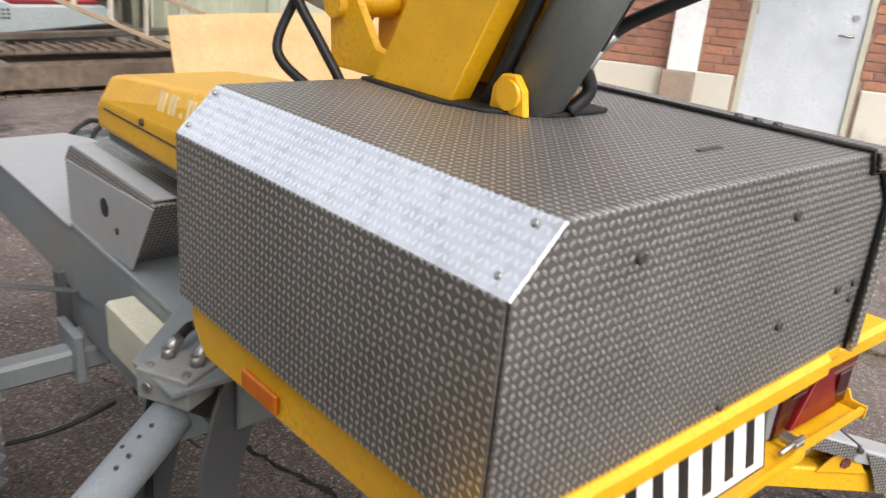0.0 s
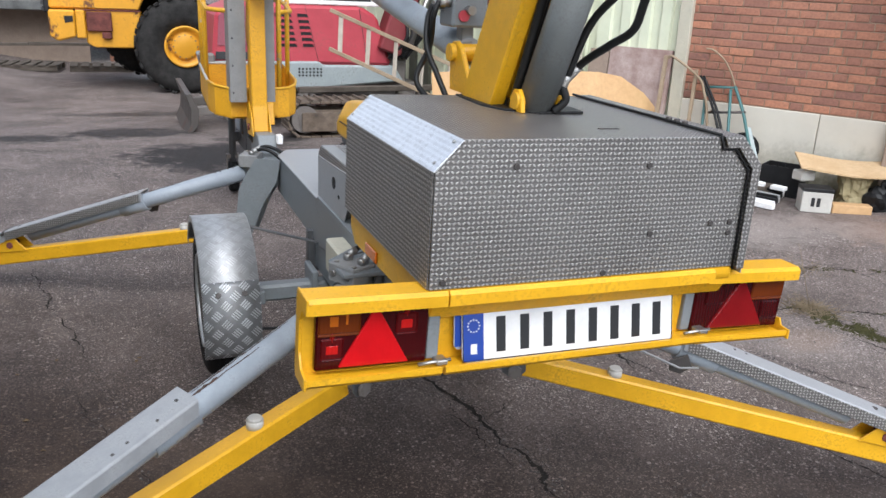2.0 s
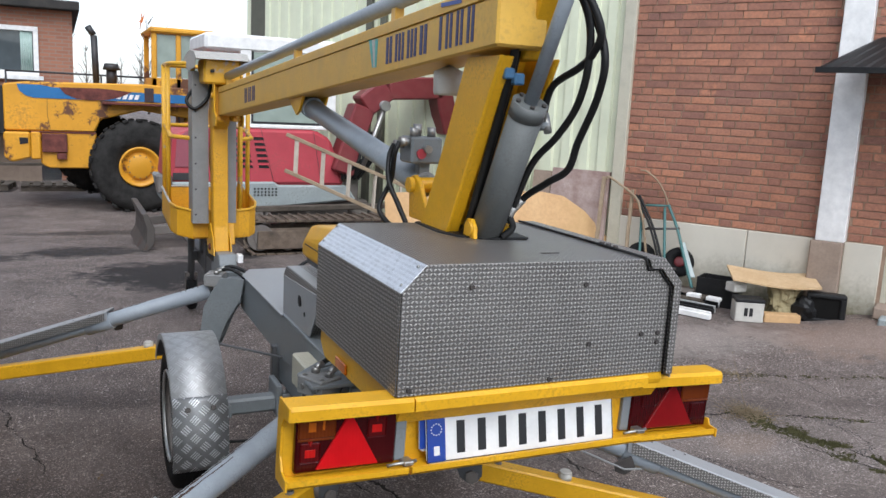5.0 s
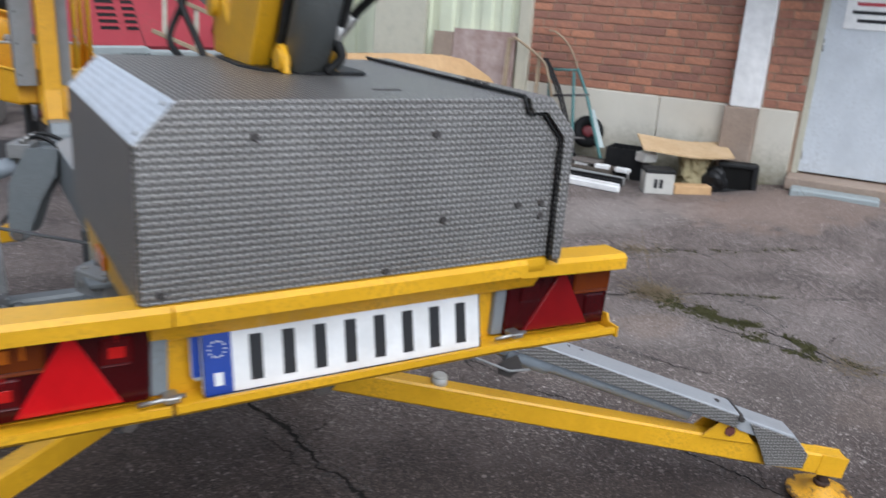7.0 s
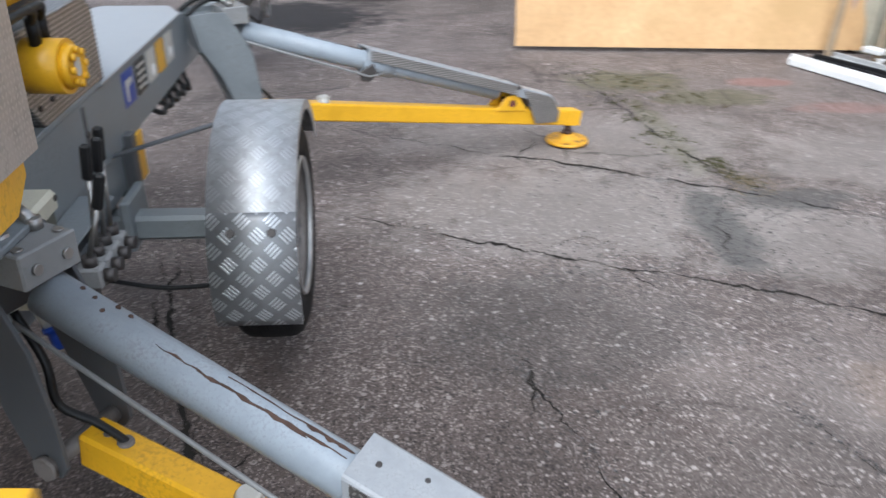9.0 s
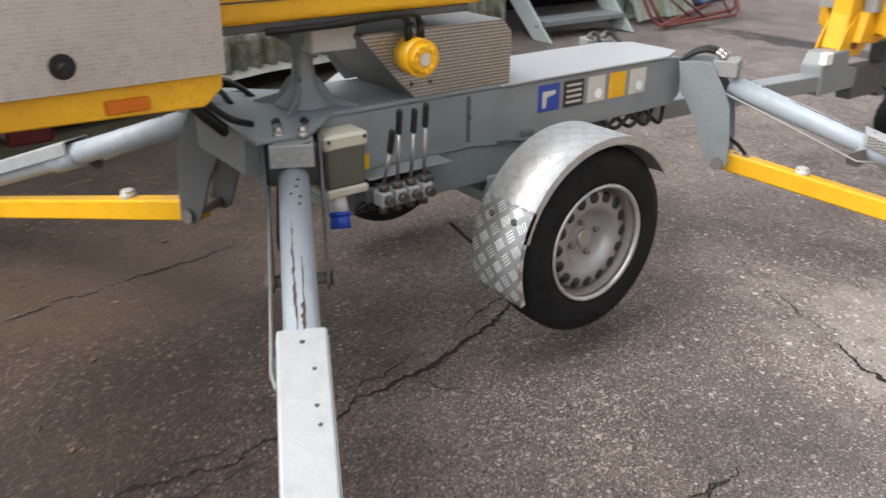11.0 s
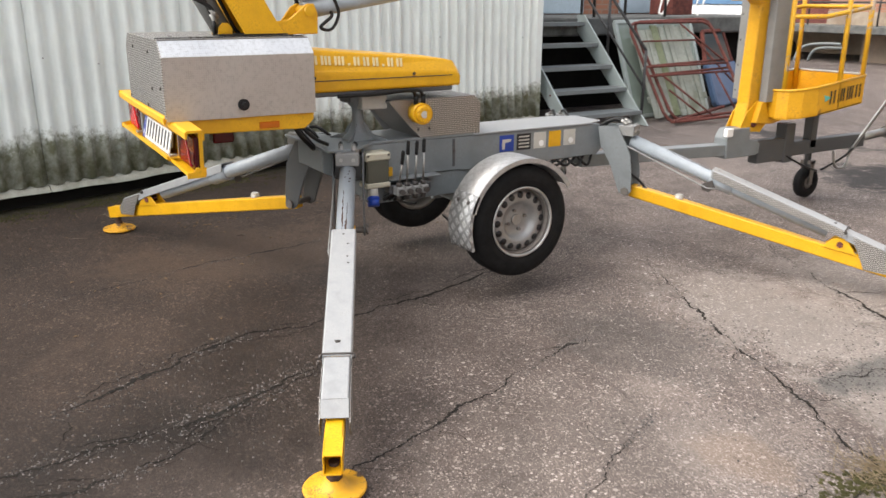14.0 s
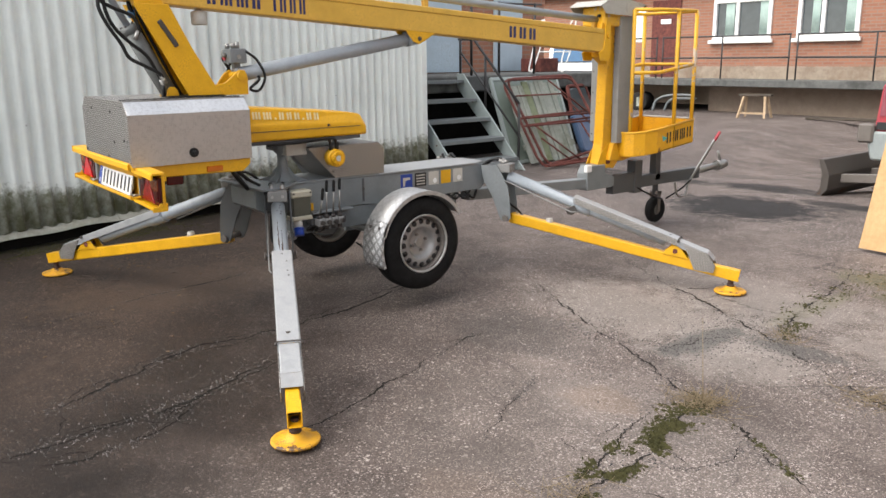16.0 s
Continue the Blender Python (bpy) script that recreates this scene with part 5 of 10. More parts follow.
    lathe(b, [(0.012, -0.03), (0.05, -0.022), (0.05, 0.022), (0.012, 0.03)], 20, Matrix.Translation((CX - 0.08, 4.80, 0.128)) @ Matrix.Rotation(radians(90), 4, "Y"))
    for s in (-1, 1):
        box(b, CX - 0.08 + s * 0.042 - 0.003, CX - 0.08 + s * 0.042 + 0.003, 4.78, 4.82, 0.11, 0.30, 0.001)
    box(b, CX - 0.125, CX - 0.035, 4.77, 4.83, 0.27, 0.30, 0.003)
    part("fork", b, M_DIRTY_STEEL, jk)
    bm = fresh()
    tube(bm, [(0.0, 4.34, 0.40), (0.03, 4.55, 0.30), (0.0, 4.75, 0.24)], 0.008)
    tube(bm, [(0.0, 4.80, 0.24), (0.03, 5.02, 0.33), (0.0, 5.2, 0.40)], 0.008)
    part("brake_cable", bm, M_HOSE, lift, "black cable slung under the coupling")
    # axle
    bm = fresh()
    bar(bm, (CX - 0.46, 1.607, 0.415), (CX + 0.46, 1.607, 0.415), 0.066, 0.066, 0.010)
    axle = part("axle", bm, M_GREY, lift, "grey torsion axle")
    for s in (-1, 1):
        b = fresh()
        box(b, CX + s * 0.185 - 0.012, CX + s * 0.185 + 0.012, 1.545, 1.69, 0.365, 0.50, 0.004)
        part("axle_clamp", b, M_GREY, axle)
        b = fresh()
        bar(b, (CX + s * 0.40, 1.50, 0.43), (CX + s * 0.40, 1.63, 0.41), 0.03, 0.05)
        part("trailing_arm", b, M_GREY, axle)
    bm = fresh()
    box(bm, x0 + 0.03, x1 - 0.03, 1.56, 1.66, 0.43, 0.50, 0.003)
    box(bm, x0 - 0.02, x1 + 0.02, 1.70, 1.74, 0.45, 0.62, 0.003)
    part("axle_mount", bm, M_GREY_DARK, lift)
    bm = fresh()
    box(bm, x1 - 0.002, x1 + 0.006, 1.76, 1.84, 0.46, 0.59, 0.002)
    part("tie_plate", bm, M_YELLOW, lift, "small yellow plate by the axle")
    for k in range(5):
        b = fresh()
        tube(b, [(x1 - 0.02, 2.0 + 0.08 * k, 0.60), (x1 + 0.012, 2.06 + 0.08 * k, 0.565 - 0.006 * k), (x1 - 0.02, 2.20 + 0.06 * k, 0.59)], 0.008)
        part("hydraulic_hose", b, M_HOSE, lift, "black hydraulic hose under the beam")


chassis()


def wheel(s):
    """Road wheel with its mudguard; s is the side."""
    xw = CX + s * 0.532
    at = Matrix.Translation((xw, 1.607, 0.403)) @ Matrix.Rotation(radians(90 * s), 4, "Y")
    bm = fresh()
    lathe(bm, [(0.172, -0.070), (0.192, -0.082), (0.245, -0.084), (0.272, -0.072), (0.283, -0.058), (0.286, 0.0), (0.283, 0.058), (0.272, 0.072), (0.245, 0.084), (0.192, 0.082), (0.172, 0.070)], 64)
    tyre = part("wheel", bm, M_RUBBER, lift, "black road tyre on a silver steel rim", at)
    b = fresh()
    for k in range(-2, 3):
        r = 0.2862 - 0.0008 * abs(k)
        lathe(b, [(r, k * 0.022 - 0.003), (r + 0.0012, k * 0.022 - 0.003), (r + 0.0012, k * 0.022 + 0.003), (r, k * 0.022 + 0.003)], 48)
    part("tread_rib", b, M_RUBBER, tyre, "", at)
    b = fresh()
    lathe(b, [(0.205, 0.0805), (0.209, 0.0835), (0.213, 0.0822), (0.217, 0.0838), (0.221, 0.0810)], 56)
    part("bead_ridge", b, M_RUBBER, tyre, "", at)
    b = fresh()
    lathe(b, [(0.169, 0.070), (0.176, 0.073), (0.181, 0.078), (0.177, 0.084), (0.170, 0.081), (0.166, 0.074), (0.169, 0.070)], 64)
    rim = part("rim", b, M_RIM, tyre, "silver steel rim with round slots", at)
    b = fresh()
    # darker steel paints in the shadow between lip and disc
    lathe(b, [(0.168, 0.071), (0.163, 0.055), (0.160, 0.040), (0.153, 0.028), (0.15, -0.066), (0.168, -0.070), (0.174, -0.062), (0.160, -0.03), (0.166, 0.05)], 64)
    part("rim_barrel", b, M_DIRTY_STEEL, rim, "rim barrel in dark steel that stands for shade", at)
    b = fresh()
    lathe(b, [(0.159, 0.030), (0.152, 0.041), (0.140, 0.049), (0.112, 0.053), (0.098, 0.050), (0.088, 0.034), (0.078, 0.022), (0.050, 0.018), (0.036, 0.020), (0.0, 0.020), (0.0, 0.010), (0.078, 0.010), (0.098, 0.036), (0.112, 0.042), (0.146, 0.034)], 64)
    disc = part("wheel_disc", b, M_RIM_DISC, tyre, "dull silver pressed disc", at)
    for k in range(16):
        a = 2 * math.pi * k / 16
        b = fresh()
        lathe(b, [(0.0, 0.0), (0.0170, 0.0), (0.0170, 0.003), (0.0, 0.003)], 16, Matrix.Rotation(a, 4, "Z") @ Matrix.Translation((0.1335, 0.0, 0.0485)) @ Matrix.Rotation(radians(13), 4, "Y"))
        part("slot", b, M_INK, disc, "", at)
    for k in range(4):
        a = 2 * math.pi * k / 4 + 0.3
        b = fresh()
        rod(b, (0.052 * math.cos(a), 0.052 * math.sin(a), 0.018), (0.052 * math.cos(a), 0.052 * math.sin(a), 0.033), 0.0095, 0.008, 6)
        part("wheel_nut", b, M_DIRTY_STEEL, disc, "", at)
    b = fresh()
    rod(b, (0, 0, 0.018), (0, 0, 0.028), 0.030, 0.026, 20)
    part("hub_cap", b, M_STEEL, disc, "", at)
    # mudguard bent round the tyre: a worn smooth arch and a tread-plate flap bolted on behind
    r, t = 0.322, 0.003

    def arch(a0, a1, r, flange, n, material, parent, label):
        b = bmesh.new()
        uv = b.loops.layers.uv.verify()
        xa, xb = xw - 0.098, xw + 0.098
        sweep = radians(a0 - a1)
        cols = []
        for k in range(n + 1):
            a = radians(a0) - sweep * k / n
            c, d = math.cos(a), math.sin(a)
            ring = []
            for x, rr in ((xa, r - flange), (xa, r), (xb, r), (xb, r - flange)):
                ring.append((b.verts.new((x, 1.607 + rr * c, 0.403 + rr * d)), b.verts.new((x + (t if x == xa else -t), 1.607 + (rr - t) * c, 0.403 + (rr - t) * d))))
            cols.append(ring)
        for i in range(n):
            for j in range(3):
                for side in (0, 1):
                    f = b.faces.new((cols[i][j][side], cols[i][j + 1][side], cols[i + 1][j + 1][side], cols[i + 1][j][side]))
                    f.smooth = j == 1
                    for l, (p, q) in zip(f.loops, ((i, j), (i, j + 1), (i + 1, j + 1), (i + 1, j))):
                        l[uv].uv = (p * r * sweep / n, (0, 0.022, 0.218, 0.24)[q])
        for j in range(3):
            for i in (0, n):
                b.faces.new((cols[i][j][0], cols[i][j + 1][0], cols[i][j + 1][1], cols[i][j][1]))
        for i in range(n):
            for j in (0, 3):
                b.faces.new((cols[i][j][0], cols[i + 1][j][0], cols[i + 1][j][1], cols[i][j][1]))
        bmesh.ops.recalc_face_normals(b, faces=b.faces)
        return part("mudguard" if parent is lift else "guard_flap", b, material, parent, label, None, False)

    guard = arch(165, 30, r, 0.022, 36, M_BARS_WORN, lift, "bright worn metal mudguard bent round the wheel")
    arch(199, 149, r + 0.0035, 0.016, 14, M_BARS, guard, "tread-plate flap bolted to the mudguard")
    for x in (-0.045, 0.045):
        for a in (157,):
            q = fresh()
            c, d = math.cos(radians(a)), math.sin(radians(a))
            p = Vector((xw + x, 1.607 + (r + 0.0035) * c, 0.403 + (r + 0.0035) * d))
            bolt_head(q, p, (0, c, d), 0.011, 0.006)
            part("bolt", q, M_BOLT, guard)
    q = fresh()
    bar(q, (CX + s * 0.16, 1.607, 0.60), (xw, 1.607, 0.715), 0.03, 0.006)
    part("guard_stay", q, M_GREY_DARK, lift)
    q = fresh()
    tube(q, [(CX + s * 0.15, 1.42, 0.36), (CX + s * 0.30, 1.40, 0.345), (xw - s * 0.06, 1.39, 0.36)], 0.006, 8)
    part("brake_line", q, M_HOSE, lift)


wheel(1)
wheel(-1)


def outrigger(px, py, ang, shift=0.0, rise=0.0, bracket=None, faced=(-0.0518, 0.0503)):
    """One leg: bracket, grey ram tube, pale sleeve, yellow bar and foot. u runs outwards from the bracket."""
    m = Matrix.Translation((px, py, rise)) @ Matrix.Rotation(radians(ang), 4, "Z")
    bm = fresh()
    arm = [(-0.17, 0.765), (-0.15, 0.66), (-0.085, 0.55), (-0.025, 0.395), (0.0, 0.378), (0.032, 0.380), (0.050, 0.405), (0.046, 0.50), (0.030, 0.62), (-0.005, 0.69), (-0.05, 0.765), (-0.10, 0.770)]
    for y in (-0.075, 0.067):
        prism(bm, arm, "y", y, y + 0.008, 0.001)
    box(bm, -0.15, -0.06, -0.067, 0.067, 0.64, 0.75, 0.003)
    br = part("outrigger", bm, bracket or M_GREY, lift, "outrigger leg with grey bracket, pale sleeve and yellow bar", m)
    b = fresh()
    rod(b, (0.015, -0.085, 0.405), (0.015, 0.085, 0.405), 0.016, None, 12)
    for y in (-0.091, 0.081):
        rod(b, (0.015, y, 0.405), (0.015, y + 0.010, 0.405), 0.024, None, 6)
    part("pivot_bolt", b, M_DIRTY_STEEL, br, "dark steel pivot bolt", m)
    # block on top of the ram
    bm = fresh()
    box(bm, -0.055, 0.035, -0.054, 0.054, 0.718, 0.776, 0.003)
    part("ram_head", bm, M_SHIELD, br, "grey ram head with hose fittings", m)
    for y in (-0.03, 0.03):
        f = fresh()
        rod(f, (-0.022, y, 0.776), (-0.022, y, 0.794), 0.014, None, 6)
        rod(f, (-0.022, y, 0.788), (-0.050, y, 0.800), 0.010, 0.012, 10)
        part("hose_fitting", f, M_STEEL, br, "", m)
        f = fresh()
        tube(f, [(-0.046, y, 0.799), (-0.085, y * 1.1, 0.806), (-0.13, y * 1.3, 0.79), (-0.17, y * 1.6, 0.762)], 0.009)
        part("ram_supply_hose", f, M_HOSE, br, "black hydraulic hose", m)
    for y in (-0.038, 0.038):
        b = fresh()
        rod(b, (0.017, y, 0.776), (0.017, y, 0.780), 0.008, None, 8)
        part("head_screw", b, M_STEEL, br, "", m)
        b = fresh()
        rod(b, (0.035, y * 0.75, 0.746), (0.041, y * 0.75, 0.746), 0.009, None, 8)
        part("head_screw", b, M_STEEL, br, "", m)

    def slope(u):
        return 0.690 - 0.342 * u
    bm = fresh()
    rod(bm, (0.01, 0, slope(0.01)), (1.10, 0, slope(1.10)), 0.038, None, 28)
    rod(bm, (0.535 + shift, 0, slope(0.535 + shift) - 0.004), (0.66 + shift, 0, slope(0.66 + shift) - 0.004), 0.044, None, 24)
    part("ram_tube", bm, M_TUBE, br, "grey hydraulic ram tube with scraped paint", m)
    for u0, u1, y, wide in ((0.22, 0.34, -0.010, 0.0022), (0.29, 0.47, -0.011, 0.0045), (0.33, 0.52, 0.008, 0.0030), (0.40, 0.53, -0.009, 0.0035), (0.46, 0.535, 0.006, 0.0062)):
        b = fresh()
        n = 14
        prof = [(u0 + (u1 - u0) * i / n, y + 0.004 * noise.noise((i * 0.33, u0 * 31, 4.2)), wide * (0.25 + 1.5 * abs(noise.noise((i * 0.83, u0 * 50, y * 900)))) * min(1.0, 0.3 + 2.2 * min(i, n - i) / n)) for i in range(n + 1)]
        outline = [(u, c + w) for u, c, w in prof] + [(u, c - w) for u, c, w in reversed(prof)]
        prism(b, outline, "z", 0, 0.0014)
        for v in b.verts:
            v.co.z += slope(v.co.x) + math.sqrt(max(0, 0.038 ** 2 - v.co.y ** 2)) * 1.057 - 0.0005
        part("paint_scrape", b, M_SCRAPE, br, "", m)
    for u, y in ((0.075, 0.010), (0.10, 0.006), (0.125, -0.007), (0.135, 0.014), (0.16, 0.011)):
        b = fresh()
        dz = 0.038 * 1.05
        rod(b, (u, y, slope(u) + dz - 0.004), (u, y, slope(u) + dz + 0.0006), 0.004, None, 8)
        part("rust_spot", b, M_SCRAPE, br, "", m)
    # sleeve: an open channel over the ram, then a shorter one, and the cap at its end
    s0 = 0.545 + shift

    def chan(u0, u1, w, h, t, mat, name, lift_by=0.0):
        c = fresh()
        k = h / 2
        prism(c, [(-w / 2, -k), (-w / 2, k - 0.006), (-w / 2 + 0.002, k - 0.002), (-w / 2 + 0.006, k), (w / 2 - 0.006, k), (w / 2 - 0.002, k - 0.002), (w / 2, k - 0.006), (w / 2, -k), (w / 2 - t, -k), (w / 2 - t, k - t), (-w / 2 + t, k - t), (-w / 2 + t, -k)], "x", u0, u1)
        for v in c.verts:
            v.co.z += slope(v.co.x) + lift_by
        return part(name, c, mat, br, "", m)
    chan(s0, 1.250 + shift, 0.100, 0.046, 0.005, M_SLEEVE, "sleeve", 0.031)
    chan(1.247 + shift, 1.43 + shift, 0.090, 0.044, 0.005, M_SLEEVE, "inner_sleeve", 0.024)
    for y in faced:
        c = fresh()
        prism(c, [(s0 + 0.012, 0.009), (1.238 + shift, 0.009), (1.238 + shift, 0.049), (s0 + 0.012, 0.049)], "y", y, y + 0.0015)
        for v in c.verts:
            v.co.z += slope(v.co.x)
        part("sleeve_side", c, M_TREAD, br, "tread-plate facing", m)
    b = fresh()
    zb = slope(1.245 + shift) + 0.053
    box(b, 1.240 + shift, 1.249 + shift, -0.054, 0.054, zb - 0.002, zb + 0.004, 0.001)
    part("sleeve_band", b, M_BOLT, br, "", m)
    for y in (-0.056, 0.056):
        b = fresh()
        rod(b, (1.245 + shift, y - 0.006, zb - 0.009), (1.245 + shift, y + 0.006, zb - 0.009), 0.009, None, 8)
        part("bolt", b, M_BOLT, br, "", m)
    for u, y, r in ((1.183, 0.0, 0.011), (0.575, 0.0, 0.0055), (0.64, 0.02, 0.0045), (0.72, 0.02, 0.0045), (0.76, 0.024, 0.0045)):
        b = fresh()
        u += shift
        rod(b, (u, y, slope(u) + 0.050), (u, y, slope(u) + 0.0552), r, None, 12)
        part("hole_plug", b, M_BOLT, br, "", m)
    # folded end: the top turns down and two tread-plate cheeks stand beside the bar
    ue = 1.43 + shift
    b = fresh()
    prism(b, [(ue - 0.002, slope(ue) + 0.046), (ue + 0.040, slope(ue) - 0.002), (ue + 0.036, slope(ue) - 0.005), (ue - 0.004, slope(ue) + 0.041)], "y", -0.045, 0.045, 0.001)
    part("sleeve_lip", b, M_SLEEVE, br, "", m)
    for y in (-0.0505, 0.0465):
        b = fresh()
        prism(b, [(ue - 0.150, slope(ue - 0.150) + 0.038), (ue - 0.005, slope(ue) + 0.040), (ue + 0.050, 0.185), (ue + 0.040, 0.138), (ue - 0.080, 0.148), (ue - 0.105, 0.205)], "y", y, y + 0.004, 0.0008)
        part("end_cheek", b, M_TREAD, br, "tread-plate cheek at the end of the sleeve", m)
    # yellow bar with lug, knob, foot; its outer end is an open square tube
    b = fresh()
    bar(b, (0.025, 0, 0.401), (1.54 + shift, 0, 0.138), 0.060, 0.070, 0.006)
    part("support_bar", b, M_YELLOW, br, "yellow square support bar", m)
    d = Vector((1.515, 0, -0.263)).normalized()
    e0 = Vector((1.54 + shift, 0, 0.138))
    b = fresh()
    for o, w, h in ((Vector((0, 0.0275, 0)), 0.005, 0.070), (Vector((0, -0.0275, 0)), 0.005, 0.070), (Vector((0, 0, 0.0325)), 0.050, 0.005), (Vector((0, 0, -0.0325)), 0.050, 0.005)):
        bar(b, e0 - d * 0.004 + o, e0 + d * 0.085 + o, w, h, 0.001)
    part("open_end", b, M_YELLOW, br, "open yellow tube end", m)
    b = fresh()
    bar(b, e0 - d * 0.002, e0 + d * 0.004, 0.049, 0.058, 0.0)
    part("tube_hollow", b, M_INK, br, "", m)
    up_ = 1.225 + shift
    b = fresh()
    for y in (-0.038, 0.030):
        prism(b, [(up_ - 0.085, 0.236), (up_ - 0.028, 0.292), (up_ + 0.028, 0.292), (up_ + 0.085, 0.211)], "y", y, y + 0.008, 0.002)
    part("pivot_lug", b, M_YELLOW, br, "yellow pivot lug", m)
    b = fresh()
    rod(b, (up_, -0.043, 0.258), (up_, 0.043, 0.258), 0.017, None, 6)
    part("pivot_pin", b, M_RUST, br, "", m)
    b = fresh()
    uk = 0.345 + shift * 0.6
    rod(b, (uk, 0, 0.374), (uk, 0, 0.402), 0.024, 0.024, 18)
    rod(b, (uk, 0, 0.402), (uk, 0, 0.409), 0.024, 0.018, 18)
    part("rubber_knob", b, M_STICKER, br, "pale rubber buffer knob", m)
    b = fresh()
    uf = 1.575 + shift
    rod(b, (uf, 0, 0.045), (uf, 0, 0.112), 0.017, None, 12)
    rod(b, (uf, 0, 0.052), (uf, 0, 0.066), 0.025, None, 6)
    part("foot_stem", b, M_SCRAPE, br, "rusty screw stem of the foot", m)
    b = fresh()
    lathe(b, [(0.0, 0.010), (0.092, 0.010), (0.098, 0.013), (0.100, 0.020), (0.095, 0.026), (0.082, 0.024), (0.045, 0.032), (0.034, 0.050), (0.0, 0.052)], 40, Matrix.Translation((uf, 0, 0.0)))
    part("foot_pad", b, M_PAD, br, "round yellow foot plate on the asphalt", m)
    # thin rod from the bracket to a clip on the sleeve, and the hose to the bar
    b = fresh()
    tube(b, [(0.0, -0.062, 0.665), (s0 - 0.01, -0.066, slope(s0) - 0.048), (s0 + 0.05, -0.056, slope(s0 + 0.05) - 0.030)], 0.0042, 8, bend=False)
    part("ram_cable", b, M_SHIELD, br, "thin grey cable along the ram", m)
    b = fresh()
    prism(b, [(s0 - 0.045, slope(s0) - 0.030), (s0 + 0.012, slope(s0) - 0.002), (s0 + 0.030, slope(s0) - 0.045), (s0 - 0.005, slope(s0) - 0.072), (s0 - 0.040, slope(s0) - 0.062)], "y", -0.060, -0.052, 0.002)
    part("cable_clip", b, M_BOLT, br, "dark steel clip", m)
    b = fresh()
    tube(b, [(-0.03, -0.035, 0.66), (0.02, -0.042, 0.585), (0.03, -0.045, 0.51), (0.075, -0.018, 0.465), (0.105, 0.0, 0.425), (0.105, 0.0, 0.41)], 0.0075)
    part("ram_hose", b, M_HOSE, br, "black hydraulic hose", m)
    b = fresh()
    rod(b, (0.105, 0, 0.414), (0.105, 0, 0.428), 0.017, 0.013, 12)
    rod(b, (0.070, 0, 0.421), (0.070, 0, 0.430), 0.009, 0.009, 6)
    part("hose_union", b, M_DIRTY_STEEL, br, "rusty hose union", m)
    return br


RX = CX + 0.30   # reach of the front brackets
outrigger(0.270, 0.806, -26.6, 0.0, 0.0, M_GREY_DARK)
outrigger(-0.290, 0.787, 207.3, 0.0, 0.022, M_GREY_DARK, (-0.0518,))
outrigger(0.272, 2.580, 27.2, -0.060)
outrigger(2 * CX - RX + 0.01, 2.50, 180 - 23.5, -0.03)


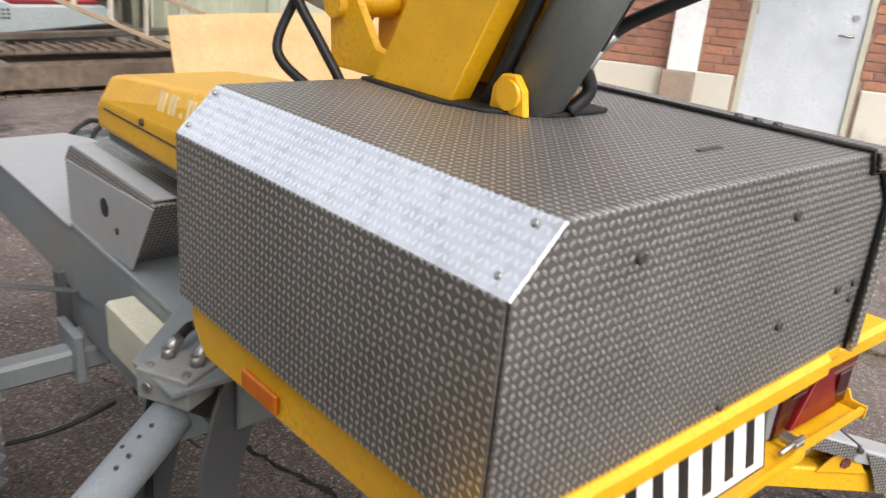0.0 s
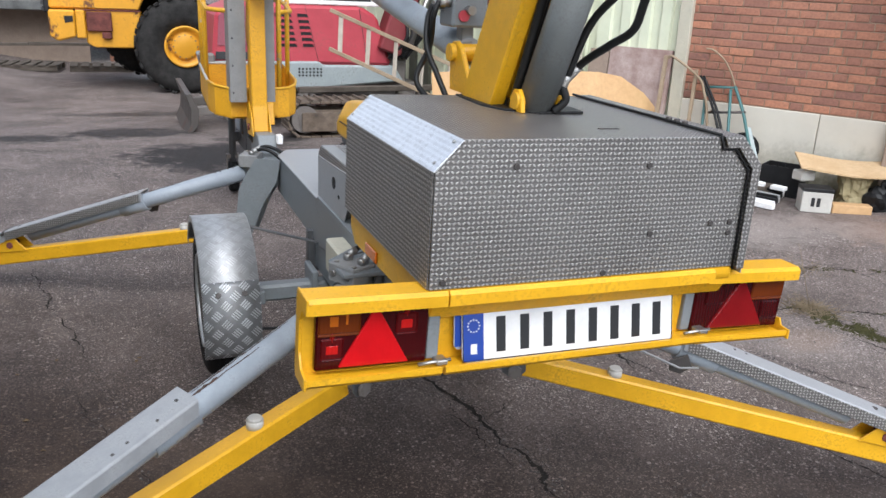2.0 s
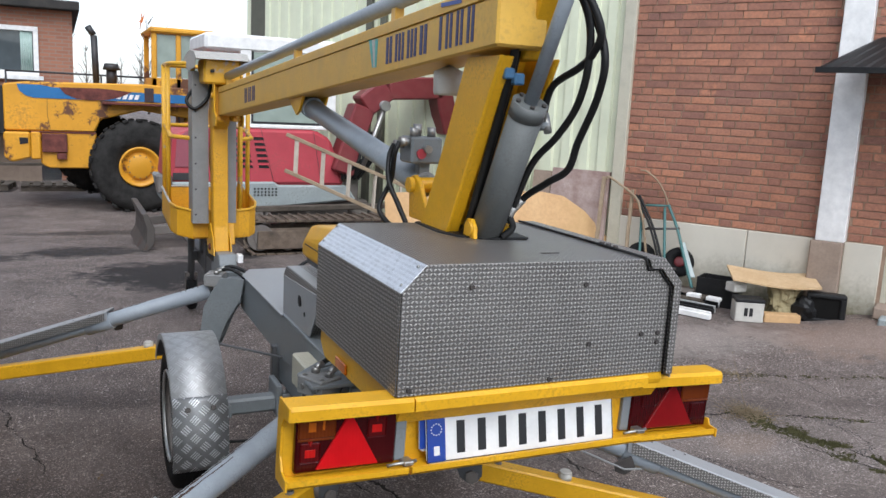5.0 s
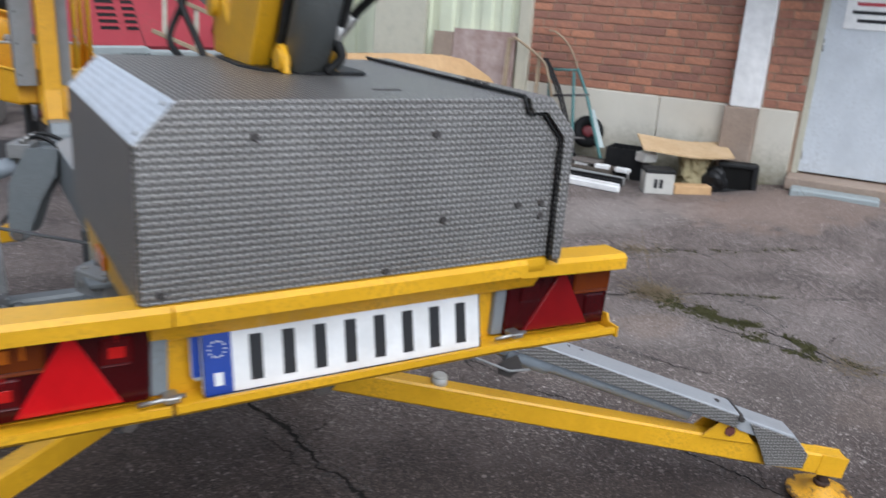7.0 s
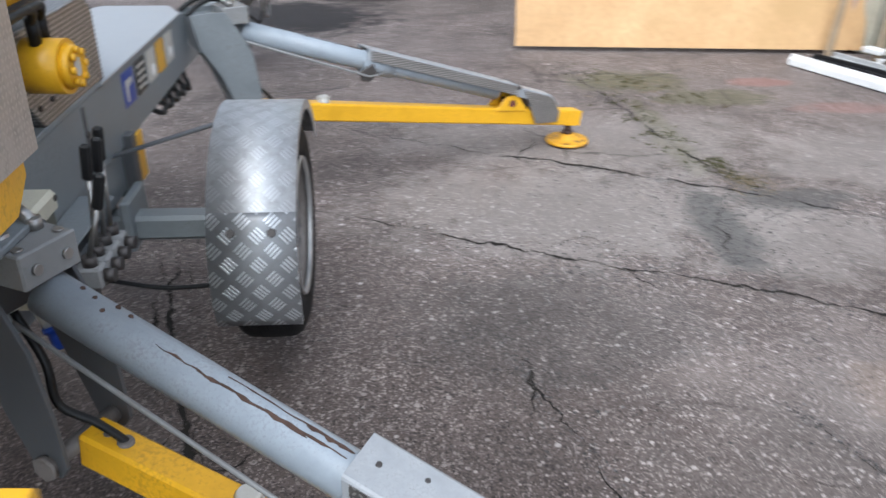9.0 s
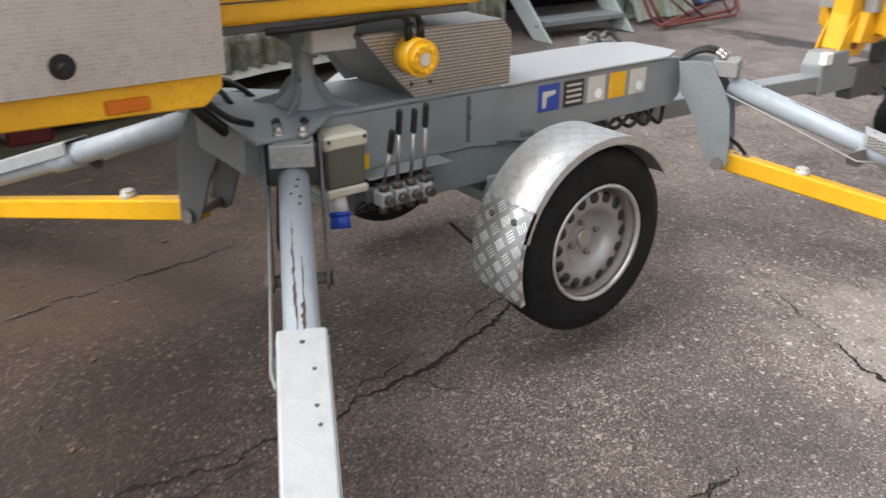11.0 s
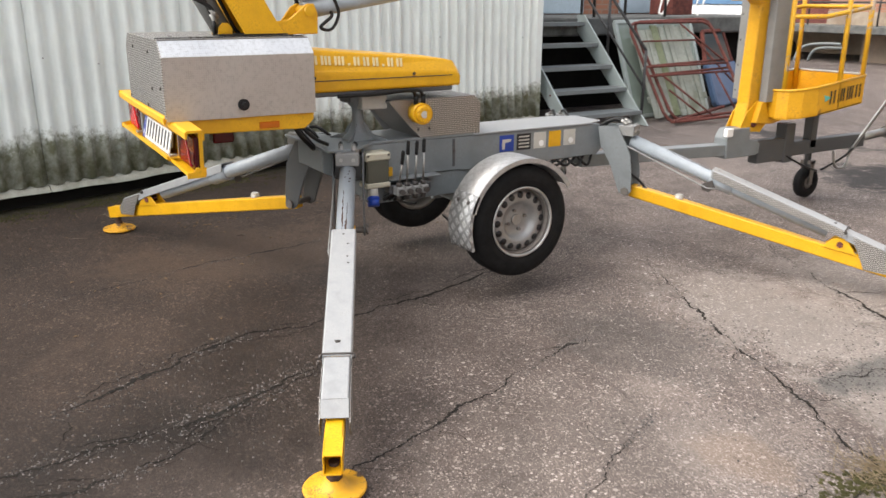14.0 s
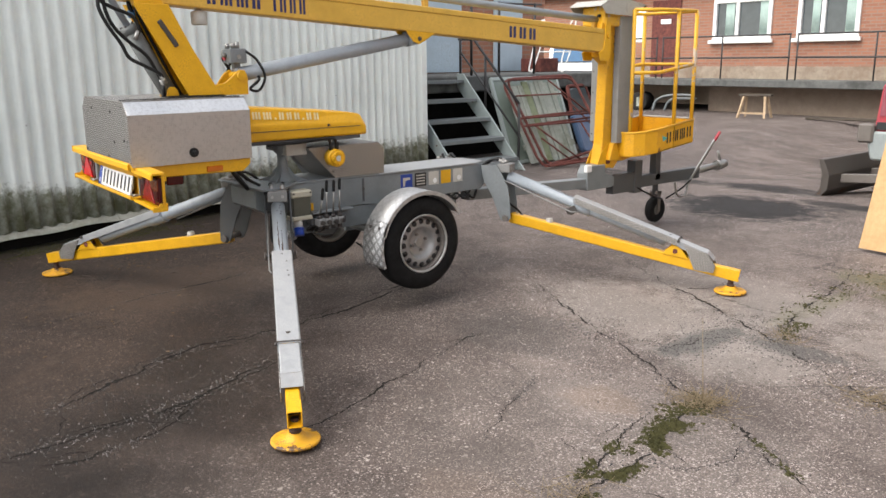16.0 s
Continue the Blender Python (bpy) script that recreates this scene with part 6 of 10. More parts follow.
def boom():
    """Lower mast, its cylinder and hoses, the long boom and its strut."""
    # mast: a channel open to the rear that leans back as it rises
    x0, x1 = -0.050, 0.118
    def rear(z):
        return 0.385 - 0.545 * (z - 1.35)
    def front(z):
        return 0.545 - 0.50 * (z - 1.35)
    bm = fresh()
    # two cheeks, the web between them at the front, and a lip along the rear of each cheek
    for xa, xb, flare in ((x0, x0 + 0.012, 0.02), (x1 - 0.012, x1, 0.03)):
        prism(bm, [(rear(1.306), 1.306), (front(1.306) + flare, 1.306), (front(1.36) + flare * 0.55, 1.36), (front(1.55), 1.55), (front(1.775), 1.775), (rear(1.775), 1.775)], "x", xa, xb, 0.002)
    prism(bm, [(front(1.306) - 0.035, 1.306), (front(1.306) - 0.004, 1.306), (front(1.774) - 0.004, 1.774), (front(1.774) - 0.035, 1.774)], "x", x0 + 0.010, x1 - 0.010, 0.002)
    prism(bm, [(rear(1.31) + 0.002, 1.31), (rear(1.31) + 0.014, 1.31), (rear(1.774) + 0.014, 1.774), (rear(1.774) + 0.002, 1.774)], "x", x0 + 0.003, x0 + 0.040, 0.002)
    # narrower head that carries the boom's hinge
    head = fresh()
    prism(head, [(rear(1.77) + 0.02, 1.77), (front(1.77) - 0.01, 1.77), (front(2.05) - 0.02, 2.05), (rear(2.05) + 0.03, 2.05)], "x", x0 + 0.075, x1 - 0.030, 0.004)
    mast = part("mast_arm", bm, M_YELLOW, lift, "yellow steel mast arm leaning back over the cover")
    part("mast_head", head, M_YELLOW, mast)
    b = fresh()
    prism(b, [(-0.068, 0.42), (-0.045, 0.345), (0.0, 0.305), (0.03, 0.285), (0.14, 0.285), (0.145, 0.34), (0.13, 0.60), (-0.06, 0.60)], "z", 1.306, 1.3125, 0.002)
    part("rubber_apron", b, M_BLACK, mast, "black rubber apron round the foot of the mast")
    b = fresh()
    v0, v1 = Vector((x1 + 0.003, 0.275, 1.695)), Vector((x1 + 0.003, 0.36, 1.565))
    bar(b, v0, v1, 0.026, 0.010, 0.004, Vector((1, 0, 0)))
    part("slot_cover", b, M_BOLT, mast, "dark brown slot cover on the mast")
    # foot bracket for the strut
    for x, lobe in ((-0.024, [(0.52, 1.3065), (0.735, 1.3065), (0.742, 1.40), (0.728, 1.436), (0.700, 1.440), (0.668, 1.424), (0.612, 1.352), (0.590, 1.348), (0.555, 1.395), (0.50, 1.46)]), (0.085, [(0.52, 1.3065), (0.755, 1.3065), (0.757, 1.40), (0.740, 1.440), (0.705, 1.440), (0.62, 1.372), (0.535, 1.36)])):
        b = fresh()
        prism(b, lobe, "x", x, x + 0.014, 0.003)
        part("strut_bracket", b, M_YELLOW, mast, "yellow bracket with a round pin")
    b = fresh()
    rod(b, (-0.038, 0.715, 1.408), (0.115, 0.715, 1.408), 0.024, None, 16)
    part("strut_pin", b, M_YELLOW, mast)
    # lift cylinder along the open rear of the mast
    b = fresh()
    rod(b, (0.034, 0.330, 1.325), (0.034, 0.150, 1.655), 0.043, None, 32)
    rod(b, (0.034, 0.162, 1.633), (0.034, 0.143, 1.668), 0.0445, None, 32)
    rod(b, (0.034, 0.335, 1.316), (0.034, 0.318, 1.347), 0.040, None, 24)
    cyl = part("lift_cylinder", b, M_LIFT_CYL, lift, "grey hydraulic lift cylinder behind the mast")
    for k in range(5):
        b = fresh()
        a = 0.6 + k * 1.2566
        rod(b, (0.034 + 0.034 * math.cos(a), 0.143 + 0.030 * math.sin(a), 1.668 + 0.016 * math.sin(a)), (0.034 + 0.034 * math.cos(a), 0.140 + 0.030 * math.sin(a), 1.674 + 0.016 * math.sin(a)), 0.006, None, 6)
        part("bolt", b, M_BOLT, cyl)
    b = fresh()
    rod(b, (0.034, 0.146, 1.662), (0.036, -0.060, 2.04), 0.017, None, 20)
    part("piston_rod", b, M_TUBE, cyl, "dark polished piston rod")
    b = fresh()
    rod(b, (0.075, 0.165, 1.61), (0.095, 0.160, 1.615), 0.011, None, 8)
    part("port", b, M_GREY, cyl)
    for x in (-0.020, 0.074):
        b = fresh()
        prism(b, [(0.296, 1.308), (0.362, 1.308), (0.358, 1.340), (0.343, 1.358), (0.318, 1.360), (0.302, 1.342)], "x", x, x + 0.012, 0.002)
        rod(b, (x - 0.006, 0.325, 1.333), (x + 0.018, 0.325, 1.333), 0.020, None, 14)
        part("cylinder_lug", b, M_YELLOW, cyl)
    for x, r, dy in ((-0.004, 0.011, -0.010), (0.016, 0.009, 0.012)):
        b = fresh()
        tube(b, [(x, 0.398 + dy, 1.312), (x, 0.375 + dy, 1.34), (x, 0.285 + dy, 1.53), (x, 0.196 + dy, 1.73), (x + 0.004, 0.165 + dy, 1.86), (x + 0.01, 0.12 + dy, 2.02)], r)
        part("mast_hose", b, M_HOSE, mast, "black hose running up inside the mast")
    for x, y, z in ((-0.012, 0.185, 1.735), (0.012, 0.178, 1.722)):
        b = fresh()
        box(b, x - 0.014, x + 0.014, y - 0.018, y + 0.014, z - 0.014, z + 0.014, 0.004)
        part("hose_clamp", b, M_CLAMP, mast, "blue hose clamp")
    # loose hoses behind the cylinder
    for pts in ([(0.078, 0.285, 1.372), (0.09, 0.212, 1.512), (0.10, 0.120, 1.588), (0.105, 0.050, 1.663), (0.105, 0.016, 1.753), (0.10, 0.016, 1.852), (0.06, 0.03, 1.95)],
                [(0.095, 0.285, 1.395), (0.110, 0.255, 1.430), (0.12, 0.173, 1.473), (0.13, 0.104, 1.511), (0.13, 0.071, 1.578), (0.13, 0.009, 1.678), (0.125, -0.020, 1.766), (0.115, 0.008, 1.853), (0.06, 0.04, 1.95)],
                [(0.095, 0.160, 1.615), (0.097, 0.178, 1.650), (0.100, 0.150, 1.712), (0.105, 0.053, 1.752), (0.105, 0.0, 1.783), (0.10, -0.030, 1.836), (0.06, 0.0, 1.94)]):
        b = fresh()
        tube(b, pts, 0.0092, 10)
        h = part("hydraulic_hose", b, M_HOSE, lift, "black hydraulic hose looping behind the mast")
        b = fresh()
        d = (Vector(pts[1]) - Vector(pts[0])).normalized()
        rod(b, Vector(pts[0]) - d * 0.02, Vector(pts[0]) + d * 0.03, 0.0105, None, 8)
        part("hose_end", b, M_STEEL, h)
    b = fresh()
    tube(b, [(0.06, 0.29, 1.312), (0.085, 0.28, 1.34), (0.075, 0.285, 1.372)], 0.010)
    part("hydraulic_hose", b, M_HOSE, lift, "black hydraulic hose at the foot of the cylinder")
    # the long boom
    bm = fresh()
    def low(y):
        return 1.803 - 0.0735 * y
    def high(y):
        return 1.952 - 0.0655 * y
    xa, xb = -0.075, 0.062
    v = []
    for y in (0.13, 3.855):
        v += [(xa, y, low(y)), (xb, y, low(y)), (xb, y, high(y) - 0.035), (xa, y, high(y) - 0.035)]
    solid(bm, v, [(0, 1, 2, 3), (7, 6, 5, 4), (0, 4, 5, 1), (1, 5, 6, 2), (2, 6, 7, 3), (3, 7, 4, 0)], 0.006)
    bo = part("boom", bm, M_YELLOW_BOOM, lift, "long yellow box-section boom with dark lettering bars")
    # cover along the top, a little proud of the sides
    b = fresh()
    v = []
    for y in (0.13, 3.825):
        v += [(xa - 0.003, y, high(y) - 0.036), (xb + 0.003, y, high(y) - 0.036), (xb + 0.003, y, high(y) - 0.004), (xb - 0.004, y, high(y)), (xa + 0.004, y, high(y)), (xa - 0.003, y, high(y) - 0.004)]
    solid(b, v, [(0, 1, 2, 3, 4, 5), (11, 10, 9, 8, 7, 6)] + [(i, (i + 1) % 6, 6 + (i + 1) % 6, 6 + i) for i in range(6)], 0.001)
    part("cover_strip", b, M_YELLOW_BOOM, bo)
    b = fresh()
    rod(b, (-0.02, 0.20, high(0.20) + 0.076), (-0.02, 3.815, high(3.815) + 0.070), 0.026, None, 18)
    part("levelling_ram", b, M_TUBE, bo, "grey levelling ram along the top of the boom")
    for y in (0.9, 2.1, 3.775):
        b = fresh()
        box(b, -0.035, -0.005, y - 0.02, y + 0.02, high(y) - 0.003, high(y) + 0.055, 0.003)
        part("ram_saddle", b, M_YELLOW_BOOM, bo)
    def letter_bar(side, y, w, h, z):
        xs = xb if side > 0 else xa
        c = fresh()
        box(c, min(xs, xs + side * 0.0015), max(xs, xs + side * 0.0015), y - w / 2, y + w / 2, z - h / 2, z + h / 2, 0)
        part("dark_bar", c, M_DECAL_BLUE, bo)
    # two words, a number and a short word on each side, as upright strokes
    for side, start, step in ((-1, 0.835, -1), (1, 0.575, 1)):
        y = start
        for strokes, thick, h, dz, gap in ((2, 0.019, 0.080, 0.010, 0.016), (3, 0.016, 0.080, 0.010, 0.016), (3, 0.016, 0.080, 0.010, 0.016), (2, 0.019, 0.080, 0.010, 0.070), (1, 0.016, 0.088, 0.008, 0.014), (2, 0.014, 0.088, 0.008, 0.014), (2, 0.014, 0.088, 0.008, 0.014), (2, 0.014, 0.088, 0.008, 0.0)):
            for _ in range(strokes):
                letter_bar(side, y, thick, h, (low(y) + high(y)) / 2 - dz)
                y += step * (thick + 0.010)
            y += step * gap
        y = 2.99 if side < 0 else 2.80
        for strokes in (2, 2, 2):
            for _ in range(strokes):
                letter_bar(side, y, 0.024, 0.078, (low(y) + high(y)) / 2 - 0.014)
                y += step * 0.038
            y += step * 0.022
    for k, mat in enumerate((M_DECAL_TEAL, M_STICKER, M_DECAL_TEAL)):
        c = fresh()
        ya, zc = 1.005 - k * 0.030, (low(0.95) + high(0.95)) / 2
        prism(c, [(ya, zc + 0.038), (ya - 0.024, zc + 0.038), (ya - 0.052 + k * 0.018, zc - 0.05), (ya - 0.040 + k * 0.018, zc - 0.05)], "x", xa - 0.0015, xa)
        part("wedge_mark", c, mat, bo, "teal wedge mark" if k != 1 else "pale wedge mark")
    c = fresh()
    box(c, xa - 0.005, xa - 0.003, 0.32, 0.44, high(0.38) - 0.022, high(0.38) - 0.012, 0)
    part("blue_bar", c, M_BLUE, bo)
    # cylinder under the boom
    b = fresh()
    rod(b, (0.02, 0.715, 1.408), (0.006, 1.93, 1.612), 0.040, None, 24)
    rod(b, (0.006, 1.92, 1.612), (0.006, 2.0, 1.628), 0.048, None, 20)
    st = part("boom_cylinder", b, M_TUBE, lift, "blue-grey hydraulic cylinder under the boom")
    for x in (-0.055, 0.050):
        b = fresh()
        prism(b, [(1.88, low(1.88) + 0.004), (2.12, low(2.12) + 0.004), (2.03, 1.600), (1.985, 1.58), (1.94, 1.60)], "x", x, x + 0.012, 0.002)
        part("cylinder_bracket", b, M_YELLOW, st, "yellow bracket under the boom")
    b = fresh()
    bolt_head(b, (0.062, 1.99, 1.615), (1, 0, 0), 0.016, 0.006)
    part("bracket_pin", b, M_BOLT, st)
    # valve block with its hoses
    b = fresh()
    box(b, -0.045, 0.055, 0.68, 0.78, 1.475, 1.555, 0.006)
    box(b, -0.005, 0.030, 0.71, 0.75, 1.43, 1.476, 0.003)
    vb = part("valve_block", b, M_GREY, lift, "grey valve block with hose fittings")
    for p, q, r in (((-0.03, 0.705, 1.555), (-0.03, 0.705, 1.582), 0.013), ((0.0, 0.75, 1.555), (0.0, 0.75, 1.592), 0.013), ((0.03, 0.71, 1.555), (0.03, 0.71, 1.584), 0.013),
                    ((-0.078, 0.70, 1.54), (-0.045, 0.70, 1.54), 0.014), ((-0.075, 0.75, 1.53), (-0.045, 0.75, 1.53), 0.012), ((0.055, 0.73, 1.51), (0.062, 0.73, 1.51), 0.012), ((0.0, 0.655, 1.52), (0.0, 0.68, 1.52), 0.012)):
        b = fresh()
        rod(b, p, q, r, None, 10)
        part("fitting", b, M_STEEL, vb)
    b = fresh()
    rod(b, (-0.015, 0.680, 1.505), (-0.015, 0.672, 1.505), 0.015, None, 14)
    part("red_cap", b, M_RED_MACHINE, vb, "round red cap")
    for pts in ([(-0.078, 0.70, 1.54), (-0.092, 0.70, 1.50), (-0.085, 0.74, 1.42), (-0.12, 0.74, 1.33), (-0.09, 0.66, 1.27), (-0.06, 0.62, 1.22)], [(-0.075, 0.75, 1.53), (-0.09, 0.75, 1.49), (-0.10, 0.72, 1.42), (-0.085, 0.67, 1.35), (-0.07, 0.63, 1.29), (-0.05, 0.615, 1.22)],
                [(0.055, 0.775, 1.54), (0.075, 0.83, 1.49), (0.08, 0.87, 1.40), (0.06, 0.84, 1.325), (0.05, 0.79, 1.335), (0.05, 0.85, 1.39), (0.03, 0.80, 1.43)]):
        b = fresh()
        tube(b, pts, 0.008, 8)
        part("hydraulic_hose", b, M_HOSE, vb, "black hydraulic hose")
    b = fresh()
    lathe(b, [(0.0, 1.680), (0.040, 1.680), (0.043, 1.688), (0.044, 1.745), (0.0, 1.765)], 24, Matrix.Translation((0.0, 0.54, 0)))
    part("filter_cup", b, M_STICKER, lift, "pale grey plastic cup under the boom")


boom()


def basket():
    """Jib post and the working platform at the boom's end."""
    OUT = Matrix.Translation((0.0, 0.155, -0.012))
    bm = fresh()
    prism(bm, [(3.70, 1.72), (3.78, 1.76), (3.87, 1.74), (3.935, 1.64), (3.935, 1.50), (3.90, 1.45), (3.905, 1.33), (3.935, 1.30), (3.935, 1.20), (3.88, 1.16), (3.86, 0.80), (3.90, 0.66), (3.90, 0.62), (3.80, 0.60), (3.70, 0.64), (3.74, 0.80), (3.765, 1.45), (3.68, 1.50)], "x", -0.095, 0.002, 0.006)
    jib = part("jib_post", bm, M_TUB, lift, "yellow upright jib post carrying the platform", m=OUT)
    for x in (-0.108, 0.062):
        b = fresh()
        prism(b, [(3.60, 1.47), (3.70, 1.47), (3.73, 1.52), (3.72, 1.76), (3.66, 1.80), (3.64, 1.56), (3.58, 1.53)], "x", x, x + 0.010, 0.003)
        bolt_head(b, (x + (0.010 if x > 0 else 0), 3.69, 1.66), (1 if x > 0 else -1, 0, 0), 0.022, 0.010)
        part("knuckle_plate", b, M_YELLOW, jib, m=OUT)
    b = fresh()
    box(b, 0.005, 0.058, 3.62, 3.72, 1.50, 1.76, 0.008)
    for z in (1.54, 1.61, 1.68):
        rod(b, (0.030, 3.615, z), (0.030, 3.59, z), 0.018, 0.014, 10)
    part("knuckle_block", b, M_TUB, jib, "dirty yellow pivot block with rusty pins", m=OUT)
    for z in (1.66, 1.60, 1.54):
        b = fresh()
        bolt_head(b, (0.002, 3.85, z), (1, 0, 0), 0.012, 0.008)
        part("bolt", b, M_BOLT, jib, m=OUT)
    for x in (-0.106, 0.006):
        b = fresh()
        prism(b, [(3.66, 0.62), (3.88, 0.60), (3.98, 0.70), (3.92, 0.78), (3.82, 0.82), (3.72, 0.74)], "x", x, x + 0.008, 0.002)
        part("foot_knuckle", b, M_YELLOW, jib, m=OUT)
        b = fresh()
        bolt_head(b, (x + (0.008 if x > 0 else 0), 3.80, 0.66), (1 if x > 0 else -1, 0, 0), 0.024, 0.012)
        part("pivot_pin", b, M_RUST, jib, m=OUT)
    # curved arm from the jib's foot to the underside of the platform
    b = fresh()
    prism(b, [(3.93, 0.66), (4.10, 0.645), (4.22, 0.665), (4.32, 0.712), (4.05, 0.715), (4.02, 0.80), (3.97, 0.80)], "x", -0.085, 0.055, 0.006)
    part("platform_arm", b, M_TUB, lift, "yellow curved arm under the platform")
    # folded shield column behind the jib: two drilled front strips with side walls
    for x0, x1, xs in ((-0.215, -0.112, -0.215), (0.012, 0.070, 0.066)):
        bm = fresh()
        box(bm, x0, x1, 3.990, 3.995, 0.80, 1.80, 0.001)
        box(bm, xs, xs + 0.004, 3.995, 4.17, 0.80, 1.80, 0.001)
        sh = part("shield_plate", bm, M_SHIELD, lift, "grey drilled shield plate beside the jib")
        for k in range(6):
            b = fresh()
            if x0 > 0:
                rod(b, (0.070, 4.14, 0.86 + 0.17 * k), (0.072, 4.14, 0.86 + 0.17 * k), 0.006, None, 8)
            else:
                rod(b, (x0 + 0.02, 3.990, 0.86 + 0.17 * k), (x0 + 0.02, 3.988, 0.86 + 0.17 * k), 0.006, None, 8)
            part("hole", b, M_INK, sh)
    # platform tub, tipped up a little towards its far end
    tip = Matrix(((1, 0, 0, 0), (0, 1, 0, 0), (0, 0.115, 1, -0.115 * 4.28), (0, 0, 0, 1)))
    x0, x1, y0, y1 = -0.325, 0.262, 4.055, 4.80
    z0, z1 = 0.712, 0.905
    out = [(x0 + 0.12, y0), (x1 - 0.16, y0), (x1 - 0.085, y0 + 0.025), (x1 - 0.03, y0 + 0.10), (x1, y0 + 0.22), (x1, y1 - 0.03), (x1 - 0.03, y1), (x0 + 0.03, y1), (x0, y1 - 0.03), (x0, y0 + 0.22), (x0 + 0.03, y0 + 0.10)]
    bm = fresh()
    prism(bm, out, "z", z0, z0 + 0.012, 0.002)
    n = len(out)
    for i in range(n):
        a, b2 = Vector((*out[i], 0)), Vector((*out[(i + 1) % n], 0))
        v = []
        inw = Vector((-(b2 - a).y, (b2 - a).x, 0)).normalized() * 0.006
        for p in (a, b2):
            for o in (Vector((0, 0, 0)), inw):
                v += [p + o + UP * z0, p + o + UP * z1]
        solid(bm, v, [(0, 1, 5, 4), (2, 6, 7, 3), (1, 3, 7, 5), (0, 4, 6, 2), (0, 2, 3, 1), (4, 5, 7, 6)])
    bmesh.ops.remove_doubles(bm, verts=bm.verts, dist=0.0004)
    tub = part("platform", bm, M_TUB, lift, "yellow work platform tub with dark lettering bars", m=tip)
    # rolled rim, worn pale along its far half
    for k, (first, last, mat) in enumerate(((9, 16, M_YELLOW_WORN), (5, 9, M_SCUFFED))):
        b = fresh()
        tube(b, [(*out[i % n], z1) for i in range(first, last + 1)], 0.009, 8, bend=False)
        part("rim", b, mat, tub, "" if k == 0 else "pale worn rim", m=tip)
    b = fresh()
    prism(b, [(y0 + 0.28, z0 + 0.13), (y0 + 0.36, z0 + 0.10), (y0 + 0.30, z0 + 0.08)], "x", x1, x1 + 0.0012)
    part("teal_patch", b, M_DECAL_TEAL, tub, "faded teal patch", m=tip)
    for k in range(4):
        for dy in (-0.026, 0.0, 0.026) if k in (1, 2) else (-0.022, 0.018):
            b = fresh()
            y = y0 + 0.375 + 0.092 * k
            box(b, x1 + 0.0012, x1 + 0.0024, y + dy - 0.008, y + dy + 0.008, z0 + 0.055, z0 + 0.145, 0)
            part("dark_bar", b, M_INK, tub, m=tip)
    # rails
    posts = [(x0 + 0.015, 4.48), (x1 - 0.012, 4.50), (x0 + 0.02, y1 - 0.02), (x1 - 0.02, y1 - 0.04), (-0.195, y0 + 0.05), (0.118, y0 + 0.045)]
    for x, y in posts:
        b = fresh()
        rod(b, (x, y, z0 + 0.01 + 0.115 * (y - 4.28)), (x, y, 1.85), 0.016, None, 12)
        part("rail_post", b, M_YELLOW_WORN, lift)
    for z in (1.85, 1.39):
        d = 0.0 if z > 1.5 else 0.03
        pts = [(-0.195, y0 + 0.05, z - d), (x0 + 0.015, y0 + 0.26, z - d), (x0 + 0.015, 4.48, z), (x0 + 0.02, y1 - 0.02, z + d), (x1 - 0.02, y1 - 0.04, z + d), (x1 - 0.012, 4.50, z), (x1 - 0.03, y0 + 0.24, z - d), (0.118, y0 + 0.045, z - d)]
        b = fresh()
        tube(b, pts, 0.015, 10, bend=False)
        part("guard_rail", b, M_YELLOW_WORN, lift, "yellow tubular guard rail with worn paint")
    # control box on the rail under its battered lid
    b = fresh()
    box(b, -0.17, 0.06, 3.80, 4.06, 1.72, 1.875, 0.012)
    part("control_box", b, M_YELLOW_WORN, lift, "worn yellow control box on the platform rail")
    b = fresh()
    prism(b, [(3.72, 1.868), (3.722, 1.876), (3.80, 1.915), (4.02, 1.93), (4.25, 1.895), (4.25, 1.884), (4.02, 1.918), (3.80, 1.903)], "x", -0.23, 0.10, 0.001)
    lid = part("control_lid", b, M_SCUFFED, lift, "scuffed white lid over the controls")
    for x in (-0.230, 0.0965):
        b = fresh()
        prism(b, [(3.722, 1.872), (3.80, 1.905), (4.02, 1.92), (4.25, 1.888), (4.10, 1.80), (3.78, 1.815)], "x", x, x + 0.0035)
        part("lid_side", b, M_SCUFFED, lid)
    for x in (-0.12, 0.02):
        b = fresh()
        rod(b, (x, 3.795, 1.80), (x, 3.775, 1.80), 0.012, None, 10)
        part("control_button", b, M_BLACK, lid)
    b = fresh()
    tube(b, [(-0.20, 3.88, 1.70), (-0.25, 3.84, 1.62), (-0.20, 3.82, 1.57), (-0.12, 3.82, 1.64), (-0.10, 3.80, 1.75)], 0.012)
    part("control_hose", b, M_HOSE, lift, "black cable loop at the platform", m=OUT)


basket()


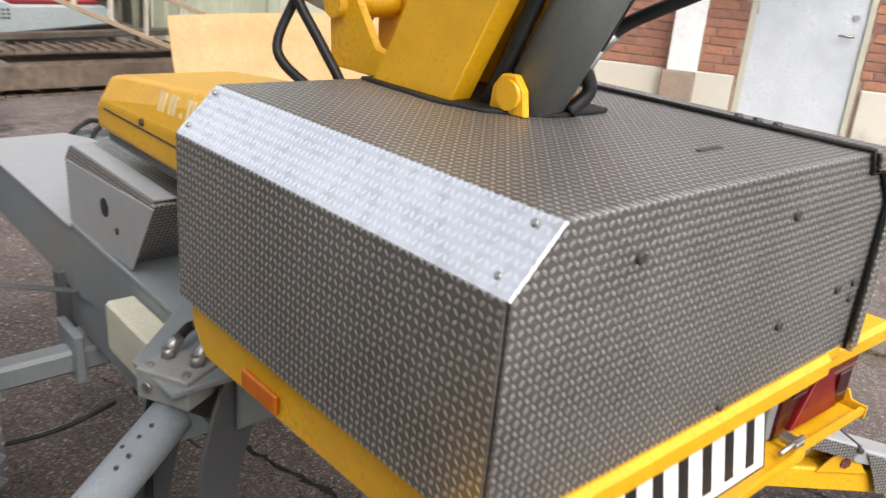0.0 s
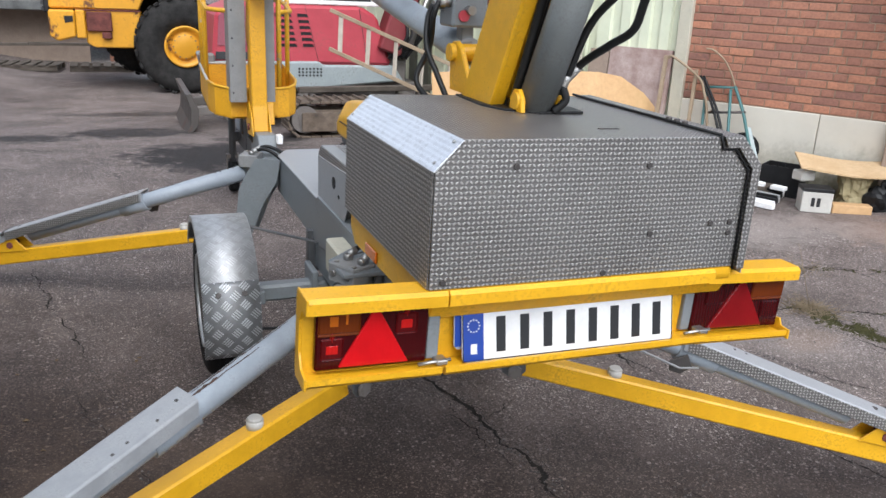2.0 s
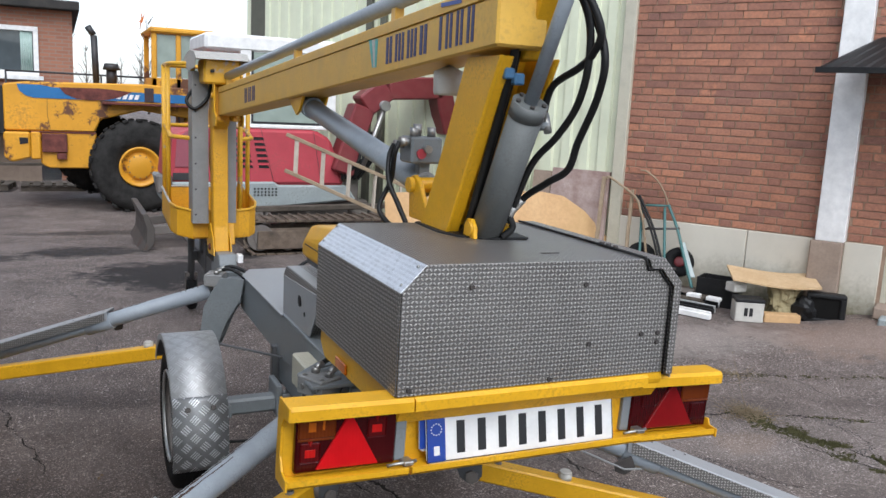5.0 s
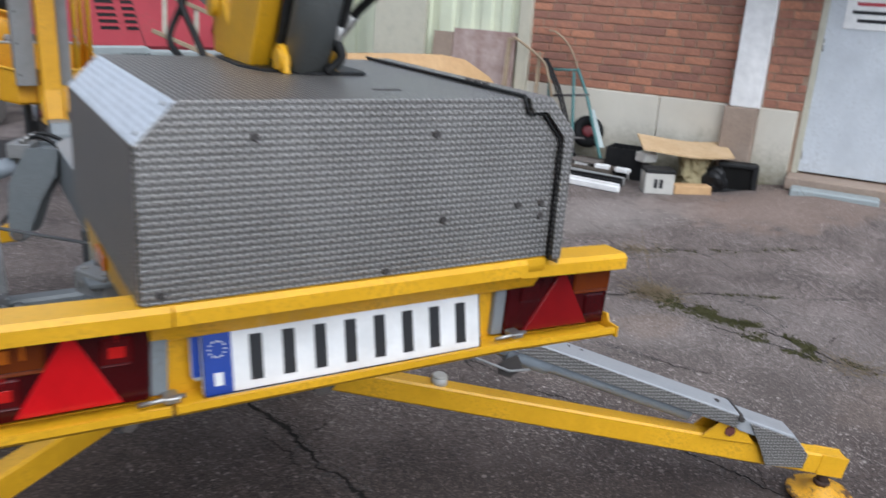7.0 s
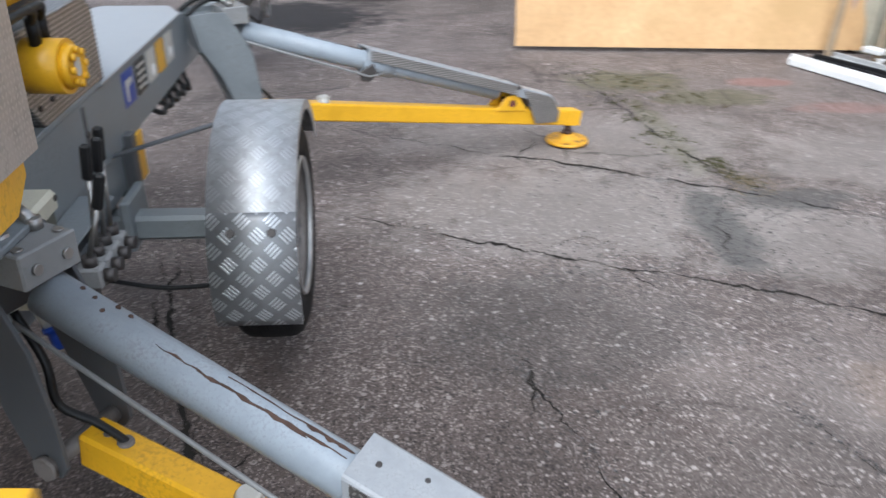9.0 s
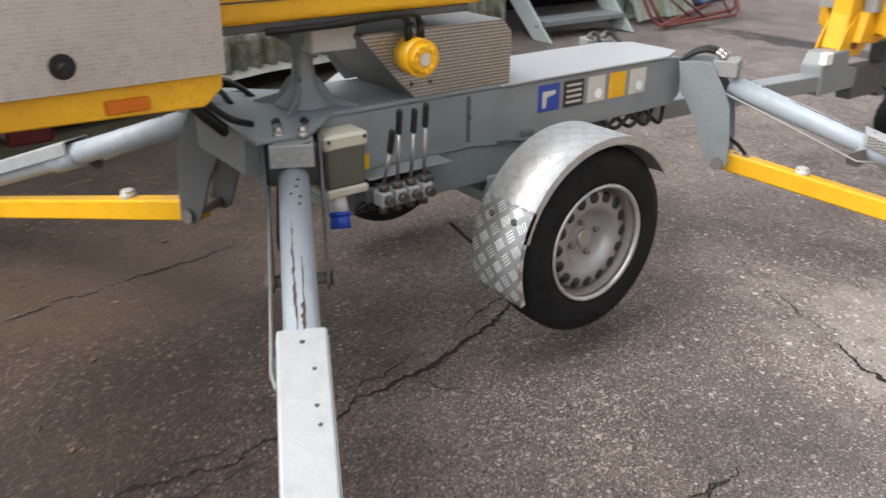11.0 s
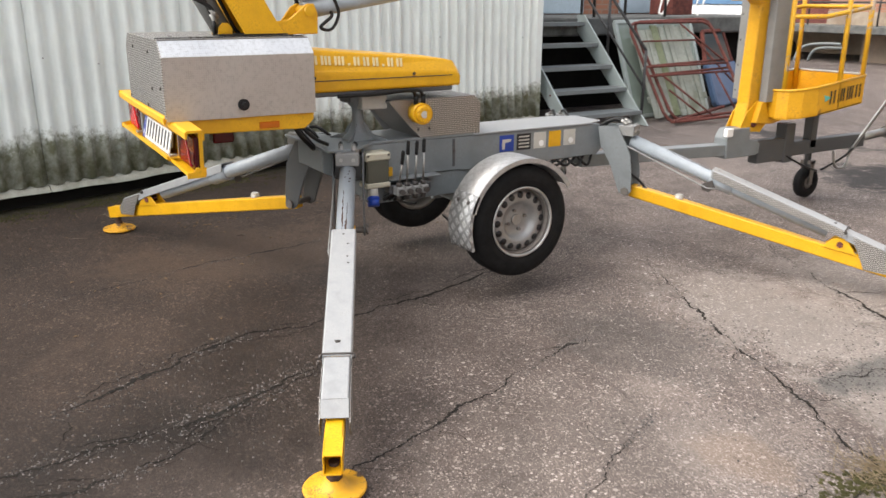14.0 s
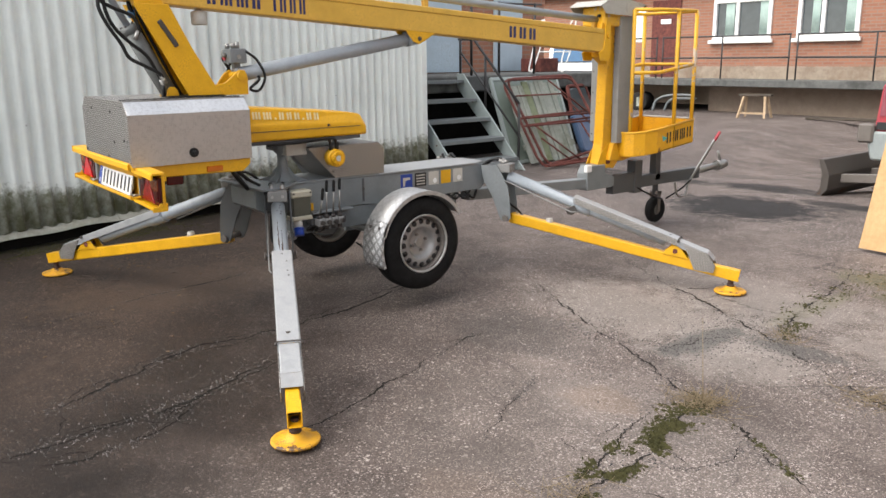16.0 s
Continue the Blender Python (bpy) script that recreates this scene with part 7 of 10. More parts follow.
def chassis_fittings():
    """Motor box, valve levers and socket beside the rear outrigger."""
    x = CX + 0.16
    bm = fresh()
    box(bm, x, 0.205, 0.935, 1.058, 0.595, 0.735, 0.008)
    bx = part("switch_box", bm, M_OLIVE, lift, "olive switch box with cream lid and base")
    b = fresh()
    box(b, x - 0.004, 0.211, 0.928, 1.066, 0.706, 0.748, 0.008)
    part("lid", b, M_CREAM, bx, "cream plastic lid")
    b = fresh()
    box(b, x - 0.004, 0.210, 0.930, 1.064, 0.572, 0.598, 0.006)
    part("base", b, M_CREAM, bx)
    for y in (0.942, 1.052):
        b = fresh()
        rod(b, (0.211, y, 0.734), (0.213, y, 0.734), 0.006, None, 10)
        part("screw", b, M_BOLT, bx)
    bm = fresh()
    rod(bm, (0.175, 0.985, 0.595), (0.180, 0.978, 0.565), 0.014, 0.018, 16)
    rod(bm, (0.180, 0.978, 0.568), (0.205, 0.968, 0.525), 0.024, 0.027, 16)
    sk = part("power_inlet", bm, M_STICKER, lift, "grey power inlet with a blue cap")
    b = fresh()
    rod(b, (0.205, 0.968, 0.525), (0.219, 0.962, 0.488), 0.027, 0.029, 16)
    rod(b, (0.203, 0.969, 0.528), (0.207, 0.967, 0.519), 0.031, 0.031, 16)
    part("cap", b, M_SOCKET_BLUE, sk, "blue cap")
    bm = fresh()
    box(bm, x, 0.200, 1.07, 1.36, 0.597, 0.603, 0.002)
    shelf = part("valve_shelf", bm, M_GREY, lift, "grey shelf over the valve bank")
    bm = fresh()
    box(bm, x + 0.01, 0.200, 1.06, 1.30, 0.530, 0.575, 0.006)
    vb = part("valve_bank", bm, M_GREY_DARK, lift, "greasy hydraulic valve bank with four levers")
    for k in range(4):
        y = 1.098 + 0.046 * k
        top, lean = ((0.760, 0.024), (0.800, 0.0), (0.797, 0.004), (0.803, -0.004))[k]
        b = fresh()
        box(b, 0.200, 0.252, y - 0.020, y + 0.020, 0.528, 0.572, 0.005)
        sec = part("valve_section", b, M_SHIELD, vb, "greasy grey valve section")
        for p, q, r in (((0.252, y, 0.550), (0.272, y, 0.550), 0.014), ((0.225, y, 0.528), (0.225, y, 0.505), 0.013), ((0.228, y, 0.572), (0.228, y, 0.592), 0.015)):
            b = fresh()
            rod(b, p, q, r, None, 8)
            part("valve_stem", b, M_BOLT, sec)
        b = fresh()
        rod(b, (0.228, y, 0.585), (0.240 + lean, y, top - 0.062), 0.0055, None, 8)
        part("lever", b, M_STEEL, vb)
        b = fresh()
        bar(b, (0.238 + lean, y, top - 0.072), (0.246 + lean * 1.4, y, top), 0.020, 0.015, 0.005, Vector((0, 1, 0)))
        part("lever_grip", b, M_BLACK, vb, "black lever grip")
    b = fresh()
    box(b, x + 0.001, x + 0.004, 1.072, 1.115, 0.606, 0.652, 0)
    part("warning_sticker", b, M_YELLOW, vb, "yellow warning sticker")
    for k in range(4):
        b = fresh()
        tube(b, [(0.19, 1.08 + 0.05 * k, 0.54), (0.16 - 0.02 * k, 1.05 + 0.04 * k, 0.50 - 0.01 * k), (0.08, 1.2, 0.50), (0.06, 1.5, 0.52)], 0.009)
        part("hydraulic_hose", b, M_HOSE, lift, "black hose under the valve bank")
    for pts, r in (([(0.12, 0.70, 0.78), (0.16, 0.62, 0.86), (0.12, 0.60, 0.92), (0.05, 0.62, 0.95)], 0.012), ([(0.08, 0.72, 0.78), (0.12, 0.66, 0.84), (0.10, 0.62, 0.90), (0.03, 0.62, 0.95)], 0.010),
                   ([(0.15, 0.76, 0.80), (0.20, 0.68, 0.84), (0.17, 0.62, 0.90), (0.08, 0.60, 0.93)], 0.009)):
        b = fresh()
        tube(b, pts, r)
        part("hydraulic_hose", b, M_HOSE, lift, "black hose under the turntable")
    # left side gear
    bm = fresh()
    box(bm, CX - 0.16 - 0.065, CX - 0.16, 0.98, 1.21, 0.63, 0.745, 0.006)
    part("cream_box", bm, M_CREAM, lift, "cream electric box on the beam's side")


chassis_fittings()

# ---------------------------------------------------------------- brick building
WA, WD, WN = Vector((4.29, 4.38, 0)), Vector((0.52, -0.854, 0)).normalized(), Vector((0.854, 0.52, 0)).normalized()
# wall frame: local x along the wall, y into the building, z up
WALL = Matrix.Translation(WA) @ Matrix(((WD.x, WN.x, 0, 0), (WD.y, WN.y, 0, 0), (0, 0, 1, 0), (0, 0, 0, 1)))
D0, D1 = 1.74, 2.60      # door opening along the wall


def brick_wall():
    bm = fresh()
    for s0, s1, z0, z1 in ((-0.60, D0, 0.0, 3.4), (D1, 6.0, 0.0, 3.4), (D0, D1, 2.28, 3.4), (D0, D1, 0.0, 0.20)):
        box(bm, s0, s1, 0.005, 0.30, z0, z1, 0)
    wall = part("wall_brick", bm, M_MORTAR, None, "", WALL)
    tagged(wall, "red-brown brick wall with recessed brown mortar joints", "wall", kind="structure")
    for s0, s1 in ((-0.60, 0.62), (0.626, 1.17), (1.42, D0 - 0.03), (D1 + 0.03, 6.0)):
        bm = fresh()
        box(bm, s0, s1, -0.025, 0.02, 0.0, 0.68, 0.006)
        ob = part("wall_foundation", bm, M_FOUNDATION, None, "", WALL)
        tagged(ob, "pale stained concrete foundation below the bricks", "foundation", kind="structure")
    bm = fresh()
    box(bm, 1.20, 1.43, -0.115, 0.02, 0.68, 3.4, 0.006)
    ob = part("wall_column", bm, M_WHITE, None, "", WALL)
    tagged(ob, "white painted pilaster on the brick wall", "pilaster", kind="structure")
    bm = fresh()
    box(bm, 1.165, 1.42, -0.12, 0.02, 0.0, 0.679, 0.01)
    ob = part("wall_column_base", bm, M_CONCRETE_BROWN, None, "", WALL)
    tagged(ob, "brown rendered base of the white pilaster", "pilaster base", kind="structure")
    return wall


WALL_OB = brick_wall()


def steel_door():
    bm = fresh()
    box(bm, D0, D0 + 0.045, 0.0, 0.16, 0.20, 2.28, 0.003)
    box(bm, D1 - 0.045, D1, 0.0, 0.16, 0.20, 2.28, 0.003)
    box(bm, D0 + 0.045, D1 - 0.045, 0.0, 0.16, 2.235, 2.28, 0.003)
    fr = part("door_1", bm, M_CREAM, None, "", WALL)
    tagged(fr, "closed grey steel door in a cream frame", "door", kind="structure")
    bm = fresh()
    box(bm, D0 + 0.045, D1 - 0.045, 0.02, 0.065, 0.215, 2.235, 0.004)
    leaf = part("door_leaf", bm, M_DOOR, fr, "grey steel leaf with dark scuffs", WALL)
    for z in (0.36, 1.2, 2.05):
        b = fresh()
        rod(b, (D0 + 0.05, 0.012, z - 0.045), (D0 + 0.05, 0.012, z + 0.045), 0.009, None, 10)
        part("hinge", b, M_STEEL, fr, "", WALL)
    b = fresh()
    rod(b, (2.48, 0.02, 1.06), (2.48, -0.035, 1.06), 0.010, None, 10)
    rod(b, (2.49, -0.035, 1.06), (2.38, -0.04, 1.058), 0.010, None, 10)
    part("door_handle", b, M_STEEL, leaf, "steel lever handle", WALL)
    b = fresh()
    rod(b, (2.48, 0.02, 1.19), (2.48, 0.008, 1.19), 0.022, None, 16)
    part("lock_rosette", b, M_STEEL, leaf, "", WALL)
    b = fresh()
    box(b, 1.90, 2.30, 0.014, 0.02, 1.33, 1.56, 0.001)
    sign = part("door_sign", b, M_WHITE, leaf, "white sign with faded bars", WALL)
    for k, (w, mt) in enumerate(((0.26, M_RED_MACHINE), (0.30, M_INK), (0.22, M_INK))):
        b = fresh()
        box(b, 2.10 - w / 2, 2.10 + w / 2, 0.012, 0.0141, 1.50 - k * 0.06, 1.525 - k * 0.06, 0)
        part("sign_bar", b, mt, sign, "", WALL)
    bm = fresh()
    box(bm, D0 - 0.02, D1 + 0.06, -0.22, 0.02, 0.10, 0.20, 0.01)
    ob = part("threshold", bm, M_CONCRETE_BROWN, None, "", WALL)
    tagged(ob, "worn reddish concrete step under the door", "step", kind="structure")
    bm = fresh()
    box(bm, D0 - 0.02, D1 + 0.03, -0.20, 0.02, 0.0, 0.10, 0.01)
    ob = part("step_base", bm, M_CONCRETE, None, "", WALL)
    tagged(ob, "grey concrete base of the door step", "step", kind="structure")


steel_door()


def step_plank():
    bm = fresh()
    box(bm, D0 + 0.04, D0 + 0.66, -0.40, -0.24, 0.07, 0.150, 0.012)
    ob = part("grey_plank", bm, M_MACHINE_GREY, None, "", WALL)
    tagged(ob, "weathered grey plank lying before the door step", "plank")


step_plank()


def awning():
    """Ribbed sheet, wider at its lip than at the wall, on iron brackets."""
    bm = bmesh.new()
    rows = []
    for k in range(29):
        h = 0.012 * (k % 2)
        rows.append([bm.verts.new((s, y, z + h + t)) for s, y, z in ((1.15 + 0.052 * k, -0.75, 2.065), (1.47 + 0.040 * k, 0.0, 2.36)) for t in (0.0, 0.006)])
    for a, b in zip(rows, rows[1:]):
        for p, q in ((0, 2), (3, 1), (1, 0), (2, 3)):
            bm.faces.new((a[p], b[p], b[q], a[q]))
    for r in (rows[0], rows[-1]):
        bm.faces.new((r[0], r[1], r[3], r[2]))
    bmesh.ops.recalc_face_normals(bm, faces=bm.faces)
    ob = part("door_awning", bm, M_BLACK, None, "", WALL)
    tagged(ob, "black ribbed metal awning over the door", "awning")
    b = fresh()
    box(b, 1.15, 2.61, -0.762, -0.751, 2.040, 2.085, 0.002)
    part("front_lip", b, M_BLACK, ob, "", WALL)
    for s, sw in ((1.20, 1.50), (2.56, 2.56)):
        b = fresh()
        bar(b, (s, -0.70, 2.060), (sw, 0.0, 2.335), 0.03, 0.03, 0.002)
        part("bracket", b, M_DARK_IRON, ob, "dark iron bracket", WALL)


awning()


def clad_wall():
    """Pale green ribbed sheets beside the bricks, one part a sheet."""
    root = None
    # the wall steps back behind the machines
    back = Matrix.Translation((0, 1.6, 0))
    runs = [(-0.62, -1.46, UNIT), (-1.46, -2.30, UNIT)] + [(-2.30 - 1.06 * i, -3.36 - 1.06 * i, back) for i in range(5)]
    for a, b, step in runs:
        bm = fresh()
        prof = []
        s = a
        while s > b + 1e-6:
            for ds, y in ((0.0, 0.0), (0.07, 0.0), (0.085, 0.03), (0.165, 0.03), (0.18, 0.0)):
                if s - ds >= b - 1e-6:
                    prof.append((s - ds, y))
            s -= 0.20
        prof.append((b, 0.0))
        out = prof + [(x, y + 0.05) for x, y in reversed(prof)]
        for (x0, y0), (x1, y1) in zip(prof, prof[1:]):
            if abs(x0 - x1) < 1e-6:
                continue
            v = [(x, y + k, z) for z in (0.0, 3.5) for x, y in ((x0, y0), (x1, y1)) for k in (0.0, 0.05)]
            solid(bm, v, [(0, 1, 3, 2), (4, 6, 7, 5), (0, 4, 5, 1), (2, 3, 7, 6), (0, 2, 6, 4), (1, 5, 7, 3)])
        bm.transform(step)
        if root is None:
            root = part("wall_cladding", bm, M_CLAD_GREEN, None, "", WALL)
            tagged(root, "pale yellow-green ribbed metal wall cladding", "wall", kind="structure")
        else:
            part("sheet", bm, M_CLAD_GREEN, root, "", WALL)
    bm = fresh()
    box(bm, -0.70, -0.585, -0.06, 0.05, 0.0, 3.5, 0.006)
    ob = part("trim_corner", bm, M_CREAM, None, "", WALL)
    tagged(ob, "cream corner post between cladding and bricks", "post", kind="structure")
    bm = fresh()
    box(bm, -2.36, -2.304, 0.05, 1.6, 0.0, 3.5, 0.004)
    part("sheet", bm, M_CLAD_GREEN, root, "", WALL)
    for s in (-4.85, -5.1):
        bm = fresh()
        box(bm, s - 0.05, s + 0.05, 1.53, 1.60, 0.0, 3.5, 0.006)
        ob = part("trim_post", bm, M_OLIVE, None, "", WALL)
        tagged(ob, "dark olive upright post on the cladding", "post", kind="structure")
    bm = fresh()
    box(bm, -7.50, -7.20, 1.588, 1.60, 0.4, 3.5, 0.002)
    ob = part("trim_stripe", bm, M_OLIVE, None, "", WALL)
    tagged(ob, "dark olive vertical strip on the cladding", "trim", kind="structure")
    bm = fresh()
    box(bm, -2.3, 6.2, -0.03, 5.0, 3.5, 3.7, 0.02)
    box(bm, -7.8, -2.31, 1.4, 5.0, 3.5, 3.7, 0.02)
    ob = part("roof_edge", bm, M_ROOF, None, "", WALL)
    tagged(ob, "dark flat roof edge of the brick building", "roof", kind="structure")
    bm = fresh()
    box(bm, -7.6, 6.0, 4.7, 4.9, 0.0, 3.5, 0)
    box(bm, 5.8, 6.0, 0.3, 4.7, 0.0, 3.5, 0)
    box(bm, -7.6, -7.45, 1.66, 4.7, 0.0, 3.5, 0)
    ob = part("wall_back", bm, M_CONCRETE_BROWN, None, "", WALL)
    tagged(ob, "plain brown back walls closing the building", "wall", kind="structure")


clad_wall()


# ---------------------------------------------------------------- clutter along the bricks
def leaning_sheet(name, label, mat, w, h, t, at, turn, tilt, bow=0.0, corner=0.0):
    """A board leaning back; its lower edge stands on the ground."""
    bm = fresh()
    n = 10
    prof = []
    rows = []
    for i in range(n + 1):
        x = w * i / n
        cut = corner * max(0.0, (i / n - 0.72) / 0.28) ** 2
        rows.append((x, h - cut + bow * math.sin(math.pi * i / n)))
    for (xa, ha), (xb, hb) in zip(rows, rows[1:]):
        v = [(x, y, z) for x, top in ((xa, ha), (xb, hb)) for y in (0, t) for z in (0, top)]
        solid(bm, v, [(0, 1, 3, 2), (4, 6, 7, 5), (0, 4, 5, 1), (2, 3, 7, 6), (0, 2, 6, 4), (1, 5, 7, 3)])
    bmesh.ops.remove_doubles(bm, verts=bm.verts, dist=1e-5)
    ob = part(name, bm, mat)
    ob.matrix_world = pose(*at, 0, 0, turn) @ Matrix.Rotation(radians(-tilt), 4, "X")
    return tagged(ob, label, "board")


leaning_sheet("plywood_sheet", "large yellow-brown plywood sheet leaning by the cladding", M_PLY, 2.28, 0.86, 0.012, (1.62, 5.04, 0.03), -4.5, 16, 0.03, 0.42)
leaning_sheet("stone_slab", "mottled pinkish-brown stone slab leaning on the cladding", M_SLAB, 0.62, 1.10, 0.05, (3.46, 5.45, 0.0), -58.7, 6)
leaning_sheet("brown_board", "dark brown board leaning beside the stone slab", M_CONCRETE_BROWN, 0.20, 1.06, 0.02, (3.35, 5.63, 0.0), -58.7, 6)
leaning_sheet("cream_panel", "cream panel leaning beside the pink board", M_CREAM, 0.55, 1.75, 0.03, (2.98, 6.10, 0.0), -58.7, 4)
for k, (s, h, w) in enumerate(((-0.44, 0.95, 0.03), (-0.74, 1.05, 0.035))):
    bm = fresh()
    foot = WALL @ Vector((s + 0.05, -0.34 - 0.03 * k, 0.0))
    head = WALL @ Vector((s - 0.02, -0.09, h))
    bar(bm, foot, head, w, 0.025, 0.002, WN)
    tagged(part("leaning_batten", bm, M_TIMBER), "pale batten leaning in the corner by the bricks", "batten", group="leaning battens")


def hand_truck():
    """Teal sack truck on an added low heap of boards, leaning on the wall."""
    def P(s, off, z):
        return WALL @ Vector((s, off, z))
    rng = random.Random(12)
    # added boards prop the truck up where a dark heap lies
    for k in range(6):
        bm = fresh()
        z = 0.022 + 0.034 * (k // 2)
        bar(bm, P(-0.25 + rng.uniform(-0.06, 0.06), -0.20 - 0.24 * (k % 2), z), P(0.42 + rng.uniform(-0.08, 0.05), -0.22 - 0.24 * (k % 2), z), 0.20, 0.030, 0.003)
        tagged(part("old_plank", bm, M_OLD_TIMBER), "dark weathered plank added under the sack truck", "plank", group="stacked planks")
    root = thing("hand_truck", "rusty teal sack truck leaning on the brick wall", "hand truck")
    for label, pts, r in (("", [P(-0.35, -0.09, 0.80), P(-0.28, -0.25, 0.38), P(-0.22, -0.38, 0.13)], 0.013), ("", [P(-0.13, -0.09, 0.81), P(-0.02, -0.30, 0.33), P(0.03, -0.40, 0.13)], 0.013), ("", [P(-0.10, -0.08, 0.84), P(0.03, -0.16, 0.63), P(0.16, -0.30, 0.40), P(0.29, -0.42, 0.16)], 0.014)):
        b = fresh()
        tube(b, pts, r)
        part("side_rail", b, M_TEAL, root)
    b = fresh()
    tube(b, [P(-0.41, -0.06, 1.14), P(-0.34, -0.06, 1.13), P(-0.23, -0.06, 1.05), P(-0.15, -0.07, 0.94), P(-0.10, -0.08, 0.84)], 0.008)
    part("handle", b, M_TIMBER, root, "thin bare bent handle")
    b = fresh()
    bar(b, P(0.10, -0.20, 0.52), P(0.27, -0.36, 0.24), 0.05, 0.012, 0.002)
    part("wheel_guard", b, M_STAIR, root, "pale blue-grey wheel guard")
    for a, c, mat in (((-0.36, -0.09, 0.81), (-0.10, -0.08, 0.83), M_TEAL), ((-0.33, -0.16, 0.59), (0.05, -0.16, 0.64), M_BOLT), ((-0.24, -0.32, 0.27), (0.10, -0.32, 0.29), M_BOLT)):
        b = fresh()
        rod(b, P(*a), P(*c), 0.011)
        part("cross_bar", b, mat, root)
    for s in (-0.30, 0.070):
        b = fresh()
        m = Matrix.Translation(P(s, -0.15, 0.325)) @ WALL.to_3x3().to_4x4() @ Matrix.Rotation(radians(72), 4, "X") @ Matrix.Rotation(radians(24), 4, "Y")
        lathe(b, [(0.05, -0.032), (0.10, -0.040), (0.135, -0.026), (0.140, 0.0), (0.135, 0.026), (0.10, 0.040), (0.05, 0.032)], 28, m)
        w = part("wheel", b, M_RUBBER, root, "black rubber wheel")
        b = fresh()
        lathe(b, [(0.0, -0.034), (0.03, -0.034), (0.052, -0.024), (0.052, 0.024), (0.03, 0.034), (0.0, 0.034)], 18, m)
        part("hub", b, M_RED_DARK, w, "dark red hub")
    b = fresh()
    bar(b, P(0.02, -0.43, 0.135), P(0.30, -0.47, 0.135), 0.16, 0.010, 0.001)
    part("toe_plate", b, M_DIRTY_STEEL, root)
    # a second, folded frame beside it
    frame_ob = thing("folded_frame", "folded black tubular frame leaning on the wall", "frame")
    for pts, mat in (([P(-0.42, -0.08, 0.90), P(-0.19, -0.24, 0.60), P(0.03, -0.40, 0.14)], M_BLACK), ([P(-0.39, -0.08, 0.90), P(-0.16, -0.24, 0.60), P(0.06, -0.40, 0.14)], M_BLACK), ([P(-0.71, -0.15, 1.03), P(-0.67, -0.15, 1.05), P(-0.41, -0.15, 0.89), P(-0.33, -0.18, 0.76), P(-0.28, -0.20, 0.62), P(-0.16, -0.30, 0.14)], M_TIMBER)):
        b = fresh()
        tube(b, pts, 0.012)
        part("frame_tube", b, mat, frame_ob)
    for z, a, c, off in ((0.62, -0.23, -0.15, -0.235), (0.88, -0.43, -0.37, -0.09)):
        b = fresh()
        rod(b, P(a, off, z), P(c, off, z), 0.010)
        part("frame_bar", b, M_BLACK, frame_ob)


hand_truck()


def plastic_rails():
    """White window profiles lying on the ground."""
    rng = random.Random(3)
    for k in range(5):
        root_at = Vector((3.30 + 0.11 * k, 4.62 - 0.05 * k, 0.03 + 0.016 * (k % 3)))
        end = Vector((3.86 + 0.10 * k, 3.42 + 0.08 * k, 0.03 + 0.02 * (k % 2)))
        bm = fresh()
        bar(bm, root_at, end, 0.055, 0.045, 0.004)
        bar(bm, root_at + UP * 0.03, end + UP * 0.03, 0.018, 0.03, 0.002)
        tagged(part("plastic_profile", bm, (M_WHITE, M_BLACK, M_PLATE_OLD, M_BLACK, M_WHITE)[k]), ("long black plastic profile" if k in (1, 3) else "long pale plastic window profile") + " lying on the asphalt", "profile", group="plastic profiles")
    for k in range(6):
        p = Vector((3.75 + 0.07 * k, 4.50 - 0.17 * k, 0.10))
        bm = fresh()
        box(bm, -0.06, 0.06, -0.035, 0.035, 0.0, 0.035, 0.006, Matrix.Translation(p) @ Matrix.Rotation(radians(-60 + rng.uniform(-8, 8)), 4, "Z"))
        tagged(part("white_clip", bm, M_WHITE), "small white plastic clip resting on the profiles", "clip", group="white clips")


plastic_rails()


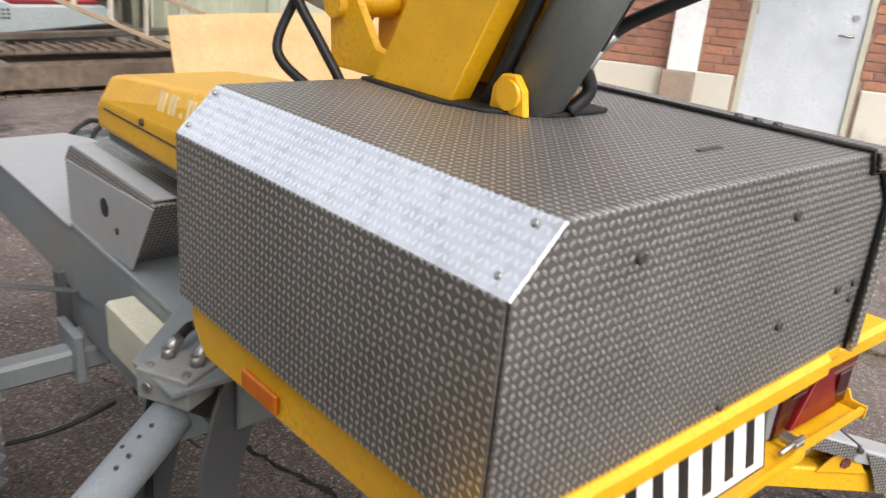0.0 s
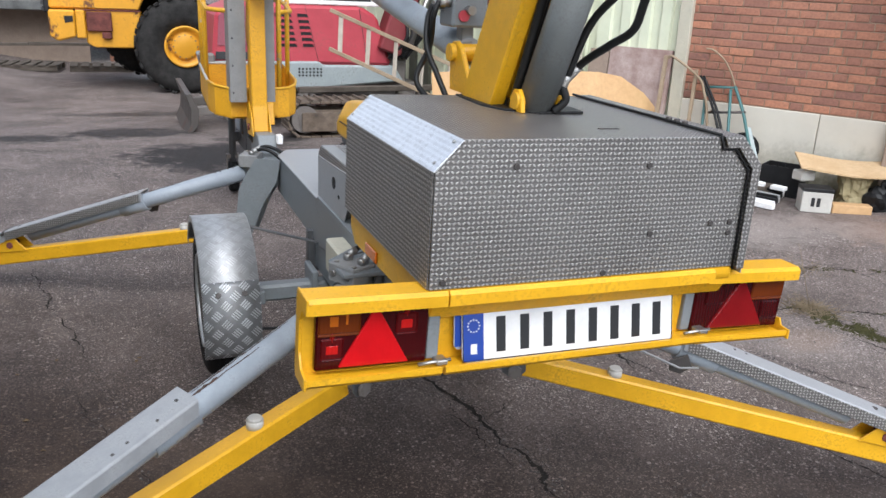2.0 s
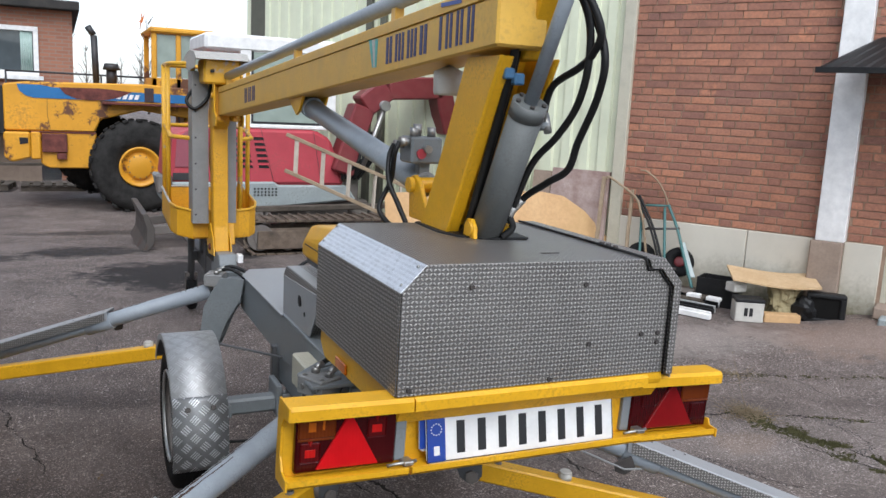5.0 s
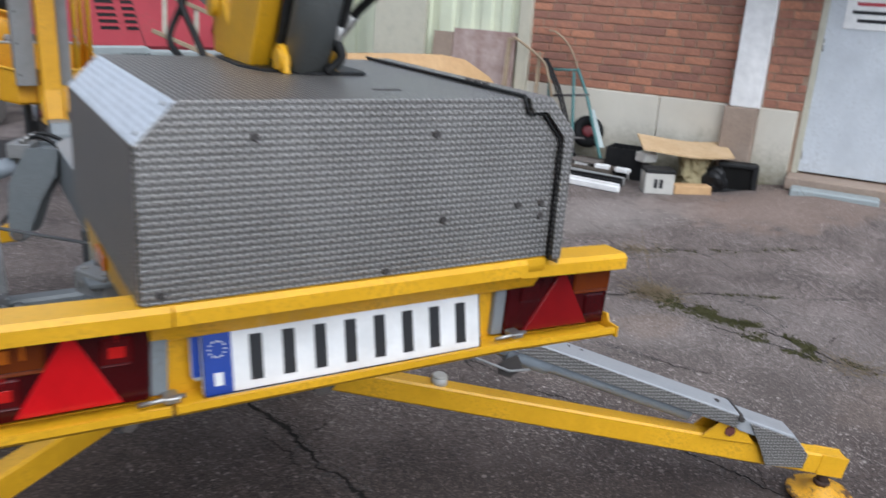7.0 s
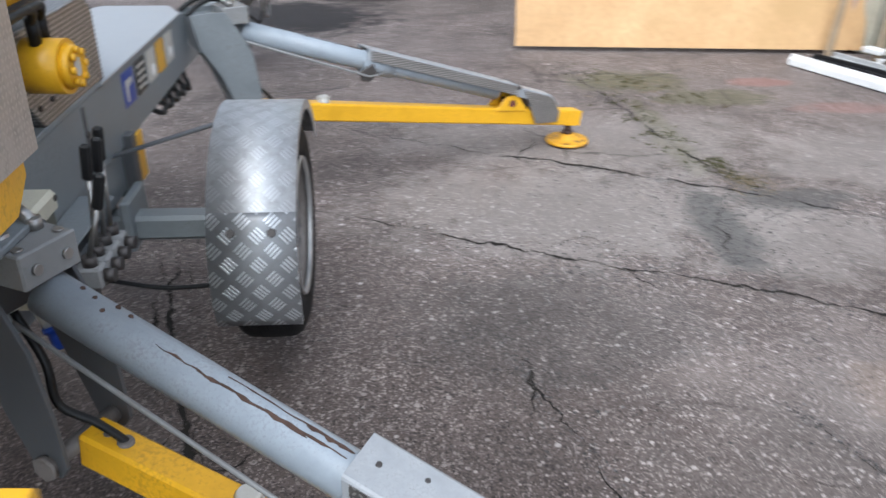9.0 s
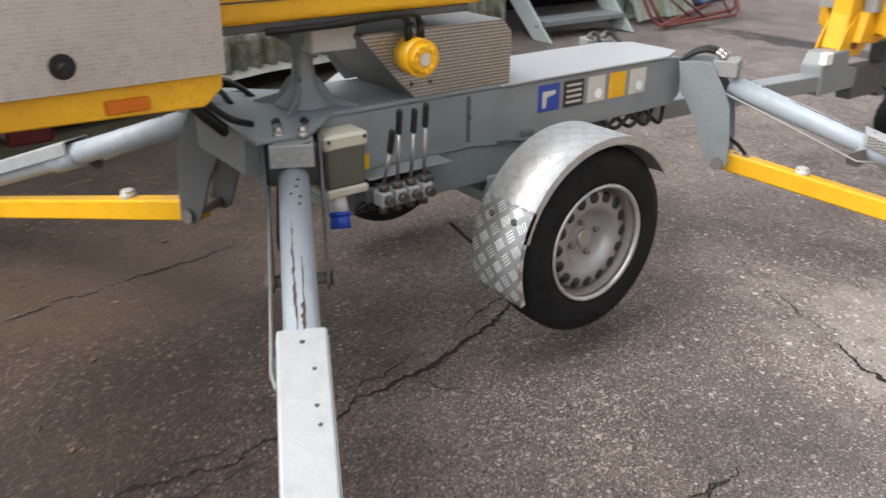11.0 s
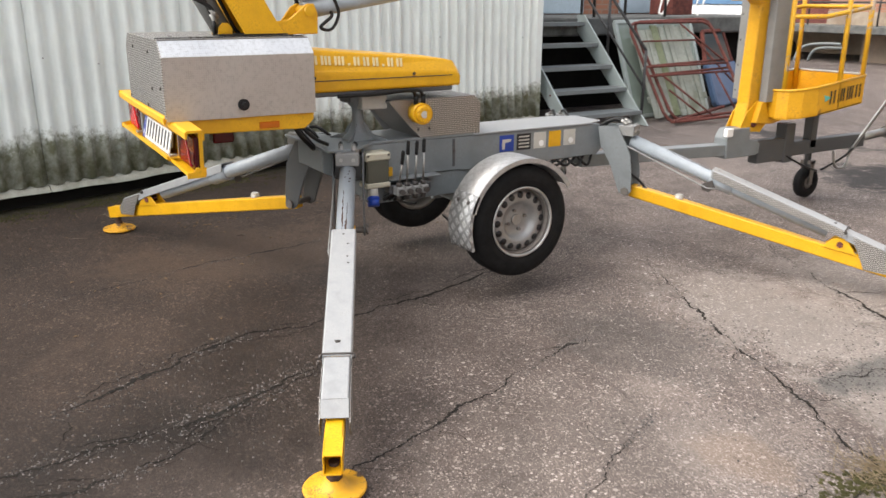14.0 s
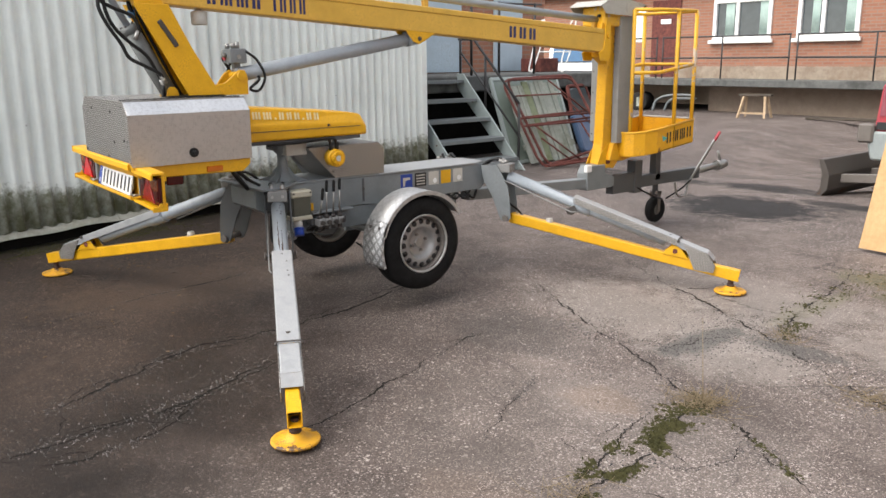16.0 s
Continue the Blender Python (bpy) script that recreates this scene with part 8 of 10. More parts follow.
def clutter():
    root = thing("battery_box", "pale box with a dark lid and a dark mark", "box", (4.20, 3.36, 0.0), -32)
    b = fresh()
    box(b, -0.115, 0.115, -0.085, 0.085, 0.0, 0.165, 0.006)
    part("body", b, M_STICKER, root)
    b = fresh()
    box(b, -0.118, 0.118, -0.088, 0.088, 0.165, 0.195, 0.006)
    part("lid", b, M_BLACK, root, "dark plastic lid")
    for x in (-0.03, 0.012):
        b = fresh()
        box(b, x - 0.014, x + 0.014, -0.0865, -0.085, 0.05, 0.12, 0)
        part("dark_bar", b, M_INK, root)
    b = fresh()
    box(b, 4.18, 4.32, 3.50, 3.62, 0.20, 0.28, 0.01)
    tagged(part("plastic_jug", b, M_STICKER), "small pale plastic jug behind the boxes", "jug")
    # open black crate by the wall
    bm = fresh()
    r = WALL @ Matrix.Translation((0.46, -0.20, 0.0))
    for a in ((-0.16, 0.16, -0.12, -0.112), (-0.16, 0.16, 0.112, 0.12), (-0.16, -0.152, -0.112, 0.112), (0.152, 0.16, -0.112, 0.112)):
        box(bm, *a, 0.0, 0.25, 0.002, r)
    box(bm, -0.15, 0.15, -0.11, 0.11, 0.005, 0.015, 0, r)
    ob = tagged(part("black_crate", bm, M_BLACK), "open black plastic crate standing by the wall", "crate")
    b = fresh()
    tube(b, [(-0.03, -0.116, 0.245), (-0.03, -0.116, 0.285), (0.03, -0.116, 0.285), (0.03, -0.116, 0.245)], 0.005, 8, bend=False)
    part("grip", b, M_BLACK, ob, "", r)
    # old black box with a recessed face
    root = thing("black_box", "old black plastic box with a recessed dark face", "box")
    root.matrix_world = WALL @ pose(1.37, -0.24, 0.0, 0, 0, 8)
    b = fresh()
    box(b, -0.155, 0.155, -0.02, 0.10, 0.0, 0.255, 0.02)
    for a in ((-0.155, 0.155, 0.0, 0.045), (-0.155, 0.155, 0.215, 0.255)):
        box(b, a[0], a[1], -0.045, -0.015, a[2], a[3], 0.012)
    for a in ((-0.155, -0.12), (0.105, 0.155)):
        box(b, a[0], a[1], -0.045, -0.015, 0.03, 0.23, 0.012)
    part("case", b, M_BLACK, root)
    b = fresh()
    box(b, -0.122, 0.107, -0.026, -0.018, 0.04, 0.22, 0.008)
    part("dark_face", b, M_VOID, root, "dull dark face")
    # cardboard sheet resting on a cloth bundle and blocks
    bm = fresh()
    n = 8
    verts = []
    for j in range(2):
        for i in range(n + 1):
            u = -0.36 + 0.72 * i / n
            for t in (0, 0.014):
                verts.append((u, -0.16 + 0.32 * j, 0.300 - 0.024 * math.cos(5 * u - 0.5) + t + 0.065 * j))
    faces = []
    def idx(i, j, t):
        return (j * (n + 1) + i) * 2 + t
    for i in range(n):
        faces += [(idx(i, 0, 0), idx(i, 1, 0), idx(i + 1, 1, 0), idx(i + 1, 0, 0)), (idx(i, 0, 1), idx(i + 1, 0, 1), idx(i + 1, 1, 1), idx(i, 1, 1)),
                  (idx(i, 0, 0), idx(i + 1, 0, 0), idx(i + 1, 0, 1), idx(i, 0, 1)), (idx(i, 1, 0), idx(i, 1, 1), idx(i + 1, 1, 1), idx(i + 1, 1, 0))]
    faces += [(idx(0, 0, 0), idx(0, 0, 1), idx(0, 1, 1), idx(0, 1, 0)), (idx(n, 0, 0), idx(n, 1, 0), idx(n, 1, 1), idx(n, 0, 1))]
    turn = Matrix.Translation((4.52, 3.42, 0)) @ Matrix.Rotation(radians(-33), 4, "Z")
    solid(bm, verts, faces, 0, turn)
    tagged(part("cardboard_sheet", bm, M_CARD), "flat brown cardboard lying over the pile", "cardboard")
    bm = fresh()
    b = bmesh.new()
    bmesh.ops.create_cube(b, size=1.0)
    bmesh.ops.subdivide_edges(b, edges=list(b.edges), cuts=7, use_grid_fill=True)
    for v in b.verts:
        p = Vector((v.co.x * 0.24, v.co.y * 0.22, (v.co.z + 0.5) * 0.27))
        k = 0.030 * noise.noise(p * 11) + 0.022 * noise.noise(p * 26 + Vector((3, 1, 7)))
        squeeze = 1.0 - 0.28 * math.sin(math.pi * (v.co.z + 0.5))
        v.co = Vector((p.x * squeeze + k, p.y * squeeze + 1.3 * k, max(0.0, p.z + (k if v.co.z < 0.45 else 0))))
    merge(bm, b, Matrix.Translation((4.58, 3.36, 0.0)) @ Matrix.Rotation(radians(-33), 4, "Z"))
    tagged(part("khaki_cloth", bm, M_KHAKI), "crumpled khaki cloth under the cardboard", "cloth")
    bm = fresh()
    box(bm, -0.15, 0.15, -0.05, 0.05, 0, 0.075, 0.006, Matrix.Translation((4.44, 3.22, 0)) @ Matrix.Rotation(radians(-28), 4, "Z"))
    tagged(part("timber_block", bm, M_PLY), "yellow timber block on the asphalt", "timber")
    bm = fresh()
    b = bmesh.new()
    bmesh.ops.create_icosphere(b, subdivisions=3, radius=0.11)
    for v in b.verts:
        v.co *= 1 + 0.3 * noise.noise(v.co * 14)
        v.co.z = max(v.co.z, -0.11)
    merge(bm, b, Matrix.Translation((4.70, 3.22, 0.10)))
    tagged(part("dark_bag", bm, M_BLACK), "crumpled black bag by the pile", "bag")


clutter()

# ---------------------------------------------------------------- corrugated building on the other side
LW0 = Vector((-1.90, -3.60, 0))
LWD = Vector((-0.237, 1.0, 0)).normalized()
LWN = Vector((-LWD.y, LWD.x, 0))
LWALL = Matrix.Translation(LW0) @ Matrix(((LWD.x, LWN.x, 0, 0), (LWD.y, LWN.y, 0, 0), (0, 0, 1, 0), (0, 0, 0, 1)))
LEN = 8.98


def left_wall():
    """Deep round corrugations, hung in overlapping sheets with a ragged lower edge."""
    root = None
    s0 = 0.0
    k = 0
    pitch = 0.128
    while s0 < LEN - 0.01:
        s1 = min(LEN, s0 + 1.152)
        bm = fresh()
        cols = []
        n = int(round((s1 - s0) / pitch * 10))
        for i in range(n + 1):
            s = s0 + (s1 - s0) * i / n
            y = 0.023 * math.cos(2 * math.pi * s / pitch) - 0.004 * (k % 2) + 0.02 * noise.noise((s * 0.8, 0, 2.0))
            low = 0.17 + 0.018 * noise.noise((s * 2.2, 5, 0)) - 0.008 * math.cos(2 * math.pi * s / pitch)
            col = []
            for j in range(9):
                z = low + (3.3 - low) * j / 8
                yy = y + 0.012 * noise.noise((s * 1.3, z * 1.1, 0.7)) - (0.035 if j == 0 else 0)
                col.append((bm.verts.new((s, yy, z)), bm.verts.new((s, yy + 0.004, z))))
            cols.append(col)
        for a, b in zip(cols, cols[1:]):
            for j in range(8):
                for t in (0, 1):
                    bm.faces.new((a[j][t], b[j][t], b[j + 1][t], a[j + 1][t])).smooth = True
            bm.faces.new((a[0][0], a[0][1], b[0][1], b[0][0]))
        for e in (0, -1):
            for j in range(8):
                bm.faces.new((cols[e][j][0], cols[e][j + 1][0], cols[e][j + 1][1], cols[e][j][1]))
        bmesh.ops.recalc_face_normals(bm, faces=bm.faces)
        if root is None:
            root = part("wall_corrugated", bm, M_CLAD, None, "", LWALL)
            tagged(root, "pale grey corrugated metal wall with algae along its foot", "wall", kind="structure")
        else:
            part("sheet", bm, M_CLAD, root, "", LWALL)
        s0 = s1
        k += 1
    # bent flashing under the sheets, one length to each sheet
    s0 = 0.0
    while s0 < LEN - 0.3:
        s1 = min(LEN - 0.1, s0 + 1.152)
        bm = fresh()
        cols = []
        for i in range(25):
            s = s0 + (s1 - s0 - 0.006) * i / 24
            sag = 0.018 * noise.noise((s * 2.2, 5, 0)) - 0.012 * noise.noise((s * 0.9, 2, 1))
            cols.append([bm.verts.new((s, y, z + sag)) for y, z in ((0.0, 0.185), (-0.045, 0.168), (-0.085, 0.130), (-0.080, 0.127), (-0.042, 0.163), (0.0, 0.180))])
        for a, b in zip(cols, cols[1:]):
            for q in range(6):
                bm.faces.new((a[q], a[(q + 1) % 6], b[(q + 1) % 6], b[q]))
        bm.faces.new(cols[0])
        bm.faces.new(cols[-1][::-1])
        bmesh.ops.recalc_face_normals(bm, faces=bm.faces)
        part("flashing", bm, M_FLASHING, root, "weathered bent flashing", LWALL)
        s0 = s1
    rng = random.Random(2)
    for i in range(26):
        s = 0.076 + pitch * rng.randrange(int(LEN / pitch))
        z = rng.choice((1.05, 2.1)) + rng.uniform(-0.05, 0.05)
        b = fresh()
        rod(b, (s, -0.03, z), (s, 0.0, z), 0.006, None, 8)
        part("screw", b, M_STEEL, root, "", LWALL)
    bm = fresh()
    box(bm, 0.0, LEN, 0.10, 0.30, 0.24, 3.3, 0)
    # this near-black face carries the shade of the gap below the sheets
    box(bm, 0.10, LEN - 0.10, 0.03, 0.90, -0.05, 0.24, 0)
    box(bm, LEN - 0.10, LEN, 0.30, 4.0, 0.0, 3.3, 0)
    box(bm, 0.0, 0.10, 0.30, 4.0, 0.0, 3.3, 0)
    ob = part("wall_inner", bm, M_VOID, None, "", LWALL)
    tagged(ob, "near-black inner wall that holds the shade under the corrugated sheets", "wall", kind="structure")
    bm = fresh()
    box(bm, -0.2, LEN + 0.15, -0.2, 4.2, 3.3, 3.42, 0.02)
    ob = part("roof_left", bm, M_ROOF, None, "", LWALL)
    tagged(ob, "flat dark roof over the corrugated building", "roof", kind="structure")
    bm = fresh()
    box(bm, LEN - 0.09, LEN + 0.012, -0.035, 0.06, 0.12, 3.3, 0.004)
    ob = part("trim_wall_end", bm, M_CLAD, None, "", LWALL)
    tagged(ob, "pale corner flashing at the end of the corrugated wall", "trim", kind="structure")


left_wall()


def steel_stairs():
    root = thing("steel_stairs", "grey-green open steel stairs up to a platform", "stairs")
    y0, y1 = 5.32, 6.44
    for y in (y0, y1):
        bm = fresh()
        prism(bm, [(-3.46, 0.0), (-3.70, 0.0), (-4.88, 1.08), (-4.88, 1.27), (-4.74, 1.27)], "y", y - 0.012, y + 0.012, 0.003)
        st = part("stringer", bm, M_STAIR, root, "pale blue-grey steel stringer with rust spots")
        for k in range(5):
            b = fresh()
            x, z = -3.66 - 0.285 * k, 0.13 + 0.25 * k
            bolt_head(b, (x, y - 0.012, z), (0, -1, 0), 0.012, 0.008)
            part("bolt", b, M_RUST, st)
    for k in range(5):
        bm = fresh()
        x = -3.57 - 0.285 * k
        z = 0.175 + 0.252 * k
        prism(bm, [(x - 0.29, z), (x, z), (x, z - 0.045), (x - 0.012, z - 0.045), (x - 0.012, z - 0.012), (x - 0.278, z - 0.012), (x - 0.278, z - 0.045), (x - 0.29, z - 0.045)], "y", y0 + 0.012, y1 - 0.012, 0.001)
        part("tread", bm, M_TREAD_DARK, root, "dark grey worn tread")
    for x, z, h in ((-3.62, 0.0, 0.88), (-4.30, 0.66, 0.86), (-4.84, 1.12, 0.90)):
        b = fresh()
        rod(b, (x, y1 + 0.03, z), (x, y1 + 0.03, z + h), 0.018)
        part("rail_post", b, M_DARK_IRON, root)
    b = fresh()
    tube(b, [(-3.62, y1 + 0.03, 0.88), (-4.84, y1 + 0.03, 2.02), (-5.2, y1 + 0.03, 2.02)], 0.018, bend=False)
    part("hand_rail", b, M_DARK_IRON, root, "dark iron hand rail")
    b = fresh()
    tube(b, [(-3.62, y1 + 0.03, 0.45), (-4.84, y1 + 0.03, 1.58)], 0.014, bend=False)
    part("knee_rail", b, M_DARK_IRON, root, "dark iron knee rail")


steel_stairs()


def side_platform():
    bm = fresh()
    box(bm, -8.0, -4.86, 5.2, 10.5, 1.00, 1.235, 0.02)
    ob = part("side_platform", bm, M_DARK_SLAB, None)
    tagged(ob, "dark grey concrete platform at the top of the stairs", "platform", kind="structure")
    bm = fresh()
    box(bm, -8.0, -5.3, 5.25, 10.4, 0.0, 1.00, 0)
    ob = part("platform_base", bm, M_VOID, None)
    tagged(ob, "dark wall under the platform", "wall", kind="structure")
    bm = fresh()
    box(bm, -6.9, -6.7, 5.0, 10.1, 1.235, 4.2, 0)
    ob = part("wall_platform", bm, M_FAR_BRICK, None)
    tagged(ob, "dark brick wall behind the platform", "wall", kind="structure")
    for y0, y1 in ((5.3, 8.04), (8.80, 9.49)):
        bm = fresh()
        box(bm, -6.70, -6.655, y0, y1, 1.25, 3.5, 0.006)
        ob = part("pale_blue_door", bm, M_BLUE_WALL, None)
        tagged(ob, "pale blue boarded gate in the brick wall", "gate", kind="structure")
    root = thing("iron_railing", "dark iron railing along the platform edge", "railing")
    for y in (6.75, 7.30, 8.05):
        b = fresh()
        rod(b, (-4.92, y, 1.23), (-4.92, y, 2.3), 0.02)
        part("post", b, M_DARK_IRON, root)
    for z in (1.75, 2.28):
        b = fresh()
        rod(b, (-4.92, 6.5, z), (-4.92, 8.2, z), 0.014)
        part("rail", b, M_DARK_IRON, root)


side_platform()


def leaning(origin, along, up):
    """Frame for a flat thing that leans: x along its foot, z up its face, y through it."""
    x = Vector(along).normalized()
    y = Vector(up).cross(x).normalized()
    z = x.cross(y)
    return Matrix.Translation(origin) @ Matrix(((x.x, y.x, z.x, 0), (x.y, y.y, z.y, 0), (x.z, y.z, z.z, 0), (0, 0, 0, 1)))


def old_gates():
    """Rusty tubular gates and a weathered board panel, all leaning on the platform."""
    for n, (at, w, h) in enumerate((((-3.44, 6.74, 0.02), 1.54, 1.41), ((-3.52, 6.93, 0.02), 1.52, 1.40))):
        root = thing("tubular_gate", "rusty red-brown tubular gate leaning on the platform", "gate", group="rusty gates")
        root.matrix_world = leaning(at, (-0.03 - 0.05 * n, 1.0, 0.02 * n), (-0.80 + 0.03 * n, -0.05, 1.16))
        r = 0.14
        ring = [(r, 0, 0), (w - r, 0, 0), (w - 0.3 * r, 0, 0.3 * r), (w, 0, r), (w, 0, h - r), (w - 0.3 * r, 0, h - 0.3 * r), (w - r, 0, h), (r, 0, h), (0.3 * r, 0, h - 0.3 * r), (0, 0, h - r), (0, 0, r), (0.3 * r, 0, 0.3 * r), (r, 0, 0)]
        b = fresh()
        tube(b, ring, 0.019, 8, bend=False)
        part("gate_frame", b, M_RUST, root)
        for z in (h * 0.46, h * 0.55):
            b = fresh()
            rod(b, (0.01, 0, z), (w - 0.01, 0, z), 0.016, None, 8)
            part("cross_rail", b, M_RUST, root)
        braces = (((w * 0.16, 0, h * 0.46), (w * 0.56, 0, 0.02)), ((w * 0.62, 0, h - 0.02), (w - 0.06, 0, h * 0.58)), ((w * 0.80, 0, h * 0.46), (w * 0.86, 0, 0.02)))
        if n:
            braces = (((0.05, 0, h * 0.80), (w * 0.70, 0, h * 0.78)), ((w * 0.70, 0, h * 0.78), (w - 0.05, 0, h * 0.30)), ((w * 0.10, 0, 0.30 * h), (w * 0.36, 0, 0.02)))
        for p, q in braces:
            b = fresh()
            rod(b, p, q, 0.012, None, 8)
            part("brace", b, M_RUST, root)
    rng = random.Random(8)
    root = thing("board_panel", "weathered grey-green board panel with gaps, leaning behind the gates", "panel")
    root.matrix_world = leaning((-3.76, 6.86, 0.02), (-0.085, 1.0, 0.0), (-0.52, -0.05, 1.10))
    x = 0.0
    while x < 1.08:
        w = rng.uniform(0.07, 0.15)
        b = fresh()
        box(b, x, x + w, -0.012 + rng.uniform(-0.006, 0.006), 0.012, rng.uniform(0.0, 0.03), 1.215 + rng.uniform(-0.04, 0.03), 0.003)
        part("board", b, M_OLD_BOARD if rng.random() < 0.6 else M_MOSSY_BOARD, root)
        x += w + rng.choice((0.008, 0.014, 0.03))
    for z in (0.22, 1.0):
        b = fresh()
        box(b, 0.0, 1.16, 0.018, 0.045, z, z + 0.08, 0.003)
        part("batten", b, M_OLD_BOARD, root)
    root = thing("old_window_frame", "grey-green wooden frame with dirty panes, leaning", "window frame")
    root.matrix_world = leaning((-4.02, 6.74, 0.02), (-0.10, 1.0, 0.0), (-0.42, -0.05, 1.14))
    w, h = 1.50, 1.24
    for p, q in (((0, 0), (w, 0)), ((w, 0), (w, h)), ((w, h), (0, h)), ((0, h), (0, 0)), ((w / 2, 0), (w / 2, h))):
        b = fresh()
        bar(b, (p[0], 0, p[1]), (q[0], 0, q[1]), 0.05, 0.05, 0.003, Vector((0, 1, 0)))
        part("frame_bar", b, M_STAIR, root)
    for xa, xb in ((0.03, w / 2 - 0.03), (w / 2 + 0.03, w - 0.03)):
        b = fresh()
        box(b, xa, xb, -0.004, 0.004, 0.03, h - 0.03, 0)
        part("pane", b, M_DIRTY_GLASS, root)
    bm = fresh()
    bar(bm, (-3.42, 6.80, 0.03), (-4.05, 8.42, 0.05), 0.05, 0.03, 0.003)
    tagged(part("rusty_bar", bm, M_RUST), "rusty iron bar lying before the gates", "bar")
    root = thing("car_door", "dull blue car door with a dark window, leaning", "car door")
    root.matrix_world = leaning((-4.30, 8.55, 0.0), (-0.30, 1.0, 0.0), (-0.40, -0.1, 1.10))
    b = fresh()
    prism(b, [(0.0, 0.06), (0.06, 0.0), (0.82, 0.0), (0.90, 0.10), (0.92, 0.62), (0.0, 0.62)], "y", -0.05, 0.05, 0.02)
    part("door_panel", b, M_CAR_BLUE, root, "dull blue sheet metal panel")
    b = fresh()
    prism(b, [(0.06, 0.64), (0.86, 0.64), (0.78, 1.06), (0.22, 1.06)], "y", -0.012, 0.012, 0.004)
    part("door_window", b, M_GLASS, root, "dark window pane")
    for p, q in (((0.02, 0.62), (0.18, 1.10)), ((0.18, 1.10), (0.82, 1.10)), ((0.82, 1.10), (0.90, 0.62))):
        b = fresh()
        bar(b, (p[0], 0, p[1]), (q[0], 0, q[1]), 0.045, 0.05, 0.008, Vector((0, 1, 0)))
        part("window_surround", b, M_RUST, root)


old_gates()


def platform_things():
    root = thing("garden_chair", "white tubular folding chair leaning on the platform", "chair", (-5.45, 8.95, 1.235), 40)
    for x in (-0.26, 0.26):
        b = fresh()
        tube(b, [(x - 0.05, -0.10, 0.02), (x - 0.01, -0.10, 0.05), (x + 0.10, 0.04, 0.42), (x + 0.16, 0.12, 0.80), (x + 0.13, 0.14, 0.86), (x + 0.06, 0.10, 0.74), (x - 0.07, -0.06, 0.10), (x - 0.05, -0.10, 0.02)], 0.013)
        part("side_loop", b, M_WHITE, root)
    for y, z in ((0.01, 0.34), (0.10, 0.72)):
        b = fresh()
        rod(b, (-0.18, y, z), (0.36, y, z), 0.012, None, 10)
        part("cross_tube", b, M_WHITE, root)
    for k in range(3):
        b = fresh()
        box(b, -0.14, 0.38, 0.07 + 0.01 * k, 0.085 + 0.01 * k, 0.54 + 0.08 * k, 0.59 + 0.08 * k, 0.003)
        part("back_slat", b, M_WHITE, root)
    bm = fresh()
    box(bm, -6.4, -5.9, 9.2, 9.65, 1.235, 1.47, 0.01)
    tagged(part("red_crate", bm, M_RUST), "rusty red-brown crate on the platform", "crate")
    # white van, nose towards the yard
    root = thing("parked_van", "white van with a black bumper parked beyond the leaning gates", "van", (-7.36, 11.98, 0.0), 39)
    bm = fresh()
    prism(bm, [(0.10, 0.62), (0.05, 0.90), (0.16, 1.12), (0.85, 1.33), (1.45, 2.0), (3.9, 2.05), (3.9, 0.40), (0.30, 0.40)], "x", -0.82, 0.82, 0.05)
    part("body", bm, M_WHITE, root)
    bm = fresh()
    prism(bm, [(0.0, 0.30), (-0.03, 0.58), (0.06, 0.69), (0.35, 0.69), (0.35, 0.22), (0.08, 0.22)], "x", -0.85, 0.85, 0.04)
    bumper = part("bumper", bm, M_BLACK, root, "black plastic front bumper")
    bm = fresh()
    box(bm, -0.16, 0.36, -0.045, -0.026, 0.42, 0.53, 0.003)
    part("plate", bm, M_PLATE_OLD, bumper, "plain pale plate")
    for xa, xb in ((-0.80, -0.48), (0.48, 0.80)):
        bm = fresh()
        prism(bm, [(0.05, 0.72), (0.03, 0.90), (0.14, 0.98), (0.16, 0.72)], "x", xa, xb, 0.02)
        part("head_lamp", bm, M_GLASS, root, "dark glassy head lamp")
    # blue tint stands for the reflected sky
    bm = fresh()
    prism(bm, [(0.88, 1.38), (1.40, 1.96), (1.38, 1.98), (0.84, 1.39)], "x", -0.72, 0.72)
    part("windscreen", bm, M_SKY_GLASS, root, "windscreen with the sky's reflection put into its blue tint")
    for y in (0.75, 3.0):
        for x in (-0.74, 0.74):
            bm = fresh()
            rod(bm, (x - 0.10, y, 0.31), (x + 0.10, y, 0.31), 0.31, None, 24)
            w = part("wheel", bm, M_RUBBER, root, "black tyre")
            bm = fresh()
            rod(bm, (x - 0.106, y, 0.31), (x + 0.106, y, 0.31), 0.18, None, 20)
            part("rim", bm, M_DIRTY_STEEL, w)


platform_things()


